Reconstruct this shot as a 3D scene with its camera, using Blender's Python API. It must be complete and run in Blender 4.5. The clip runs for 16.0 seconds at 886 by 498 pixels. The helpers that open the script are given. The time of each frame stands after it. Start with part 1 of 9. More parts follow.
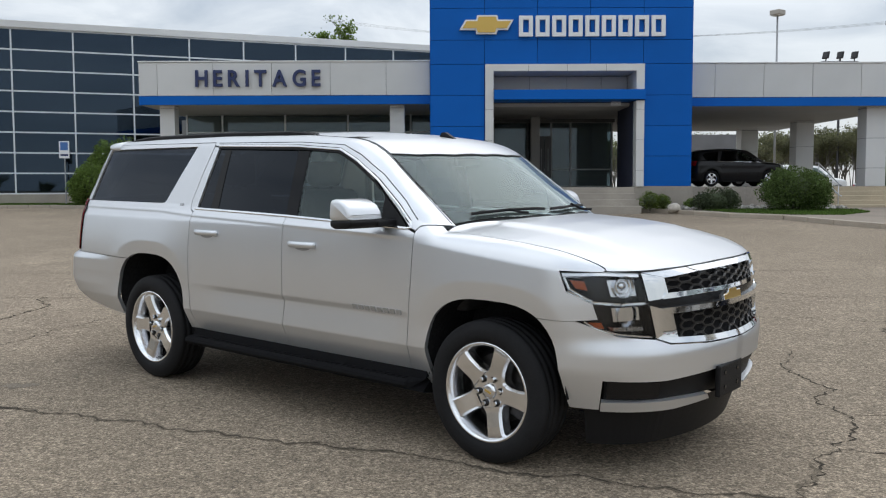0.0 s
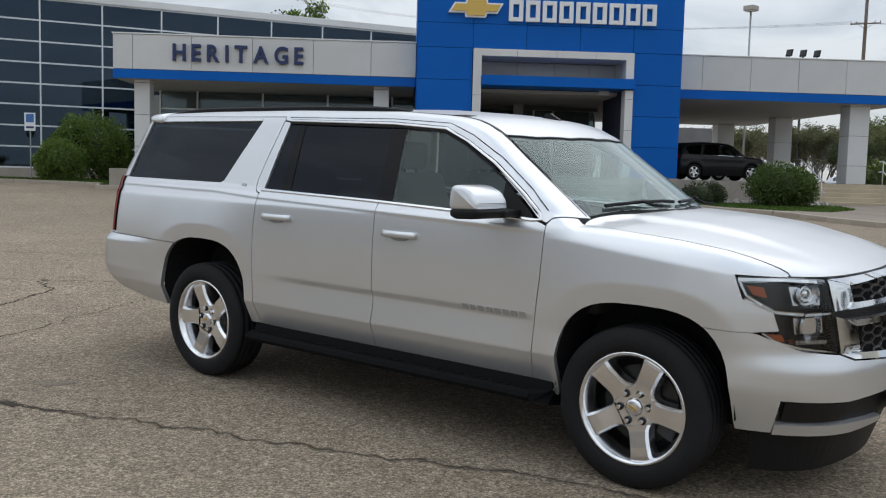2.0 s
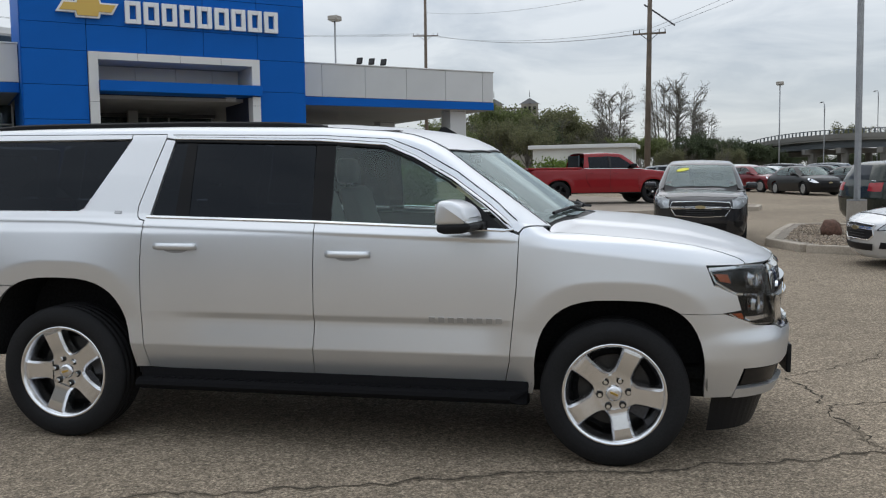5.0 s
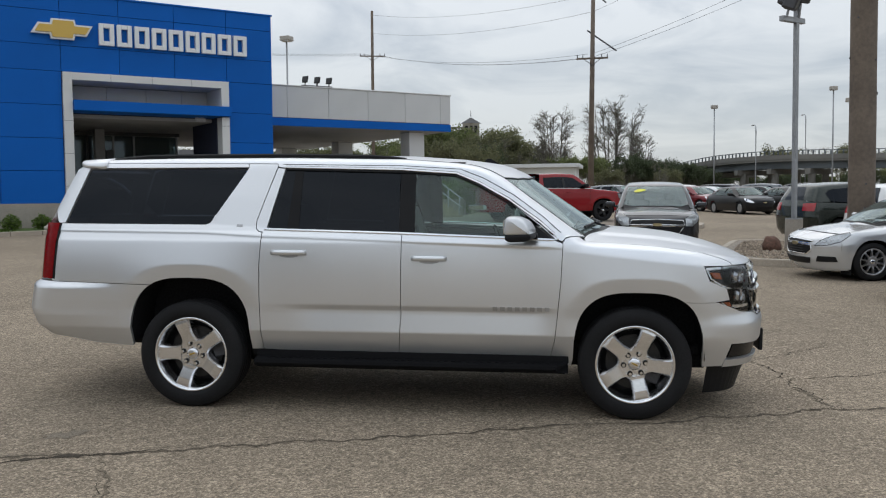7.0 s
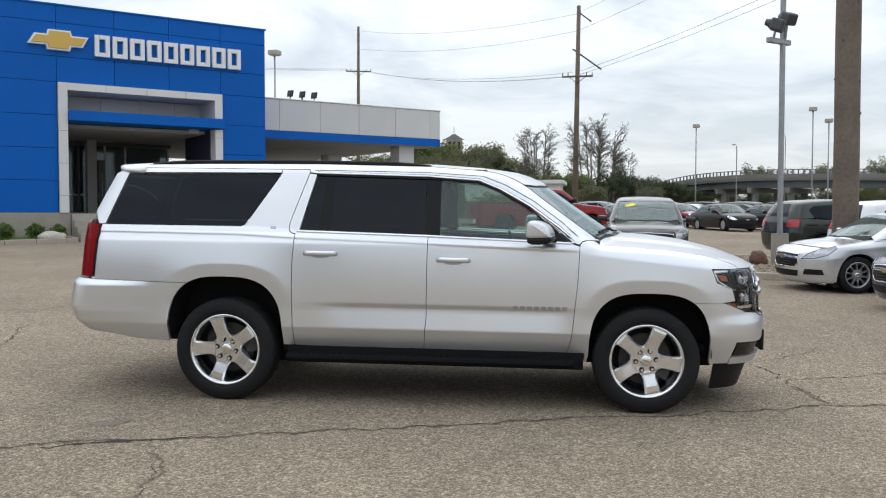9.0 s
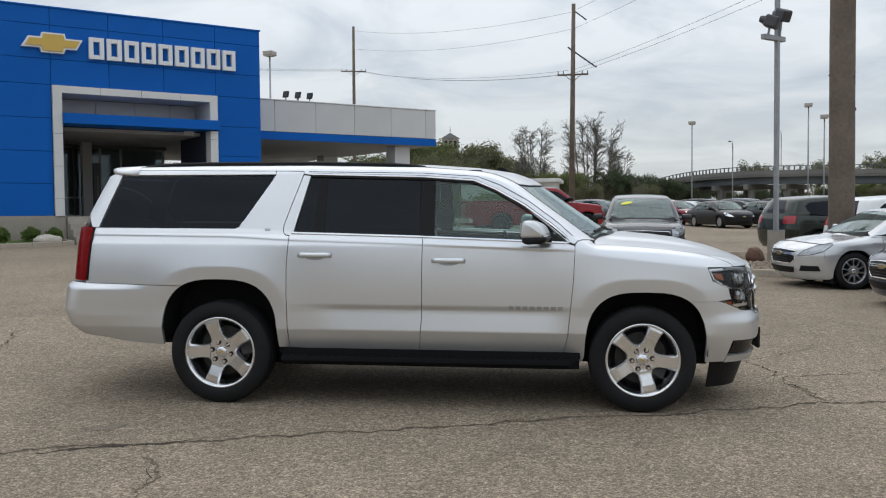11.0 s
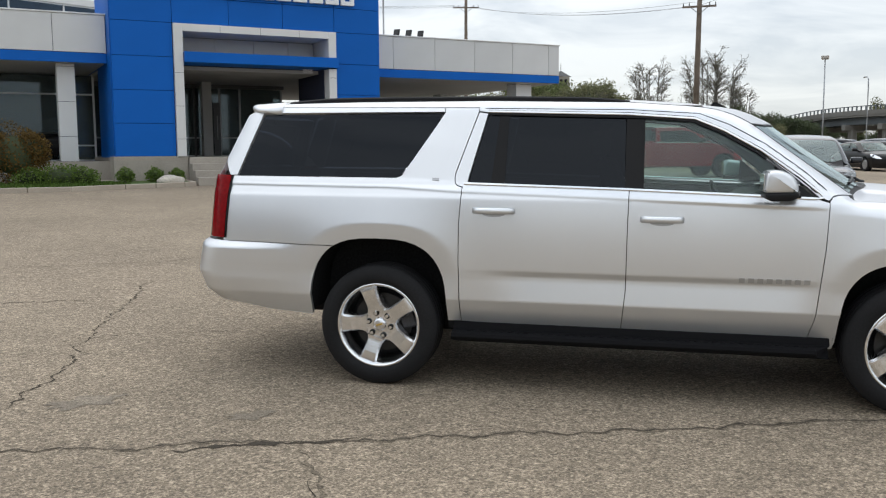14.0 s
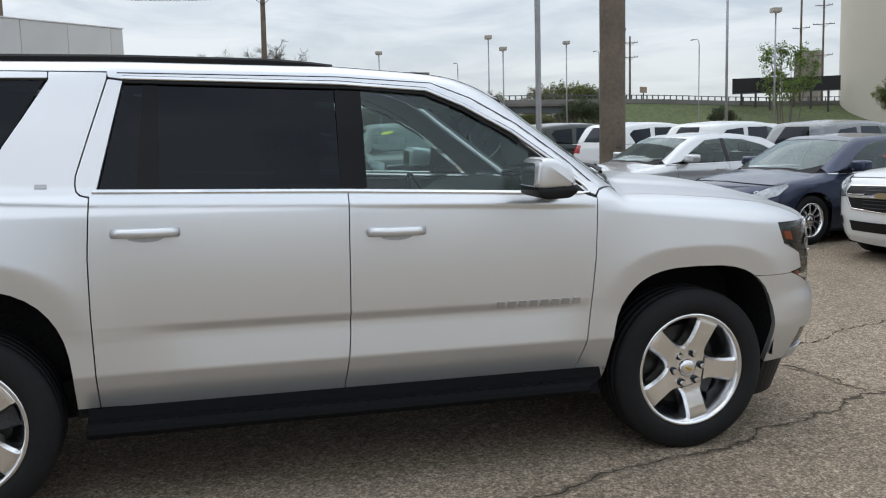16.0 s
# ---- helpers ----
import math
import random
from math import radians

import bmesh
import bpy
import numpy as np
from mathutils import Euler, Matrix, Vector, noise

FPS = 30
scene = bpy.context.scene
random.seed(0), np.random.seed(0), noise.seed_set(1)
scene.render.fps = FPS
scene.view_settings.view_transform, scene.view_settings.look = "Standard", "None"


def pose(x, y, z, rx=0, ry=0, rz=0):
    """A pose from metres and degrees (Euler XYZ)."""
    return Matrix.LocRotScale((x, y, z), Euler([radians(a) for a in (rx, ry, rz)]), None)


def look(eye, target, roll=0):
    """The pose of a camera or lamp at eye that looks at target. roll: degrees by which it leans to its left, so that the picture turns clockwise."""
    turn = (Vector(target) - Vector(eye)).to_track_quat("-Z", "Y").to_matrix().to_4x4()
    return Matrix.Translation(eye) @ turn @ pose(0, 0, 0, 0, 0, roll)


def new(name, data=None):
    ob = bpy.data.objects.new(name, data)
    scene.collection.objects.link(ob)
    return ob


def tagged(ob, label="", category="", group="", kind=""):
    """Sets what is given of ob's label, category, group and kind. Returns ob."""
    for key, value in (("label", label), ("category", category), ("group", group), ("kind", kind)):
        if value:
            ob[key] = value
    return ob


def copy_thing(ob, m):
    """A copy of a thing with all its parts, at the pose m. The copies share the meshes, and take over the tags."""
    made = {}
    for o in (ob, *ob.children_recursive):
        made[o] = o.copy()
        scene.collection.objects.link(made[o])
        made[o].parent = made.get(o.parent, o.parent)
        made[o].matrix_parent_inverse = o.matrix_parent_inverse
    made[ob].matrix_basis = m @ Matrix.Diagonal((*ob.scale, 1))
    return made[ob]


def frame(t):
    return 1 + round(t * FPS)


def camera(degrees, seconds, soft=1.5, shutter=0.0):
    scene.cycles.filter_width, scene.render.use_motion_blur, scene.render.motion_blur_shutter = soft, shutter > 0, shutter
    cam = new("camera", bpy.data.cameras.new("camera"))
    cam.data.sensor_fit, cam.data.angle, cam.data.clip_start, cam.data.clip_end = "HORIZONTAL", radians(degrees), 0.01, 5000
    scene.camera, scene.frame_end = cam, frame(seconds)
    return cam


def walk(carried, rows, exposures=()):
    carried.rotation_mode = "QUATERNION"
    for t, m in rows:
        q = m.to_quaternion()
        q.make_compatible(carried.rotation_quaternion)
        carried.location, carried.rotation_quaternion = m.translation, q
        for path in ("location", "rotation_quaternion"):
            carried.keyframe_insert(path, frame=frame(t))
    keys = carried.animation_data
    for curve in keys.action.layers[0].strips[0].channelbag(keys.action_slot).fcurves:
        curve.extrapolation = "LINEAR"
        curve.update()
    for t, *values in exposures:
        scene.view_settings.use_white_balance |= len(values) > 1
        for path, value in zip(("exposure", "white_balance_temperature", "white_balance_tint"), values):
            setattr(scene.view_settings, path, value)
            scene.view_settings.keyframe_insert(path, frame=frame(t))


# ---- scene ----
cam = camera(52.8, 16.0, soft=1.15)
PATH = [
    (0, (-0.028, 0.217, 1.534), (-0.032, 2.212, 1.395), -0.2),
    (0.5, (-0.085, 0.279, 1.511), (-0.044, 2.272, 1.351), 0.8),
    (1, (-0.426, 0.316, 1.519), (-0.375, 2.308, 1.346), 1.5),
    (1.5, (-0.682, 0.519, 1.5), (-0.643, 2.511, 1.329), 1.6),
    (2, (-0.95, 0.859, 1.523), (-0.856, 2.85, 1.353), 1.5),
    (2.5, (-1.362, 1.079, 1.525), (-1.162, 3.061, 1.339), 1.0),
    (3, (-1.574, 1.404, 1.501), (-1.224, 3.361, 1.286), -0.4),
    (3.5, (-1.803, 1.77, 1.529), (-1.313, 3.697, 1.317), -1.6),
    (4, (-2.211, 1.92, 1.553), (-1.512, 3.783, 1.353), -1.2),
    (4.5, (-2.572, 1.664, 1.534), (-1.709, 3.46, 1.355), -0.9),
    (4.7, (-2.714, 1.552, 1.555), (-1.799, 3.322, 1.386), -0.9),
    (6.8, (-4.289, 0.651, 1.6), (-3.206, 2.328, 1.483), -0.7),
    (7, (-4.405, 0.569, 1.604), (-3.314, 2.241, 1.488), -0.6),
    (7.5, (-4.628, 0.329, 1.565), (-3.529, 1.997, 1.467), -0.2),
    (8, (-4.802, 0.304, 1.581), (-3.69, 1.965, 1.501), -0.4),
    (8.5, (-4.926, 0.348, 1.553), (-3.8, 1.999, 1.478), -0.5),
    (9, (-4.9, 0.413, 1.523), (-3.773, 2.063, 1.442), 0.0),
    (11.5, (-4.855, 0.424, 1.541), (-3.724, 2.072, 1.456), -0.8),
    (12, (-4.698, 0.57, 1.573), (-3.572, 2.22, 1.466), -1.1),
    (12.5, (-4.617, 0.806, 1.571), (-3.471, 2.44, 1.436), -0.8),
    (13, (-4.675, 1.068, 1.589), (-3.532, 2.7, 1.412), -0.6),
    (13.5, (-4.731, 1.354, 1.537), (-3.766, 3.09, 1.303), -0.8),
    (14, (-4.688, 1.824, 1.577), (-3.765, 3.585, 1.363), -0.4),
    (14.5, (-4.666, 2.288, 1.58), (-3.5, 3.901, 1.381), 0.0),
    (15, (-4.464, 2.731, 1.561), (-3.072, 4.15, 1.346), 0.4),
    (15.5, (-4.266, 3.18, 1.557), (-2.748, 4.462, 1.323), 0.2),
    (16, (-4.022, 3.629, 1.556), (-2.4, 4.774, 1.311), -1.5),
]
# seconds, stops, white balance
LIGHT = [(0, 0.46, 6500, 10), (1, 0.50, 6500, 10), (1.5, 0.56, 6500, 10), (2, 0.33, 6500, 10), (2.5, 0.52, 6500, 10), (3, 0.54, 6500, 10), (3.5, 0.62, 6500, 10), (4, 0.42, 6500, 10), (4.5, 0.32, 6500, 10),
         (7, 0.28, 6570, 10), (8, 0.20, 6600, 10), (8.5, 0.22, 6570, 10), (9, 0.66, 6550, 10), (11.5, 0.31, 6580, 10), (12.5, 0.34, 6600, 10), (13, 0.35, 6620, 10), (13.5, 0.52, 6720, 10), (14, 0.68, 6700, 10), (14.5, 0.62, 6560, 10), (15, 0.58, 6540, 10), (15.5, 0.52, 6580, 10), (16, 0.51, 6500, 10)]
walk(cam, [(t, look(eye, target, roll)) for t, eye, target, roll in PATH], LIGHT)

# ---- light ----
world = bpy.data.worlds.new("overcast")
scene.world = world
world.use_nodes = True
wt = world.node_tree
wt.nodes.clear()


def wnode(kind, **values):
    n = wt.nodes.new(kind)
    for k, v in values.items():
        n.inputs[k].default_value = v
    return n


SUN_EL, SUN_ROT = radians(50), radians(32)
sky = wt.nodes.new("ShaderNodeTexSky")
sky.sky_type, sky.sun_disc = "NISHITA", False
sky.sun_elevation, sky.sun_rotation = SUN_EL, SUN_ROT
sky_bg = wnode("ShaderNodeBackground", Strength=0.10)
wt.links.new(sky.outputs[0], sky_bg.inputs[0])
coord = wt.nodes.new("ShaderNodeTexCoord")
# cloud deck: the direction is laid on a flat layer, so that clouds shrink towards the horizon
split = wt.nodes.new("ShaderNodeSeparateXYZ")
wt.links.new(coord.outputs["Generated"], split.inputs[0])
rise = wt.nodes.new("ShaderNodeMath")
rise.operation = "MAXIMUM"
rise.inputs[1].default_value = 0.0
wt.links.new(split.outputs[2], rise.inputs[0])
lift = wt.nodes.new("ShaderNodeMath")
lift.operation = "ADD"
lift.inputs[1].default_value = 0.14
wt.links.new(rise.outputs[0], lift.inputs[0])
flat = wt.nodes.new("ShaderNodeVectorMath")
flat.operation = "DIVIDE"
spread = wt.nodes.new("ShaderNodeCombineXYZ")
for i in range(3):
    wt.links.new(lift.outputs[0], spread.inputs[i])
wt.links.new(coord.outputs["Generated"], flat.inputs[0])
wt.links.new(spread.outputs[0], flat.inputs[1])
clouds = wnode("ShaderNodeTexNoise", Scale=1.5, Detail=7.0, Roughness=0.55, Distortion=0.5)
wt.links.new(flat.outputs[0], clouds.inputs["Vector"])
deck = wt.nodes.new("ShaderNodeValToRGB")
deck.color_ramp.elements[0].position, deck.color_ramp.elements[0].color = 0.36, (0.50, 0.57, 0.66, 1)
deck.color_ramp.elements[1].position, deck.color_ramp.elements[1].color = 0.60, (0.86, 0.91, 0.96, 1)
wt.links.new(clouds.outputs["Fac"], deck.inputs[0])
# paler towards the horizon
pale = wt.nodes.new("ShaderNodeMapRange")
pale.inputs["From Min"].default_value, pale.inputs["From Max"].default_value = 0.0, 0.22
pale.inputs["To Min"].default_value, pale.inputs["To Max"].default_value = 0.75, 0.0
wt.links.new(split.outputs[2], pale.inputs[0])
haze = wt.nodes.new("ShaderNodeMix")
haze.data_type = "RGBA"
haze.inputs[7].default_value = (0.80, 0.86, 0.90, 1)
wt.links.new(pale.outputs[0], haze.inputs[0])
wt.links.new(deck.outputs[0], haze.inputs[6])
cloud_bg = wnode("ShaderNodeBackground", Strength=1.0)
# an overcast deck is brighter overhead than at the horizon
zenith = wt.nodes.new("ShaderNodeMath")
zenith.operation = "MULTIPLY_ADD"
zenith.inputs[1].default_value, zenith.inputs[2].default_value = 0.80, 0.585
wt.links.new(rise.outputs[0], zenith.inputs[0])
wt.links.new(zenith.outputs[0], cloud_bg.inputs["Strength"])
wt.links.new(haze.outputs[2], cloud_bg.inputs[0])
mixed = wnode("ShaderNodeMixShader", Fac=0.9)
wt.links.new(sky_bg.outputs[0], mixed.inputs[1])
wt.links.new(cloud_bg.outputs[0], mixed.inputs[2])
world_out = wt.nodes.new("ShaderNodeOutputWorld")
wt.links.new(mixed.outputs[0], world_out.inputs[0])

sun = new("sun", bpy.data.lights.new("sun", "SUN"))
sun.data.energy, sun.data.angle, sun.data.color = 0.45, radians(70), (1.0, 0.96, 0.9)
sun.matrix_world = look((math.sin(SUN_ROT) * 40, math.cos(SUN_ROT) * 40, 51), (0, 0, 0))
scene.view_settings.exposure = 0.0

# ---- materials ----


def material(name, color, rough=0.6, metal=0.0, grain=0.0, grain_scale=40.0, bump=0.0, bump_scale=80.0, coat=0.0, spec=0.5, stain=0.0, stain_scale=0.6, vary=0.0, emit=0.0):
    """A principled material; grain and stain vary its colour at a fine and a coarse scale, vary from object to object."""
    m = bpy.data.materials.new(name)
    m.use_nodes = True
    nt = m.node_tree
    b = nt.nodes["Principled BSDF"]
    b.inputs["Roughness"].default_value, b.inputs["Metallic"].default_value = rough, metal
    b.inputs["Coat Weight"].default_value, b.inputs["Coat Roughness"].default_value = coat, 0.04
    b.inputs["Specular IOR Level"].default_value = spec
    b.inputs["Base Color"].default_value = (*color, 1)
    if emit:
        b.inputs["Emission Color"].default_value, b.inputs["Emission Strength"].default_value = (*color, 1), emit
    tc = nt.nodes.new("ShaderNodeTexCoord")
    last = None
    for amount, scale in ((grain, grain_scale), (stain, stain_scale)):
        if amount:
            n = nt.nodes.new("ShaderNodeTexNoise")
            n.inputs["Scale"].default_value, n.inputs["Detail"].default_value = scale, 5.0
            nt.links.new(tc.outputs["Object"], n.inputs["Vector"])
            r = nt.nodes.new("ShaderNodeMapRange")
            r.inputs["From Min"].default_value, r.inputs["From Max"].default_value = 0.3, 0.7
            r.inputs["To Min"].default_value, r.inputs["To Max"].default_value = 1 - amount, 1 + amount
            nt.links.new(n.outputs["Fac"], r.inputs[0])
            last = chain(nt, last, r.outputs[0], color)
    if vary:
        info = nt.nodes.new("ShaderNodeObjectInfo")
        r = nt.nodes.new("ShaderNodeMapRange")
        r.inputs["To Min"].default_value, r.inputs["To Max"].default_value = 1 - vary, 1 + vary
        nt.links.new(info.outputs["Random"], r.inputs[0])
        last = chain(nt, last, r.outputs[0], color)
    if last:
        nt.links.new(last, b.inputs["Base Color"])
    if bump:
        n = nt.nodes.new("ShaderNodeTexNoise")
        n.inputs["Scale"].default_value, n.inputs["Detail"].default_value = bump_scale, 4.0
        nt.links.new(tc.outputs["Object"], n.inputs["Vector"])
        bp = nt.nodes.new("ShaderNodeBump")
        bp.inputs["Strength"].default_value, bp.inputs["Distance"].default_value = bump, 0.01
        nt.links.new(n.outputs["Fac"], bp.inputs["Height"])
        nt.links.new(bp.outputs[0], b.inputs["Normal"])
    return m


def chain(nt, last, factor, color):
    mul = nt.nodes.new("ShaderNodeVectorMath")
    mul.operation = "SCALE"
    if last:
        nt.links.new(last, mul.inputs[0])
    else:
        mul.inputs[0].default_value = color
    nt.links.new(factor, mul.inputs["Scale"])
    return mul.outputs[0]


def glass(name, tint, gloss_rough=0.0, ior=1.5, veil=0.0, gloss=(1, 1, 1)):
    """A thin pane: tinted see-through, with Fresnel gloss and, if asked, pale diffuse for reflected light."""
    m = bpy.data.materials.new(name)
    m.use_nodes = True
    nt = m.node_tree
    nt.nodes.clear()
    out, mix = nt.nodes.new("ShaderNodeOutputMaterial"), nt.nodes.new("ShaderNodeMixShader")
    fr, tr, gl = nt.nodes.new("ShaderNodeFresnel"), nt.nodes.new("ShaderNodeBsdfTransparent"), nt.nodes.new("ShaderNodeBsdfGlossy")
    fr.inputs[0].default_value = ior
    tr.inputs[0].default_value = (*tint, 1)
    gl.inputs["Roughness"].default_value = gloss_rough
    gl.inputs[0].default_value = (*gloss, 1)
    nt.links.new(fr.outputs[0], mix.inputs[0])
    nt.links.new(tr.outputs[0], mix.inputs[1])
    nt.links.new(gl.outputs[0], mix.inputs[2])
    last = mix.outputs[0]
    # a pale diffuse share paints in the haze of reflected sky
    if veil:
        veil_bsdf, over = nt.nodes.new("ShaderNodeBsdfDiffuse"), nt.nodes.new("ShaderNodeMixShader")
        veil_bsdf.inputs[0].default_value = (0.62, 0.74, 0.71, 1)
        over.inputs[0].default_value = veil
        nt.links.new(last, over.inputs[1])
        nt.links.new(veil_bsdf.outputs[0], over.inputs[2])
        last = over.outputs[0]
    nt.links.new(last, out.inputs[0])
    return m


def paint(name, color, metal=0.0, rough=0.24, coat=0.6):
    m = material(name, color, rough=rough, metal=metal, coat=coat, spec=0.35, grain=0.02, grain_scale=900, stain=0.02, stain_scale=1.5)
    return m


SILVER = paint("silver_paint", (0.755, 0.768, 0.787), metal=0.76, rough=0.31, coat=0.28)
# metallic flake loses light at a glance
SILVER.node_tree.nodes["Principled BSDF"].inputs["Specular Tint"].default_value = (0.54, 0.545, 0.56, 1)
BLACK_PLASTIC = material("black_plastic", (0.011, 0.011, 0.012), rough=0.5, spec=0.2, grain=0.15, grain_scale=300, bump=0.1, bump_scale=400)
PILLAR_BLACK = material("pillar_black", (0.003, 0.003, 0.004), rough=0.06, spec=0.2)
GRILLE_BLACK = material("grille_plastic", (0.028, 0.027, 0.026), rough=0.32, spec=0.5)
GLOSS_BLACK = material("gloss_black", (0.008, 0.008, 0.009), rough=0.2, spec=0.35)
LAMP_BLACK = material("lamp_housing_black", (0.014, 0.014, 0.015), rough=0.25, spec=0.5)
STEP_BLACK = material("running_board_plastic", (0.007, 0.007, 0.008), rough=0.75, spec=0.1, grain=0.15, grain_scale=200, bump=0.1, bump_scale=300)
WELL_BLACK = material("wheel_well_felt", (0.022, 0.022, 0.023), rough=0.95, spec=0.05, grain=0.3, grain_scale=60)
RUBBER = material("tyre_rubber", (0.013, 0.013, 0.014), rough=0.75, spec=0.22, grain=0.2, grain_scale=120, bump=0.15, bump_scale=200, stain=0.2, stain_scale=4)
CHROME = material("chrome", (0.82, 0.83, 0.84), rough=0.07, metal=1.0)
POLISHED = material("polished_alloy", (0.86, 0.865, 0.88), rough=0.20, metal=1.0, grain=0.05, grain_scale=50)
ALLOY = material("cast_alloy", (0.42, 0.42, 0.43), rough=0.35, metal=0.9, grain=0.08, grain_scale=60)
BADGE = material("satin_badge", (0.50, 0.505, 0.515), rough=0.3, metal=0.6)
DARK_METAL = material("dark_metal", (0.09, 0.09, 0.095), rough=0.5, metal=0.8, grain=0.2, grain_scale=80)
BRAKE = material("brake_steel", (0.05, 0.048, 0.046), rough=0.5, metal=0.9, grain=0.2, grain_scale=120)
PRIVACY = glass("privacy_glass", (0.012, 0.015, 0.02), ior=1.36, gloss=(0.80, 0.88, 1.0))
CABIN_GLASS = glass("green_tinted_glass", (0.56, 0.69, 0.66), ior=1.68, gloss=(0.85, 0.97, 0.95))
SCREEN_GLASS = glass("windscreen_glass", (0.55, 0.68, 0.66), ior=1.75, veil=0.08, gloss=(0.86, 0.97, 0.98))
CLEAR = glass("clear_lens", (0.92, 0.93, 0.94), ior=1.45)
TAIL_RED = material("dark_red_tail_lens", (0.19, 0.002, 0.004), rough=0.15, spec=0.06, coat=0.0, grain=0.25, grain_scale=40)
RED_LENS = material("red_lens", (0.34, 0.010, 0.014), rough=0.12, coat=0.4, grain=0.15, grain_scale=90)
AMBER_LENS = material("amber_lens", (0.42, 0.085, 0.02), rough=0.2, coat=0.4)
REFLECTOR = material("lamp_reflector", (0.75, 0.76, 0.78), rough=0.12, metal=1.0)
LAMP_GREY = material("lamp_inner_grey", (0.52, 0.53, 0.54), rough=0.3, metal=0.8, grain=0.25, grain_scale=25)
GOLD = material("gold_emblem", (0.55, 0.36, 0.08), rough=0.3, metal=0.7, coat=0.5)
PALE_GOLD = material("dull_gold_emblem", (0.46, 0.38, 0.22), rough=0.3, metal=0.7)
LEATHER = material("grey_leather", (0.16, 0.15, 0.14), rough=0.55, grain=0.1, grain_scale=60, bump=0.1)
CABIN_DARK = material("cabin_trim", (0.035, 0.034, 0.034), rough=0.7, grain=0.15, grain_scale=80)

BLUE_PANEL = material("blue_composite_panel", (0.001, 0.108, 0.45), rough=0.45, spec=0.15, stain=0.06, stain_scale=0.5, vary=0.04, grain=0.03, grain_scale=30)
WHITE_PANEL = material("white_composite_panel", (0.60, 0.605, 0.60), rough=0.45, stain=0.05, stain_scale=0.6, vary=0.03)
FRAME_WHITE = material("white_metal_frame", (0.66, 0.66, 0.65), rough=0.4, stain=0.05)
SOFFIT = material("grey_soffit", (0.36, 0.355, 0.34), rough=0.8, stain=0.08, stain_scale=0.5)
CONCRETE = material("concrete", (0.35, 0.315, 0.27), rough=0.9, grain=0.12, grain_scale=30, stain=0.16, stain_scale=0.9, bump=0.25, bump_scale=60)
CURB = material("kerb_concrete", (0.40, 0.345, 0.28), rough=0.9, grain=0.15, grain_scale=30, stain=0.2, stain_scale=0.8, bump=0.3, bump_scale=50)
DARK_GLASS = glass("dark_facade_glass", (0.15, 0.19, 0.22), ior=1.8, gloss=(0.44, 0.62, 0.85))
# its diffuse share lifts the black panes in place of reflections
HALL_GLASS = glass("showroom_glass", (0.30, 0.36, 0.38), ior=1.7, veil=0.10, gloss=(0.7, 0.82, 0.9))
MULLION = material("white_mullion", (0.66, 0.68, 0.70), rough=0.4)
DARK_FRAME = material("bronze_frame", (0.06, 0.06, 0.06), rough=0.4)
INSIDE = material("showroom_wall", (0.25, 0.25, 0.24), rough=0.8, stain=0.2, stain_scale=0.4)
SIGN_WHITE = material("sign_white", (0.78, 0.79, 0.8), rough=0.3)
SIGN_NAVY = material("sign_navy", (0.012, 0.025, 0.10), rough=0.4)
GALV = material("galvanised_steel", (0.33, 0.34, 0.35), rough=0.5, metal=0.5, grain=0.1, grain_scale=30, stain=0.12, stain_scale=2)
POLE_WOOD = material("weathered_pole_wood", (0.15, 0.118, 0.092), rough=0.9, grain=0.14, grain_scale=14, stain=0.25, stain_scale=1.2, bump=0.6, bump_scale=30)
STONE = material("red_boulder", (0.13, 0.07, 0.05), rough=0.9, grain=0.3, grain_scale=20, bump=0.8, bump_scale=15)
PALE_STONE = material("pale_boulder", (0.5, 0.46, 0.4), rough=0.9, grain=0.2, grain_scale=20, bump=0.6, bump_scale=20)

# ---- geometry helpers ----


def ground_z(x, y):
    """The lot climbs gently towards the building."""
    return 0.022 * (max(-40.0, min(y, 36.0)) - 5.8)


def thing(name, at, label, category, group="", kind="", turn=0.0, slope=False):
    ob = new(name)
    ob.empty_display_size = 0.2
    m = Matrix.Translation(at)
    if slope:
        m = m @ Matrix.Rotation(math.atan(0.022), 4, "X")
    ob.matrix_world = m @ Matrix.Rotation(radians(turn), 4, "Z")
    return tagged(ob, label, category, group, kind)


def mesh_of(name, bm, mat, smooth=False):
    me = bpy.data.meshes.new(name)
    bm.normal_update()
    bm.to_mesh(me)
    bm.free()
    for m in mat if isinstance(mat, (list, tuple)) else [mat]:
        me.materials.append(m)
    if smooth:
        me.polygons.foreach_set("use_smooth", [True] * len(me.polygons))
    return me


def part(name, bm, mat, parent=None, label="", smooth=False, kind=""):
    """Links a bmesh (or a mesh) as one object under a thing or a part."""
    me = bm if isinstance(bm, bpy.types.Mesh) else mesh_of(name, bm, mat, smooth)
    ob = new(name, me)
    if parent is not None:
        ob.parent = parent
    return tagged(ob, label, kind=kind)


def box(bm, lo, hi, bevel=0.0, m=None):
    c, s = [(a + b) / 2 for a, b in zip(lo, hi)], [abs(b - a) for a, b in zip(lo, hi)]
    mat = Matrix.Translation(c) @ Matrix.Diagonal((*s, 1))
    vs = bmesh.ops.create_cube(bm, size=1, matrix=(m or Matrix()) @ mat)["verts"]
    if bevel:
        es = list({e for v in vs for e in v.link_edges})
        bmesh.ops.bevel(bm, geom=es, offset=bevel, segments=2, profile=0.5, affect="EDGES")
    return bm


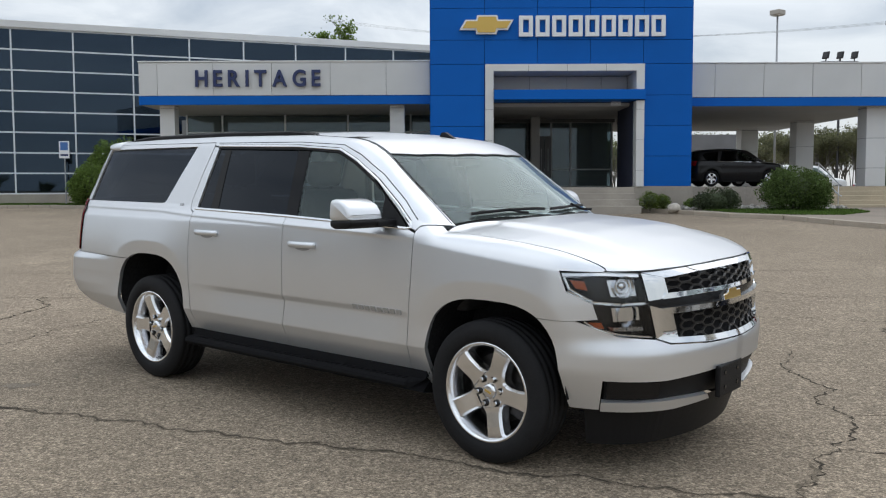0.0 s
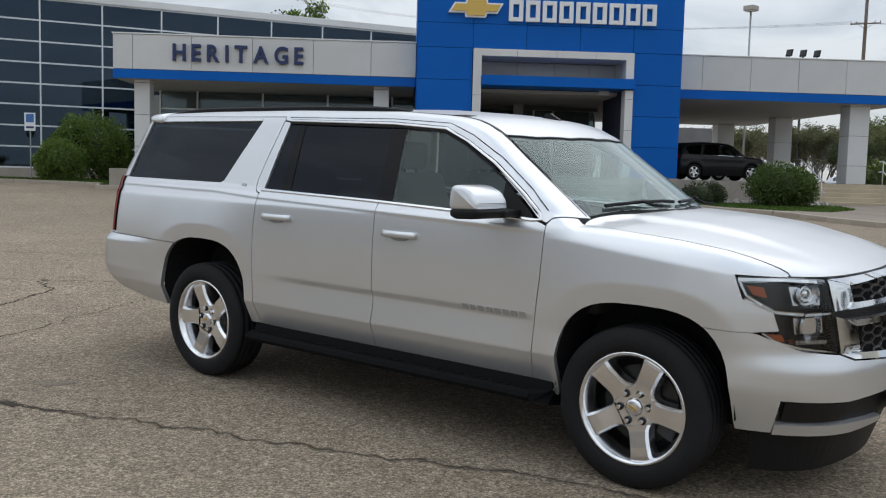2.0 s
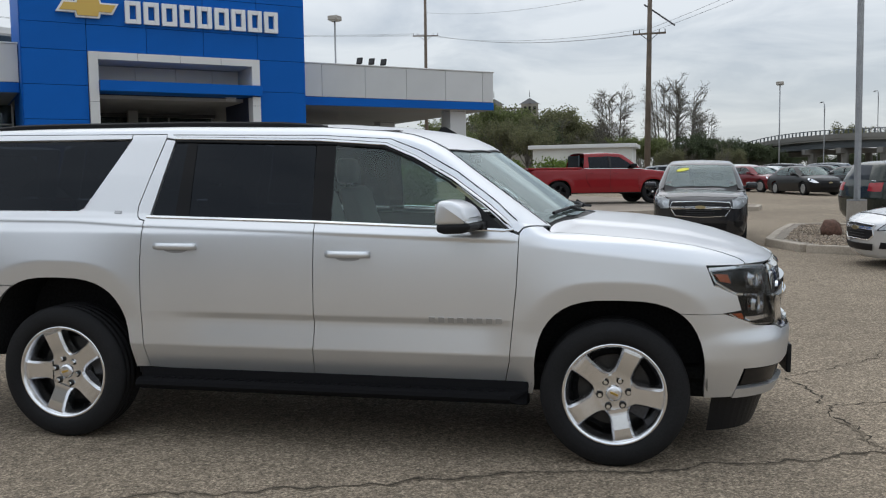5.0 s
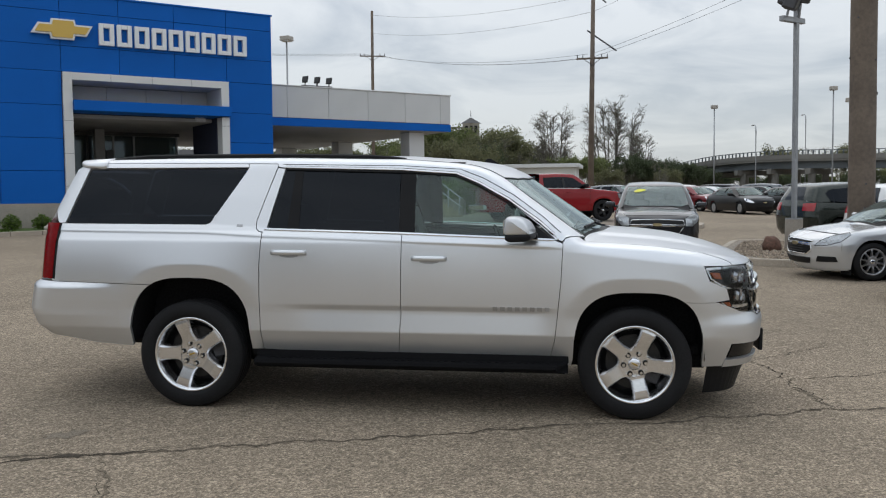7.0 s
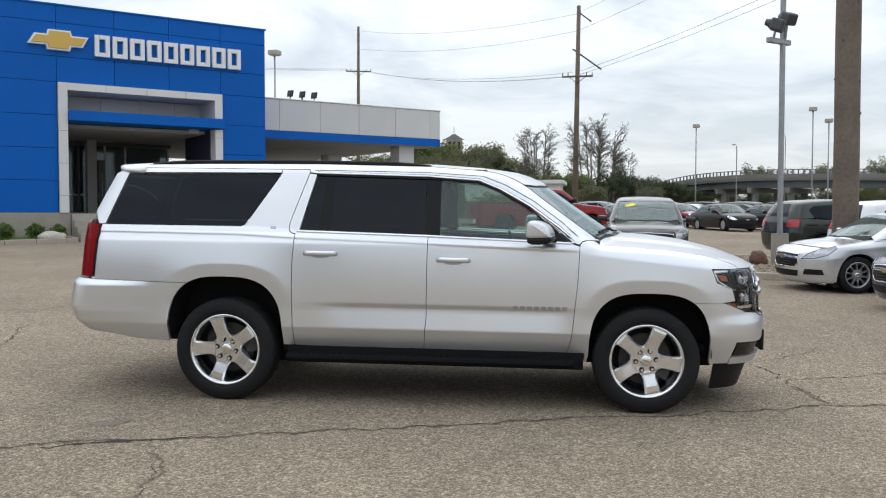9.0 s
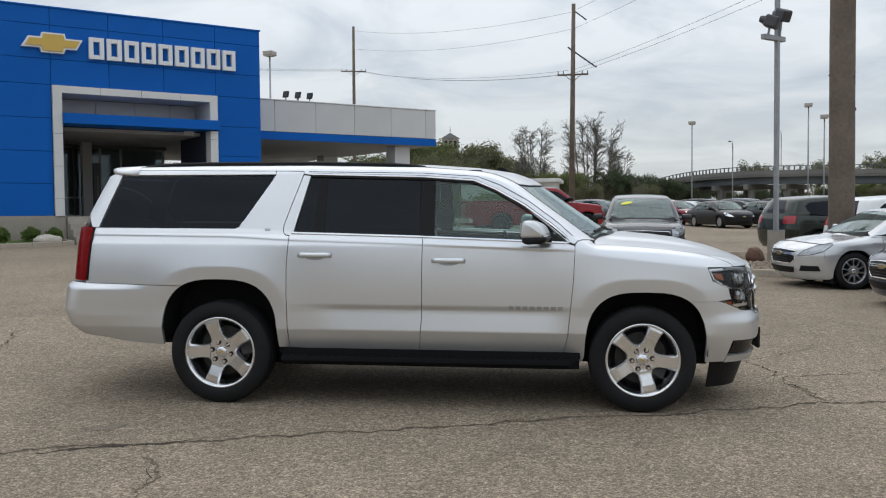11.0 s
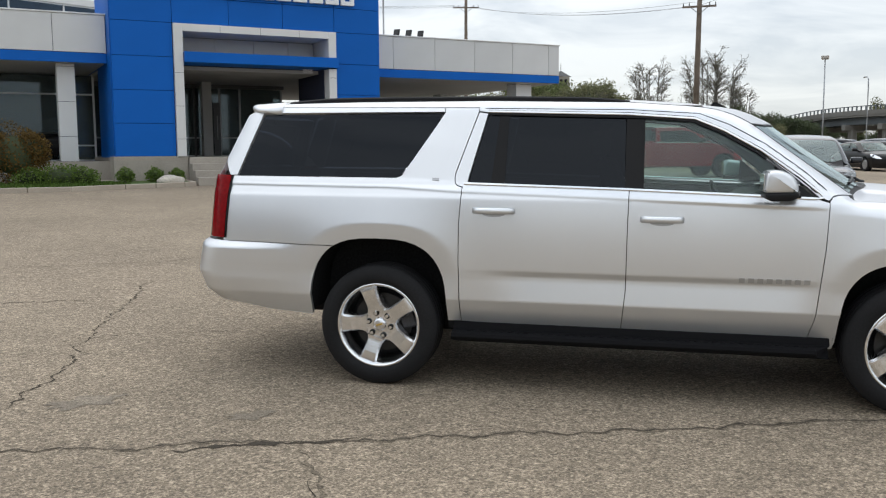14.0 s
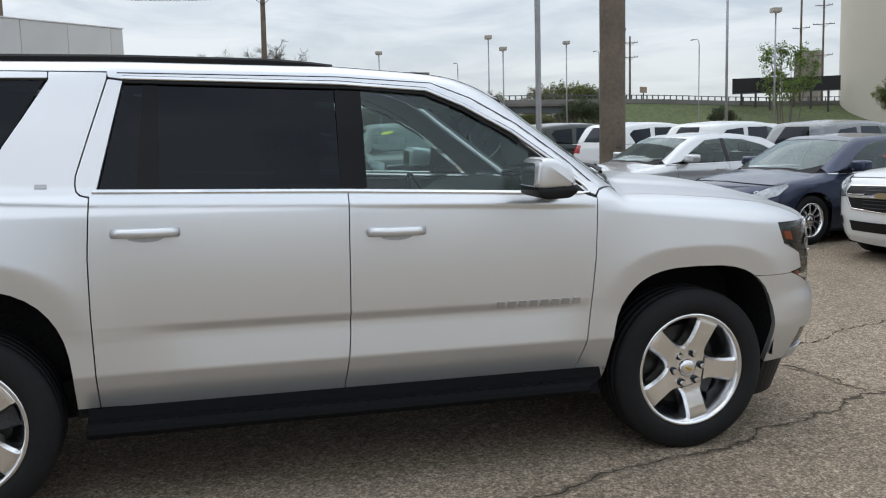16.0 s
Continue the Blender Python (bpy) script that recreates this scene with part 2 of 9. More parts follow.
def cyl(bm, a, b, r0, r1=None, seg=12, caps=True):
    a, b = Vector(a), Vector(b)
    d = b - a
    m = Matrix.Translation((a + b) / 2) @ d.to_track_quat("Z", "Y").to_matrix().to_4x4()
    bmesh.ops.create_cone(bm, cap_ends=caps, segments=seg, radius1=r0, radius2=r0 if r1 is None else r1, depth=d.length, matrix=m)
    return bm


def lathe(bm, profile, seg=48, axis="Y", closed=False, at=(0, 0, 0)):
    """Turns (radius, along) points round the axis."""
    rings = []
    for r, h in profile:
        ring = []
        for i in range(seg):
            a = 2 * math.pi * i / seg
            c, s = r * math.cos(a), r * math.sin(a)
            p = {"X": (h, c, s), "Y": (c, h, s), "Z": (c, s, h)}[axis]
            ring.append(bm.verts.new((p[0] + at[0], p[1] + at[1], p[2] + at[2])))
        rings.append(ring)
    pairs = list(zip(rings, rings[1:])) + ([(rings[-1], rings[0])] if closed else [])
    for a, b in pairs:
        for i in range(seg):
            bm.faces.new((a[i], a[(i + 1) % seg], b[(i + 1) % seg], b[i]))
    return bm


def tube(bm, pts, r, seg=6, r1=None):
    """A round bar along points."""
    pts = [Vector(p) for p in pts]
    rings = []
    for i, p in enumerate(pts):
        d = (pts[min(i + 1, len(pts) - 1)] - pts[max(i - 1, 0)]).normalized()
        q = d.to_track_quat("Z", "Y")
        rr = r if r1 is None else r + (r1 - r) * i / (len(pts) - 1)
        rings.append([bm.verts.new(p + q @ Vector((rr * math.cos(2 * math.pi * k / seg), rr * math.sin(2 * math.pi * k / seg), 0))) for k in range(seg)])
    for a, b in zip(rings, rings[1:]):
        for i in range(seg):
            bm.faces.new((a[i], a[(i + 1) % seg], b[(i + 1) % seg], b[i]))
    bm.faces.new(rings[0][::-1])
    bm.faces.new(rings[-1])
    return bm


def prism(bm, poly, lo, hi, axis="Y"):
    """A polygon of (a, b) pushed along an axis from lo to hi. Y: (x, z); Z: (x, y); X: (y, z)."""
    def put(a, b, h):
        return {"Y": (a, h, b), "Z": (a, b, h), "X": (h, a, b)}[axis]
    low, high = [bm.verts.new(put(a, b, lo)) for a, b in poly], [bm.verts.new(put(a, b, hi)) for a, b in poly]
    n = len(poly)
    fs = [bm.faces.new(low), bm.faces.new(high[::-1])]
    for i in range(n):
        fs.append(bm.faces.new((low[i], high[i], high[(i + 1) % n], low[(i + 1) % n])))
    bmesh.ops.recalc_face_normals(bm, faces=fs)
    return bm


def dense(poly, step, closed=True):
    out = []
    n = len(poly)
    for i in range(n if closed else n - 1):
        a, b = poly[i], poly[(i + 1) % n]
        k = max(1, int(math.dist(a[:2], b[:2]) / step))
        out += [tuple(a[j] + (b[j] - a[j]) * q / k for j in range(len(a))) for q in range(k)]
    if not closed:
        out.append(tuple(poly[-1]))
    return out


def grid_fill(poly, du, dv):
    """A flat polygon of (u, v), cut into a grid: the points and the faces."""
    bm = bmesh.new()
    f = bm.faces.new([bm.verts.new((u, v, 0)) for u, v in poly])
    us, vs = [p[0] for p in poly], [p[1] for p in poly]
    for lo, hi, step, axis in ((min(us), max(us), du, 0), (min(vs), max(vs), dv, 1)):
        k = math.ceil(lo / step)
        while k * step < hi:
            if k * step > lo + 1e-6:
                co, no = [0, 0, 0], [0, 0, 0]
                co[axis], no[axis] = k * step + 1e-5, 1
                bmesh.ops.bisect_plane(bm, geom=bm.verts[:] + bm.edges[:] + bm.faces[:], dist=1e-6, plane_co=co, plane_no=no)
            k += 1
    bmesh.ops.triangulate(bm, faces=[g for g in bm.faces if len(g.verts) > 4])
    bm.verts.index_update()
    pts = np.array([v.co[:2] for v in bm.verts])
    faces = [[v.index for v in g.verts] for g in bm.faces]
    rim = [(e.verts[0].index, e.verts[1].index) for e in bm.edges if e.is_boundary]
    bm.free()
    return pts, faces, rim


def smin(a, b, r):
    h = np.maximum(r - np.abs(a - b), 0) / r
    return np.minimum(a, b) - h * h * r / 4


class Shape:
    """A vehicle's outer skin: inside is where the least distance to its side, top, front and rear is over 0. x ahead from the front axle, z up."""

    def __init__(self, side, plan, base, roof, wind, back, front, rear, bow=0.12, wrap=0.22, crown=0.05, arches=(), round_top=0.10, round_end=0.2, crease=None, zc=0.9, hood_crown=0.05, flare=0.015, shoulder=None, round_rear=None, lips=(), dome=0.0, ledge=None):
        self.side = side
        self.plan = plan
        self.base = base
        self.roof = roof
        self.wind = wind
        self.back = back
        self.front = front
        self.rear = rear
        self.bow = bow
        self.wrap = wrap
        self.crown = crown
        self.arches = arches
        self.round_top = round_top
        self.round_end = round_end
        self.crease = crease
        self.zc = zc
        self.hood_crown = hood_crown
        self.flare = flare
        self.shoulder = shoulder
        self.lips = lips
        self.dome = dome
        self.ledge = ledge
        self.round_rear = round_rear or round_end
        self.pivot = 0.0

    def knots(self, pts, v):
        a = np.array(pts)
        o = np.argsort(a[:, 0])
        return np.interp(v, a[o, 0], a[o, 1])

    def half(self, x, z):
        y = self.knots(self.side, z) * self.knots(self.plan, x)
        if self.crease:
            x0, x1, z0 = self.crease
            w = np.clip((x - x0) / 0.25, 0, 1) * np.clip((x1 - x) / 0.12, 0, 1)
            y = y - 0.017 * w * np.where(z > z0, np.clip((z0 + 0.035 - z) / 0.035, 0, 1), np.clip((z - 0.60) / (z0 - 0.60), 0, 1))
        if self.shoulder:
            a0, a1 = self.shoulder
            # the wing turns in above a crease that falls towards the lamp; the rear quarter leans in softly
            w = np.clip((x - a0) / 0.45, 0, 1)
            over = np.maximum(z - (1.228 - 0.125 * np.clip((x - a0) / 1.2, 0, 1)), 0)
            y = y - w * 0.5 * over * over / (over + 0.012)
            up = np.clip(z - 0.95, 0, 0.33)
            y = y - 0.6 * np.clip((a1 - x) / 0.5, 0, 1) * (0.05 * up + 0.15 * up * up)
        if self.ledge:
            # a narrow ledge below the windows, standing proud of the flank
            up = z - self.knots(self.ledge, x)
            w = np.clip((-0.45 - x) / 0.3, 0, 1)
            y = y + w * (0.007 * np.clip(up / 0.014, 0, 1) - 0.22 * np.clip(up - 0.018, 0, 0.06))
            # the rear bumper steps out below the quarter and tucks under at its foot
            w = np.clip((-3.86 - x) / 0.45, 0, 1)
            y = y + w * (0.030 * np.clip((0.938 - z) / 0.035, 0, 1) - 0.30 * np.clip(0.69 - z, 0, 0.25))
        for cx, z0, rx, rz, power in self.lips:
            # a soft swell round the arch that ends in a crisp edge, and a chamfer from there into the well
            q = 2 / power
            d = ((np.abs(x - cx) / rx) ** q + (np.maximum(z - z0, 0) / rz) ** q) ** (1 / q)
            high = np.clip((z - z0) / 0.3, 0, 1)
            edge = 1.05 + 0.14 * high
            y = y + 0.008 * np.clip((edge + 0.42 - d) / 0.42, 0, 1) ** 2 - 0.013 * high * np.clip((edge - d) / 0.19, 0, 1.1)
        for ax, az, r in self.arches:
            d = np.hypot(x - ax, z - az)
            y = y + self.flare * (np.clip((r + 0.25 - d) / 0.15, 0, 1) ** 1.6 - 0.9 * np.clip((r + 0.10 - d) / 0.08, 0, 1))
        return y

    def top(self, x, y):
        k = (y / 0.8) ** 2
        base = self.knots(self.base, x) - self.hood_crown * k
        if self.dome:
            # raised middle of the hood, fading out at the nose
            base = base + self.dome * np.clip((0.60 + 0.06 * x - np.abs(y)) / 0.07, 0, 1) * np.clip((0.86 - x) / 0.5, 0, 1)
        xs = x - self.wrap * (1 - np.minimum(k, 1.3))
        cab = smin(self.knots(self.roof, x) - self.crown * k, self.knots(self.wind, xs), 0.10)
        if self.back:
            cab = smin(cab, self.knots(self.back, x + 0.12 * (1 - k)), 0.08)
        return np.maximum(base, cab)

    def inside(self, p):
        x, y, z = p[..., 0], np.abs(p[..., 1]), p[..., 2]
        k = (y / 0.8) ** 2
        ends = np.minimum(self.knots(self.front, z) - self.bow * k - x, x - self.knots(self.rear, z) - 0.09 * k)
        return smin(smin(self.half(x, z) - y, ends, np.where(x < -1.5, self.round_rear, self.round_end)), self.top(x, y) - z, self.round_top)

    def march(self, origin, way, far=4.0):
        lo, hi = np.zeros(len(origin)), np.full(len(origin), far)
        for _ in range(26):
            mid = (lo + hi) / 2
            inn = self.inside(origin + mid[:, None] * way) > 0
            lo, hi = np.where(inn, mid, lo), np.where(inn, hi, mid)
        return origin + lo[:, None] * way

    def normal(self, p):
        e = 4e-3
        g = np.stack([self.inside(p - e * np.eye(3)[i]) - self.inside(p + e * np.eye(3)[i]) for i in range(3)], -1)
        return g / np.maximum(np.linalg.norm(g, axis=1, keepdims=True), 1e-9)

    def from_side(self, xz, sgn):
        xz = np.array(xz, float)
        o = np.stack([xz[:, 0], np.zeros(len(xz)), xz[:, 1]], -1)
        return self.march(o, np.tile((0.0, sgn, 0.0), (len(xz), 1)))

    def from_top(self, xy):
        xy = np.array(xy, float)
        o = np.stack([xy[:, 0], xy[:, 1], np.full(len(xy), 0.55)], -1)
        return self.march(o, np.tile((0.0, 0.0, 1.0), (len(xy), 1)))

    def from_end(self, yz, x0, sgn):
        yz = np.array(yz, float)
        o = np.stack([np.full(len(yz), x0), yz[:, 0], yz[:, 1]], -1)
        return self.march(o, np.tile((float(sgn), 0.0, 0.0), (len(yz), 1)))

    def around(self, uv):
        """(x, angle from +y up) to the skin."""
        o = np.stack([uv[:, 0], np.zeros(len(uv)), np.full(len(uv), self.zc)], -1)
        return self.march(o, np.stack([0 * uv[:, 0], np.cos(uv[:, 1]), np.sin(uv[:, 1])], -1))

    def to_around(self, p):
        return np.stack([p[:, 0], np.arctan2(p[:, 2] - self.zc, p[:, 1])], -1)

    def swept(self, uv):
        """(heading round the vertical axis at the front axle's middle, z) to the skin, for the nose; from the tail with x0."""
        o = np.stack([np.full(len(uv), self.pivot), np.zeros(len(uv)), uv[:, 1]], -1)
        return self.march(o, np.stack([np.cos(uv[:, 0]), np.sin(uv[:, 0]), 0 * uv[:, 0]], -1))

    def to_swept(self, p):
        return np.stack([np.arctan2(p[:, 1], p[:, 0] - self.pivot), p[:, 2]], -1)

    def skin(self, how, pts, sgn=-1, pivot=0.0):
        """Points laid on the skin: 'side' (x, z), 'top' (x, y), 'nose' or 'tail' (y, z), 'turn' (degrees round the pivot, z). Given for the right-hand side; sgn 1 mirrors them."""
        pts = np.array(pts, float)
        if how == "side":
            return self.from_side(pts, sgn)
        if how == "top":
            return self.from_top(pts * (1, -sgn))
        if how == "turn":
            a = pts * (1, 1) if sgn < 0 else np.stack([-pts[:, 0], pts[:, 1]], -1)
            keep = self.pivot
            self.pivot = pivot
            got = self.swept(np.stack([np.radians(a[:, 0]), a[:, 1]], -1))
            self.pivot = keep
            return got
        return self.from_end(pts * (-sgn, 1), pivot, 1 if how == "nose" else -1)

    def panel(self, outline, how, sgn=-1, off=0.0, du=0.08, dv=0.02, lip=0.03, into=None, step=0.04, pivot=0.0, sweep=None, walls=False):
        """A skin panel inside an outline: points of one kind, or for how 'mixed' a list of (kind, points), open stretches that follow one another."""
        self.pivot = pivot
        runs = [(how, outline)] if how != "mixed" else outline
        got = []
        for kind, pts in runs:
            poly = dense(pts, step if kind != "turn" else 2.0, closed=how != "mixed")
            got.append(self.skin(kind, poly, sgn, pivot))
        p = np.concatenate(got)
        keep = np.linalg.norm(p - np.roll(p, 1, axis=0), axis=1) > 2e-3
        p = p[keep]
        ends = how in ("nose", "tail", "turn") if sweep is None else sweep
        uv = self.to_swept(p) if ends else self.to_around(p)
        if ends and pivot < -1:
            uv[:, 0] = np.where(uv[:, 0] < 0, uv[:, 0] + 2 * math.pi, uv[:, 0])
        if not ends:
            uv[:, 1] = np.where(uv[:, 1] < -math.pi / 2, uv[:, 1] + 2 * math.pi, uv[:, 1])
        return self.lay(uv, self.swept if ends else self.around, off, du, dv, lip, into, walls)

    def lay(self, uv, back, off, du, dv, lip, into, walls=False):
        pts, faces, rim = grid_fill([tuple(q) for q in uv], du, dv)
        p = back(pts)
        n = self.normal(p)
        p = p + off * n
        bm = into or bmesh.new()
        vs = [] if walls else [bm.verts.new(q) for q in p]
        for f in [] if walls else faces:
            q = [vs[i] for i in f]
            a, b, c = (p[i] for i in f[:3])
            if np.dot(np.cross(b - a, c - a), n[f[0]]) < 0:
                q.reverse()
            bm.faces.new(q)
        if lip:
            outer = {i: bm.verts.new(p[i]) for e in rim for i in e}
            inner = {i: bm.verts.new(p[i] - lip * n[i]) for e in rim for i in e}
            fs = [bm.faces.new((outer[a], outer[b], inner[b], inner[a])) for a, b in rim]
            bmesh.ops.recalc_face_normals(bm, faces=fs)
        return bm

    def strip(self, line, how, sgn=-1, pivot=0.0, wide=0.02, off=0.004, thick=0.004, into=None):
        """A raised trim strip along a line on the skin."""
        poly = dense(line, 0.05 if how != "turn" else 2.0, closed=False)
        p = self.skin(how, poly, sgn, pivot)
        n = self.normal(p)
        d = np.gradient(p, axis=0)
        d /= np.maximum(np.linalg.norm(d, axis=1, keepdims=True), 1e-9)
        s = np.cross(n, d)
        bm = into or bmesh.new()
        rows = []
        for i in range(len(p)):
            rows.append([bm.verts.new(p[i] + s[i] * wide / 2 * k + n[i] * h) for k, h in ((-1, -thick), (-1, off), (-0.6, off + thick), (0.6, off + thick), (1, off), (1, -thick))])
        fs = []
        for a, b in zip(rows, rows[1:]):
            for i in range(5):
                fs.append(bm.faces.new((a[i], a[i + 1], b[i + 1], b[i])))
        fs.append(bm.faces.new(rows[0]))
        fs.append(bm.faces.new(rows[-1]))
        bmesh.ops.recalc_face_normals(bm, faces=fs)
        return bm


def wheel(parent, x, y, z, r, wide, rim_r, spokes, face, nuts=6, spoke_mat=None, detail=True, spin=0.0):
    """A road wheel under parent; face -1 shows its outside towards -y."""
    spoke_mat = spoke_mat or POLISHED
    w = wide / 2
    hub = new("wheel")
    hub.parent = parent
    hub.matrix_local = Matrix.Translation((x, y, z)) @ Matrix.Rotation(0 if face < 0 else math.pi, 4, "Z") @ Matrix.Rotation(spin, 4, "Y")
    seg = 64 if detail else 28
    s = r - rim_r
    prof = [(rim_r - 0.012, w * 0.8), (rim_r + 0.006, -w * 0.80), (rim_r + 0.012, -w * 0.93), (rim_r + s * 0.3, -w * 1.0), (rim_r + s * 0.55, -w * 1.0), (r - 0.045, -w * 0.97), (r - 0.02, -w * 0.9), (r - 0.004, -w * 0.78)]
    if detail:
        for g in (-0.55, -0.2, 0.2, 0.55):
            prof += [(r, w * (g - 0.06)), (r - 0.010, w * (g - 0.045)), (r - 0.010, w * (g + 0.045)), (r, w * (g + 0.06))]
    prof += [(r - 0.004, w * 0.78), (r - 0.02, w * 0.9), (r - 0.05, w), (rim_r + 0.01, w * 0.93)]
    part("tyre", lathe(bmesh.new(), prof, seg, closed=True), RUBBER, hub, smooth=True)
    bm = lathe(bmesh.new(), [(rim_r + 0.010, -w * 0.86), (rim_r + 0.006, -w * 0.92), (rim_r - 0.004, -w * 0.92), (rim_r - 0.012, -w * 0.84), (rim_r - 0.024, -w * 0.6), (rim_r - 0.05, w * 0.2), (rim_r - 0.03, w * 0.8)], seg)
    part("rim", bm, spoke_mat, hub, smooth=True)
    rb = rim_r * (0.72 if detail else 0.5)
    disc = lathe(bmesh.new(), [(0.01, w * 0.05), (rb, w * 0.05), (rb, w * 0.14), (0.01, w * 0.14)], seg)
    part("brake_disc", disc, BRAKE if detail else DARK_METAL, hub)
    back = lathe(bmesh.new(), [(0.01, w * 0.45), (rim_r - 0.04, w * 0.45)], 24)
    part("backing", back, WELL_BLACK, hub)
    if detail:
        cal = bmesh.new()
        box(cal, (rim_r * 0.42, -w * 0.02, -0.09), (rim_r * 0.8, w * 0.3, 0.09), 0.012)
        part("brake_caliper", cal, DARK_METAL, hub)
    face_y = -w * 0.80
    ri, ro = rim_r * 0.36, rim_r - 0.012
    sink = 0.020 if detail else 0.0
    for k in range(spokes):
        a = 2 * math.pi * (k + 0.25) / spokes
        wi, wm, wo = (0.088, 0.078, 0.096) if spokes == 5 else (0.019, 0.014, 0.017)
        sc = rim_r / 0.27
        rows = []
        profile = ((0.0, wi, 0.010), (0.3, wi * 0.95, 0.0), (0.6, wm, -0.001), (0.85, wo * 0.95, 0.002), (1.0, wo * 1.12, 0.008))
        if detail:
            # narrow at the hub, flared into the rim, dished towards the middle
            profile = ((-0.06, 0.108, 0.021), (0.06, 0.088, 0.020), (0.14, 0.080, 0.018), (0.3, 0.077, 0.013), (0.6, 0.080, 0.004), (0.86, 0.086, 0.001), (0.95, 0.098, 0.003), (1.0, 0.120, 0.006))
        for t, half_w, dy in profile:
            rad = ri + (ro - ri) * t
            hw = half_w * sc * (0.64 if spokes == 5 else 1.0)
            if detail:
                rows.append([(rad, -hw - 0.008, face_y + dy + 0.075), (rad, -hw - 0.002, face_y + dy + 0.017), (rad, -hw * 0.82, face_y + dy), (rad, hw * 0.82, face_y + dy), (rad, hw + 0.002, face_y + dy + 0.017), (rad, hw + 0.008, face_y + dy + 0.075)])
                continue
            rows.append([(rad, -hw, face_y + dy + 0.05), (rad, -hw, face_y + dy + 0.012), (rad, -hw * 0.82, face_y + dy), (rad, hw * 0.82, face_y + dy), (rad, hw, face_y + dy + 0.012), (rad, hw, face_y + dy + 0.05)])
        bm = bmesh.new()
        c, sn = math.cos(a), math.sin(a)
        grid = [[bm.verts.new((q[0] * c - q[1] * sn, q[2], q[0] * sn + q[1] * c)) for q in row] for row in rows]
        fs = []
        for ga, gb in zip(grid, grid[1:]):
            for i in range(5):
                fs.append(bm.faces.new((ga[i], ga[i + 1], gb[i + 1], gb[i])))
        bmesh.ops.recalc_face_normals(bm, faces=fs)
        part("spoke", bm, spoke_mat, hub)
    face_y += sink
    bm = lathe(bmesh.new(), [(0.012, face_y + 0.012), (ri * 0.55, face_y + 0.012), (ri * 0.62, face_y + 0.013), (ri * 0.92, face_y + 0.010), (ri * 1.10, face_y + 0.006), (ri * 1.15, face_y + 0.012), (ri * 1.17, face_y + 0.045)], 40)
    part("hub_disc", bm, spoke_mat, hub, smooth=True)
    capm = lathe(bmesh.new(), [(0.001, face_y - 0.008), (0.03, face_y - 0.007), (0.042, face_y - 0.002), (0.047, face_y + 0.02)], 24)
    part("centre_cap", capm, POLISHED, hub, smooth=True)
    if detail:
        bm = bmesh.new()
        box(bm, (-0.022, face_y - 0.010, -0.006), (0.022, face_y - 0.004, 0.006), 0.001)
        part("emblem", bm, GOLD, hub)
        for k in range(nuts):
            a = 2 * math.pi * (k + 0.5) / nuts
            q = Vector((0.078 * math.cos(a), face_y + 0.012, 0.078 * math.sin(a)))
            bm = cyl(bmesh.new(), q, q + Vector((0, -0.024, 0)), 0.015, 0.012, 6)
            part("lug_nut", bm, CHROME, hub)
            bm = cyl(bmesh.new(), q + Vector((0, 0.004, 0)), q + Vector((0, -0.009, 0)), 0.0195, 0.0195, 16)
            part("nut_seat", bm, GLOSS_BLACK, hub)
    return hub

# ---- the large silver sport-utility vehicle ----
BIG = Shape(
    side=[(0.2, 0.86), (0.36, 0.882), (0.42, 0.914), (0.54, 0.974), (0.588, 0.9955), (0.602, 1.0022), (0.74, 1.003), (0.79, 1.006)] + [(0.80 + 0.022 * i, 1.0095 - 0.15 * (0.022 * i - 0.125) ** 2) for i in range(21)] + [(1.262, 0.992), (1.274, 0.9875), (1.31, 0.971), (1.345, 0.955), (1.36, 0.952), (1.6, 0.885), (1.8, 0.822), (1.92, 0.775)],
    plan=[(-4.7, 0.95), (-4.3, 0.972), (-3.9, 0.99), (-3.3, 1.0), (-0.4, 1.0), (0.2, 0.995), (0.6, 0.975), (1.0, 0.94)],
    base=[(1.1, 1.02), (0.97, 1.10), (0.83, 1.175), (0.64, 1.235), (0.40, 1.285), (0.16, 1.315), (-0.16, 1.335), (-0.5, 1.345), (-5, 1.345)],
    roof=[(-0.9, 1.84), (-1.3, 1.89), (-1.7, 1.917), (-2.6, 1.93), (-3.5, 1.925), (-4.1, 1.912), (-4.4, 1.895)],
    wind=[(0.0, 1.07), (-0.43, 1.36), (-0.61, 1.482), (-0.83, 1.63), (-1.05, 1.785), (-1.5, 2.10)],
    back=None,
    front=[(0.1, 0.74), (0.30, 0.92), (0.36, 0.99), (0.42, 1.015), (0.53, 1.045), (0.69, 1.058), (0.702, 1.052), (0.77, 1.018), (0.95, 1.01), (1.08, 0.99), (1.14, 0.97), (1.3, 0.87)],
    rear=[(0.2, -4.28), (0.45, -4.46), (0.5, -4.60), (0.6, -4.71), (0.73, -4.755), (0.92, -4.72), (0.955, -4.66), (1.38, -4.62), (1.8, -4.41), (1.87, -4.33), (1.95, -4.25)],
    lips=((0.02, 0.42, 0.46, 0.507, 0.67), (-3.305, 0.47, 0.47, 0.52, 0.69)),
    crease=(-2.6, -0.56, 0.768), zc=0.9, bow=0.2, wrap=0.24, round_top=0.06, round_end=0.32, flare=0.016, shoulder=(-0.62, -2.75), round_rear=0.2, dome=0.016,
    ledge=[(-0.5, 1.226), (-1.7, 1.266), (-2.73, 1.292), (-3.2, 1.314), (-4.45, 1.322)])


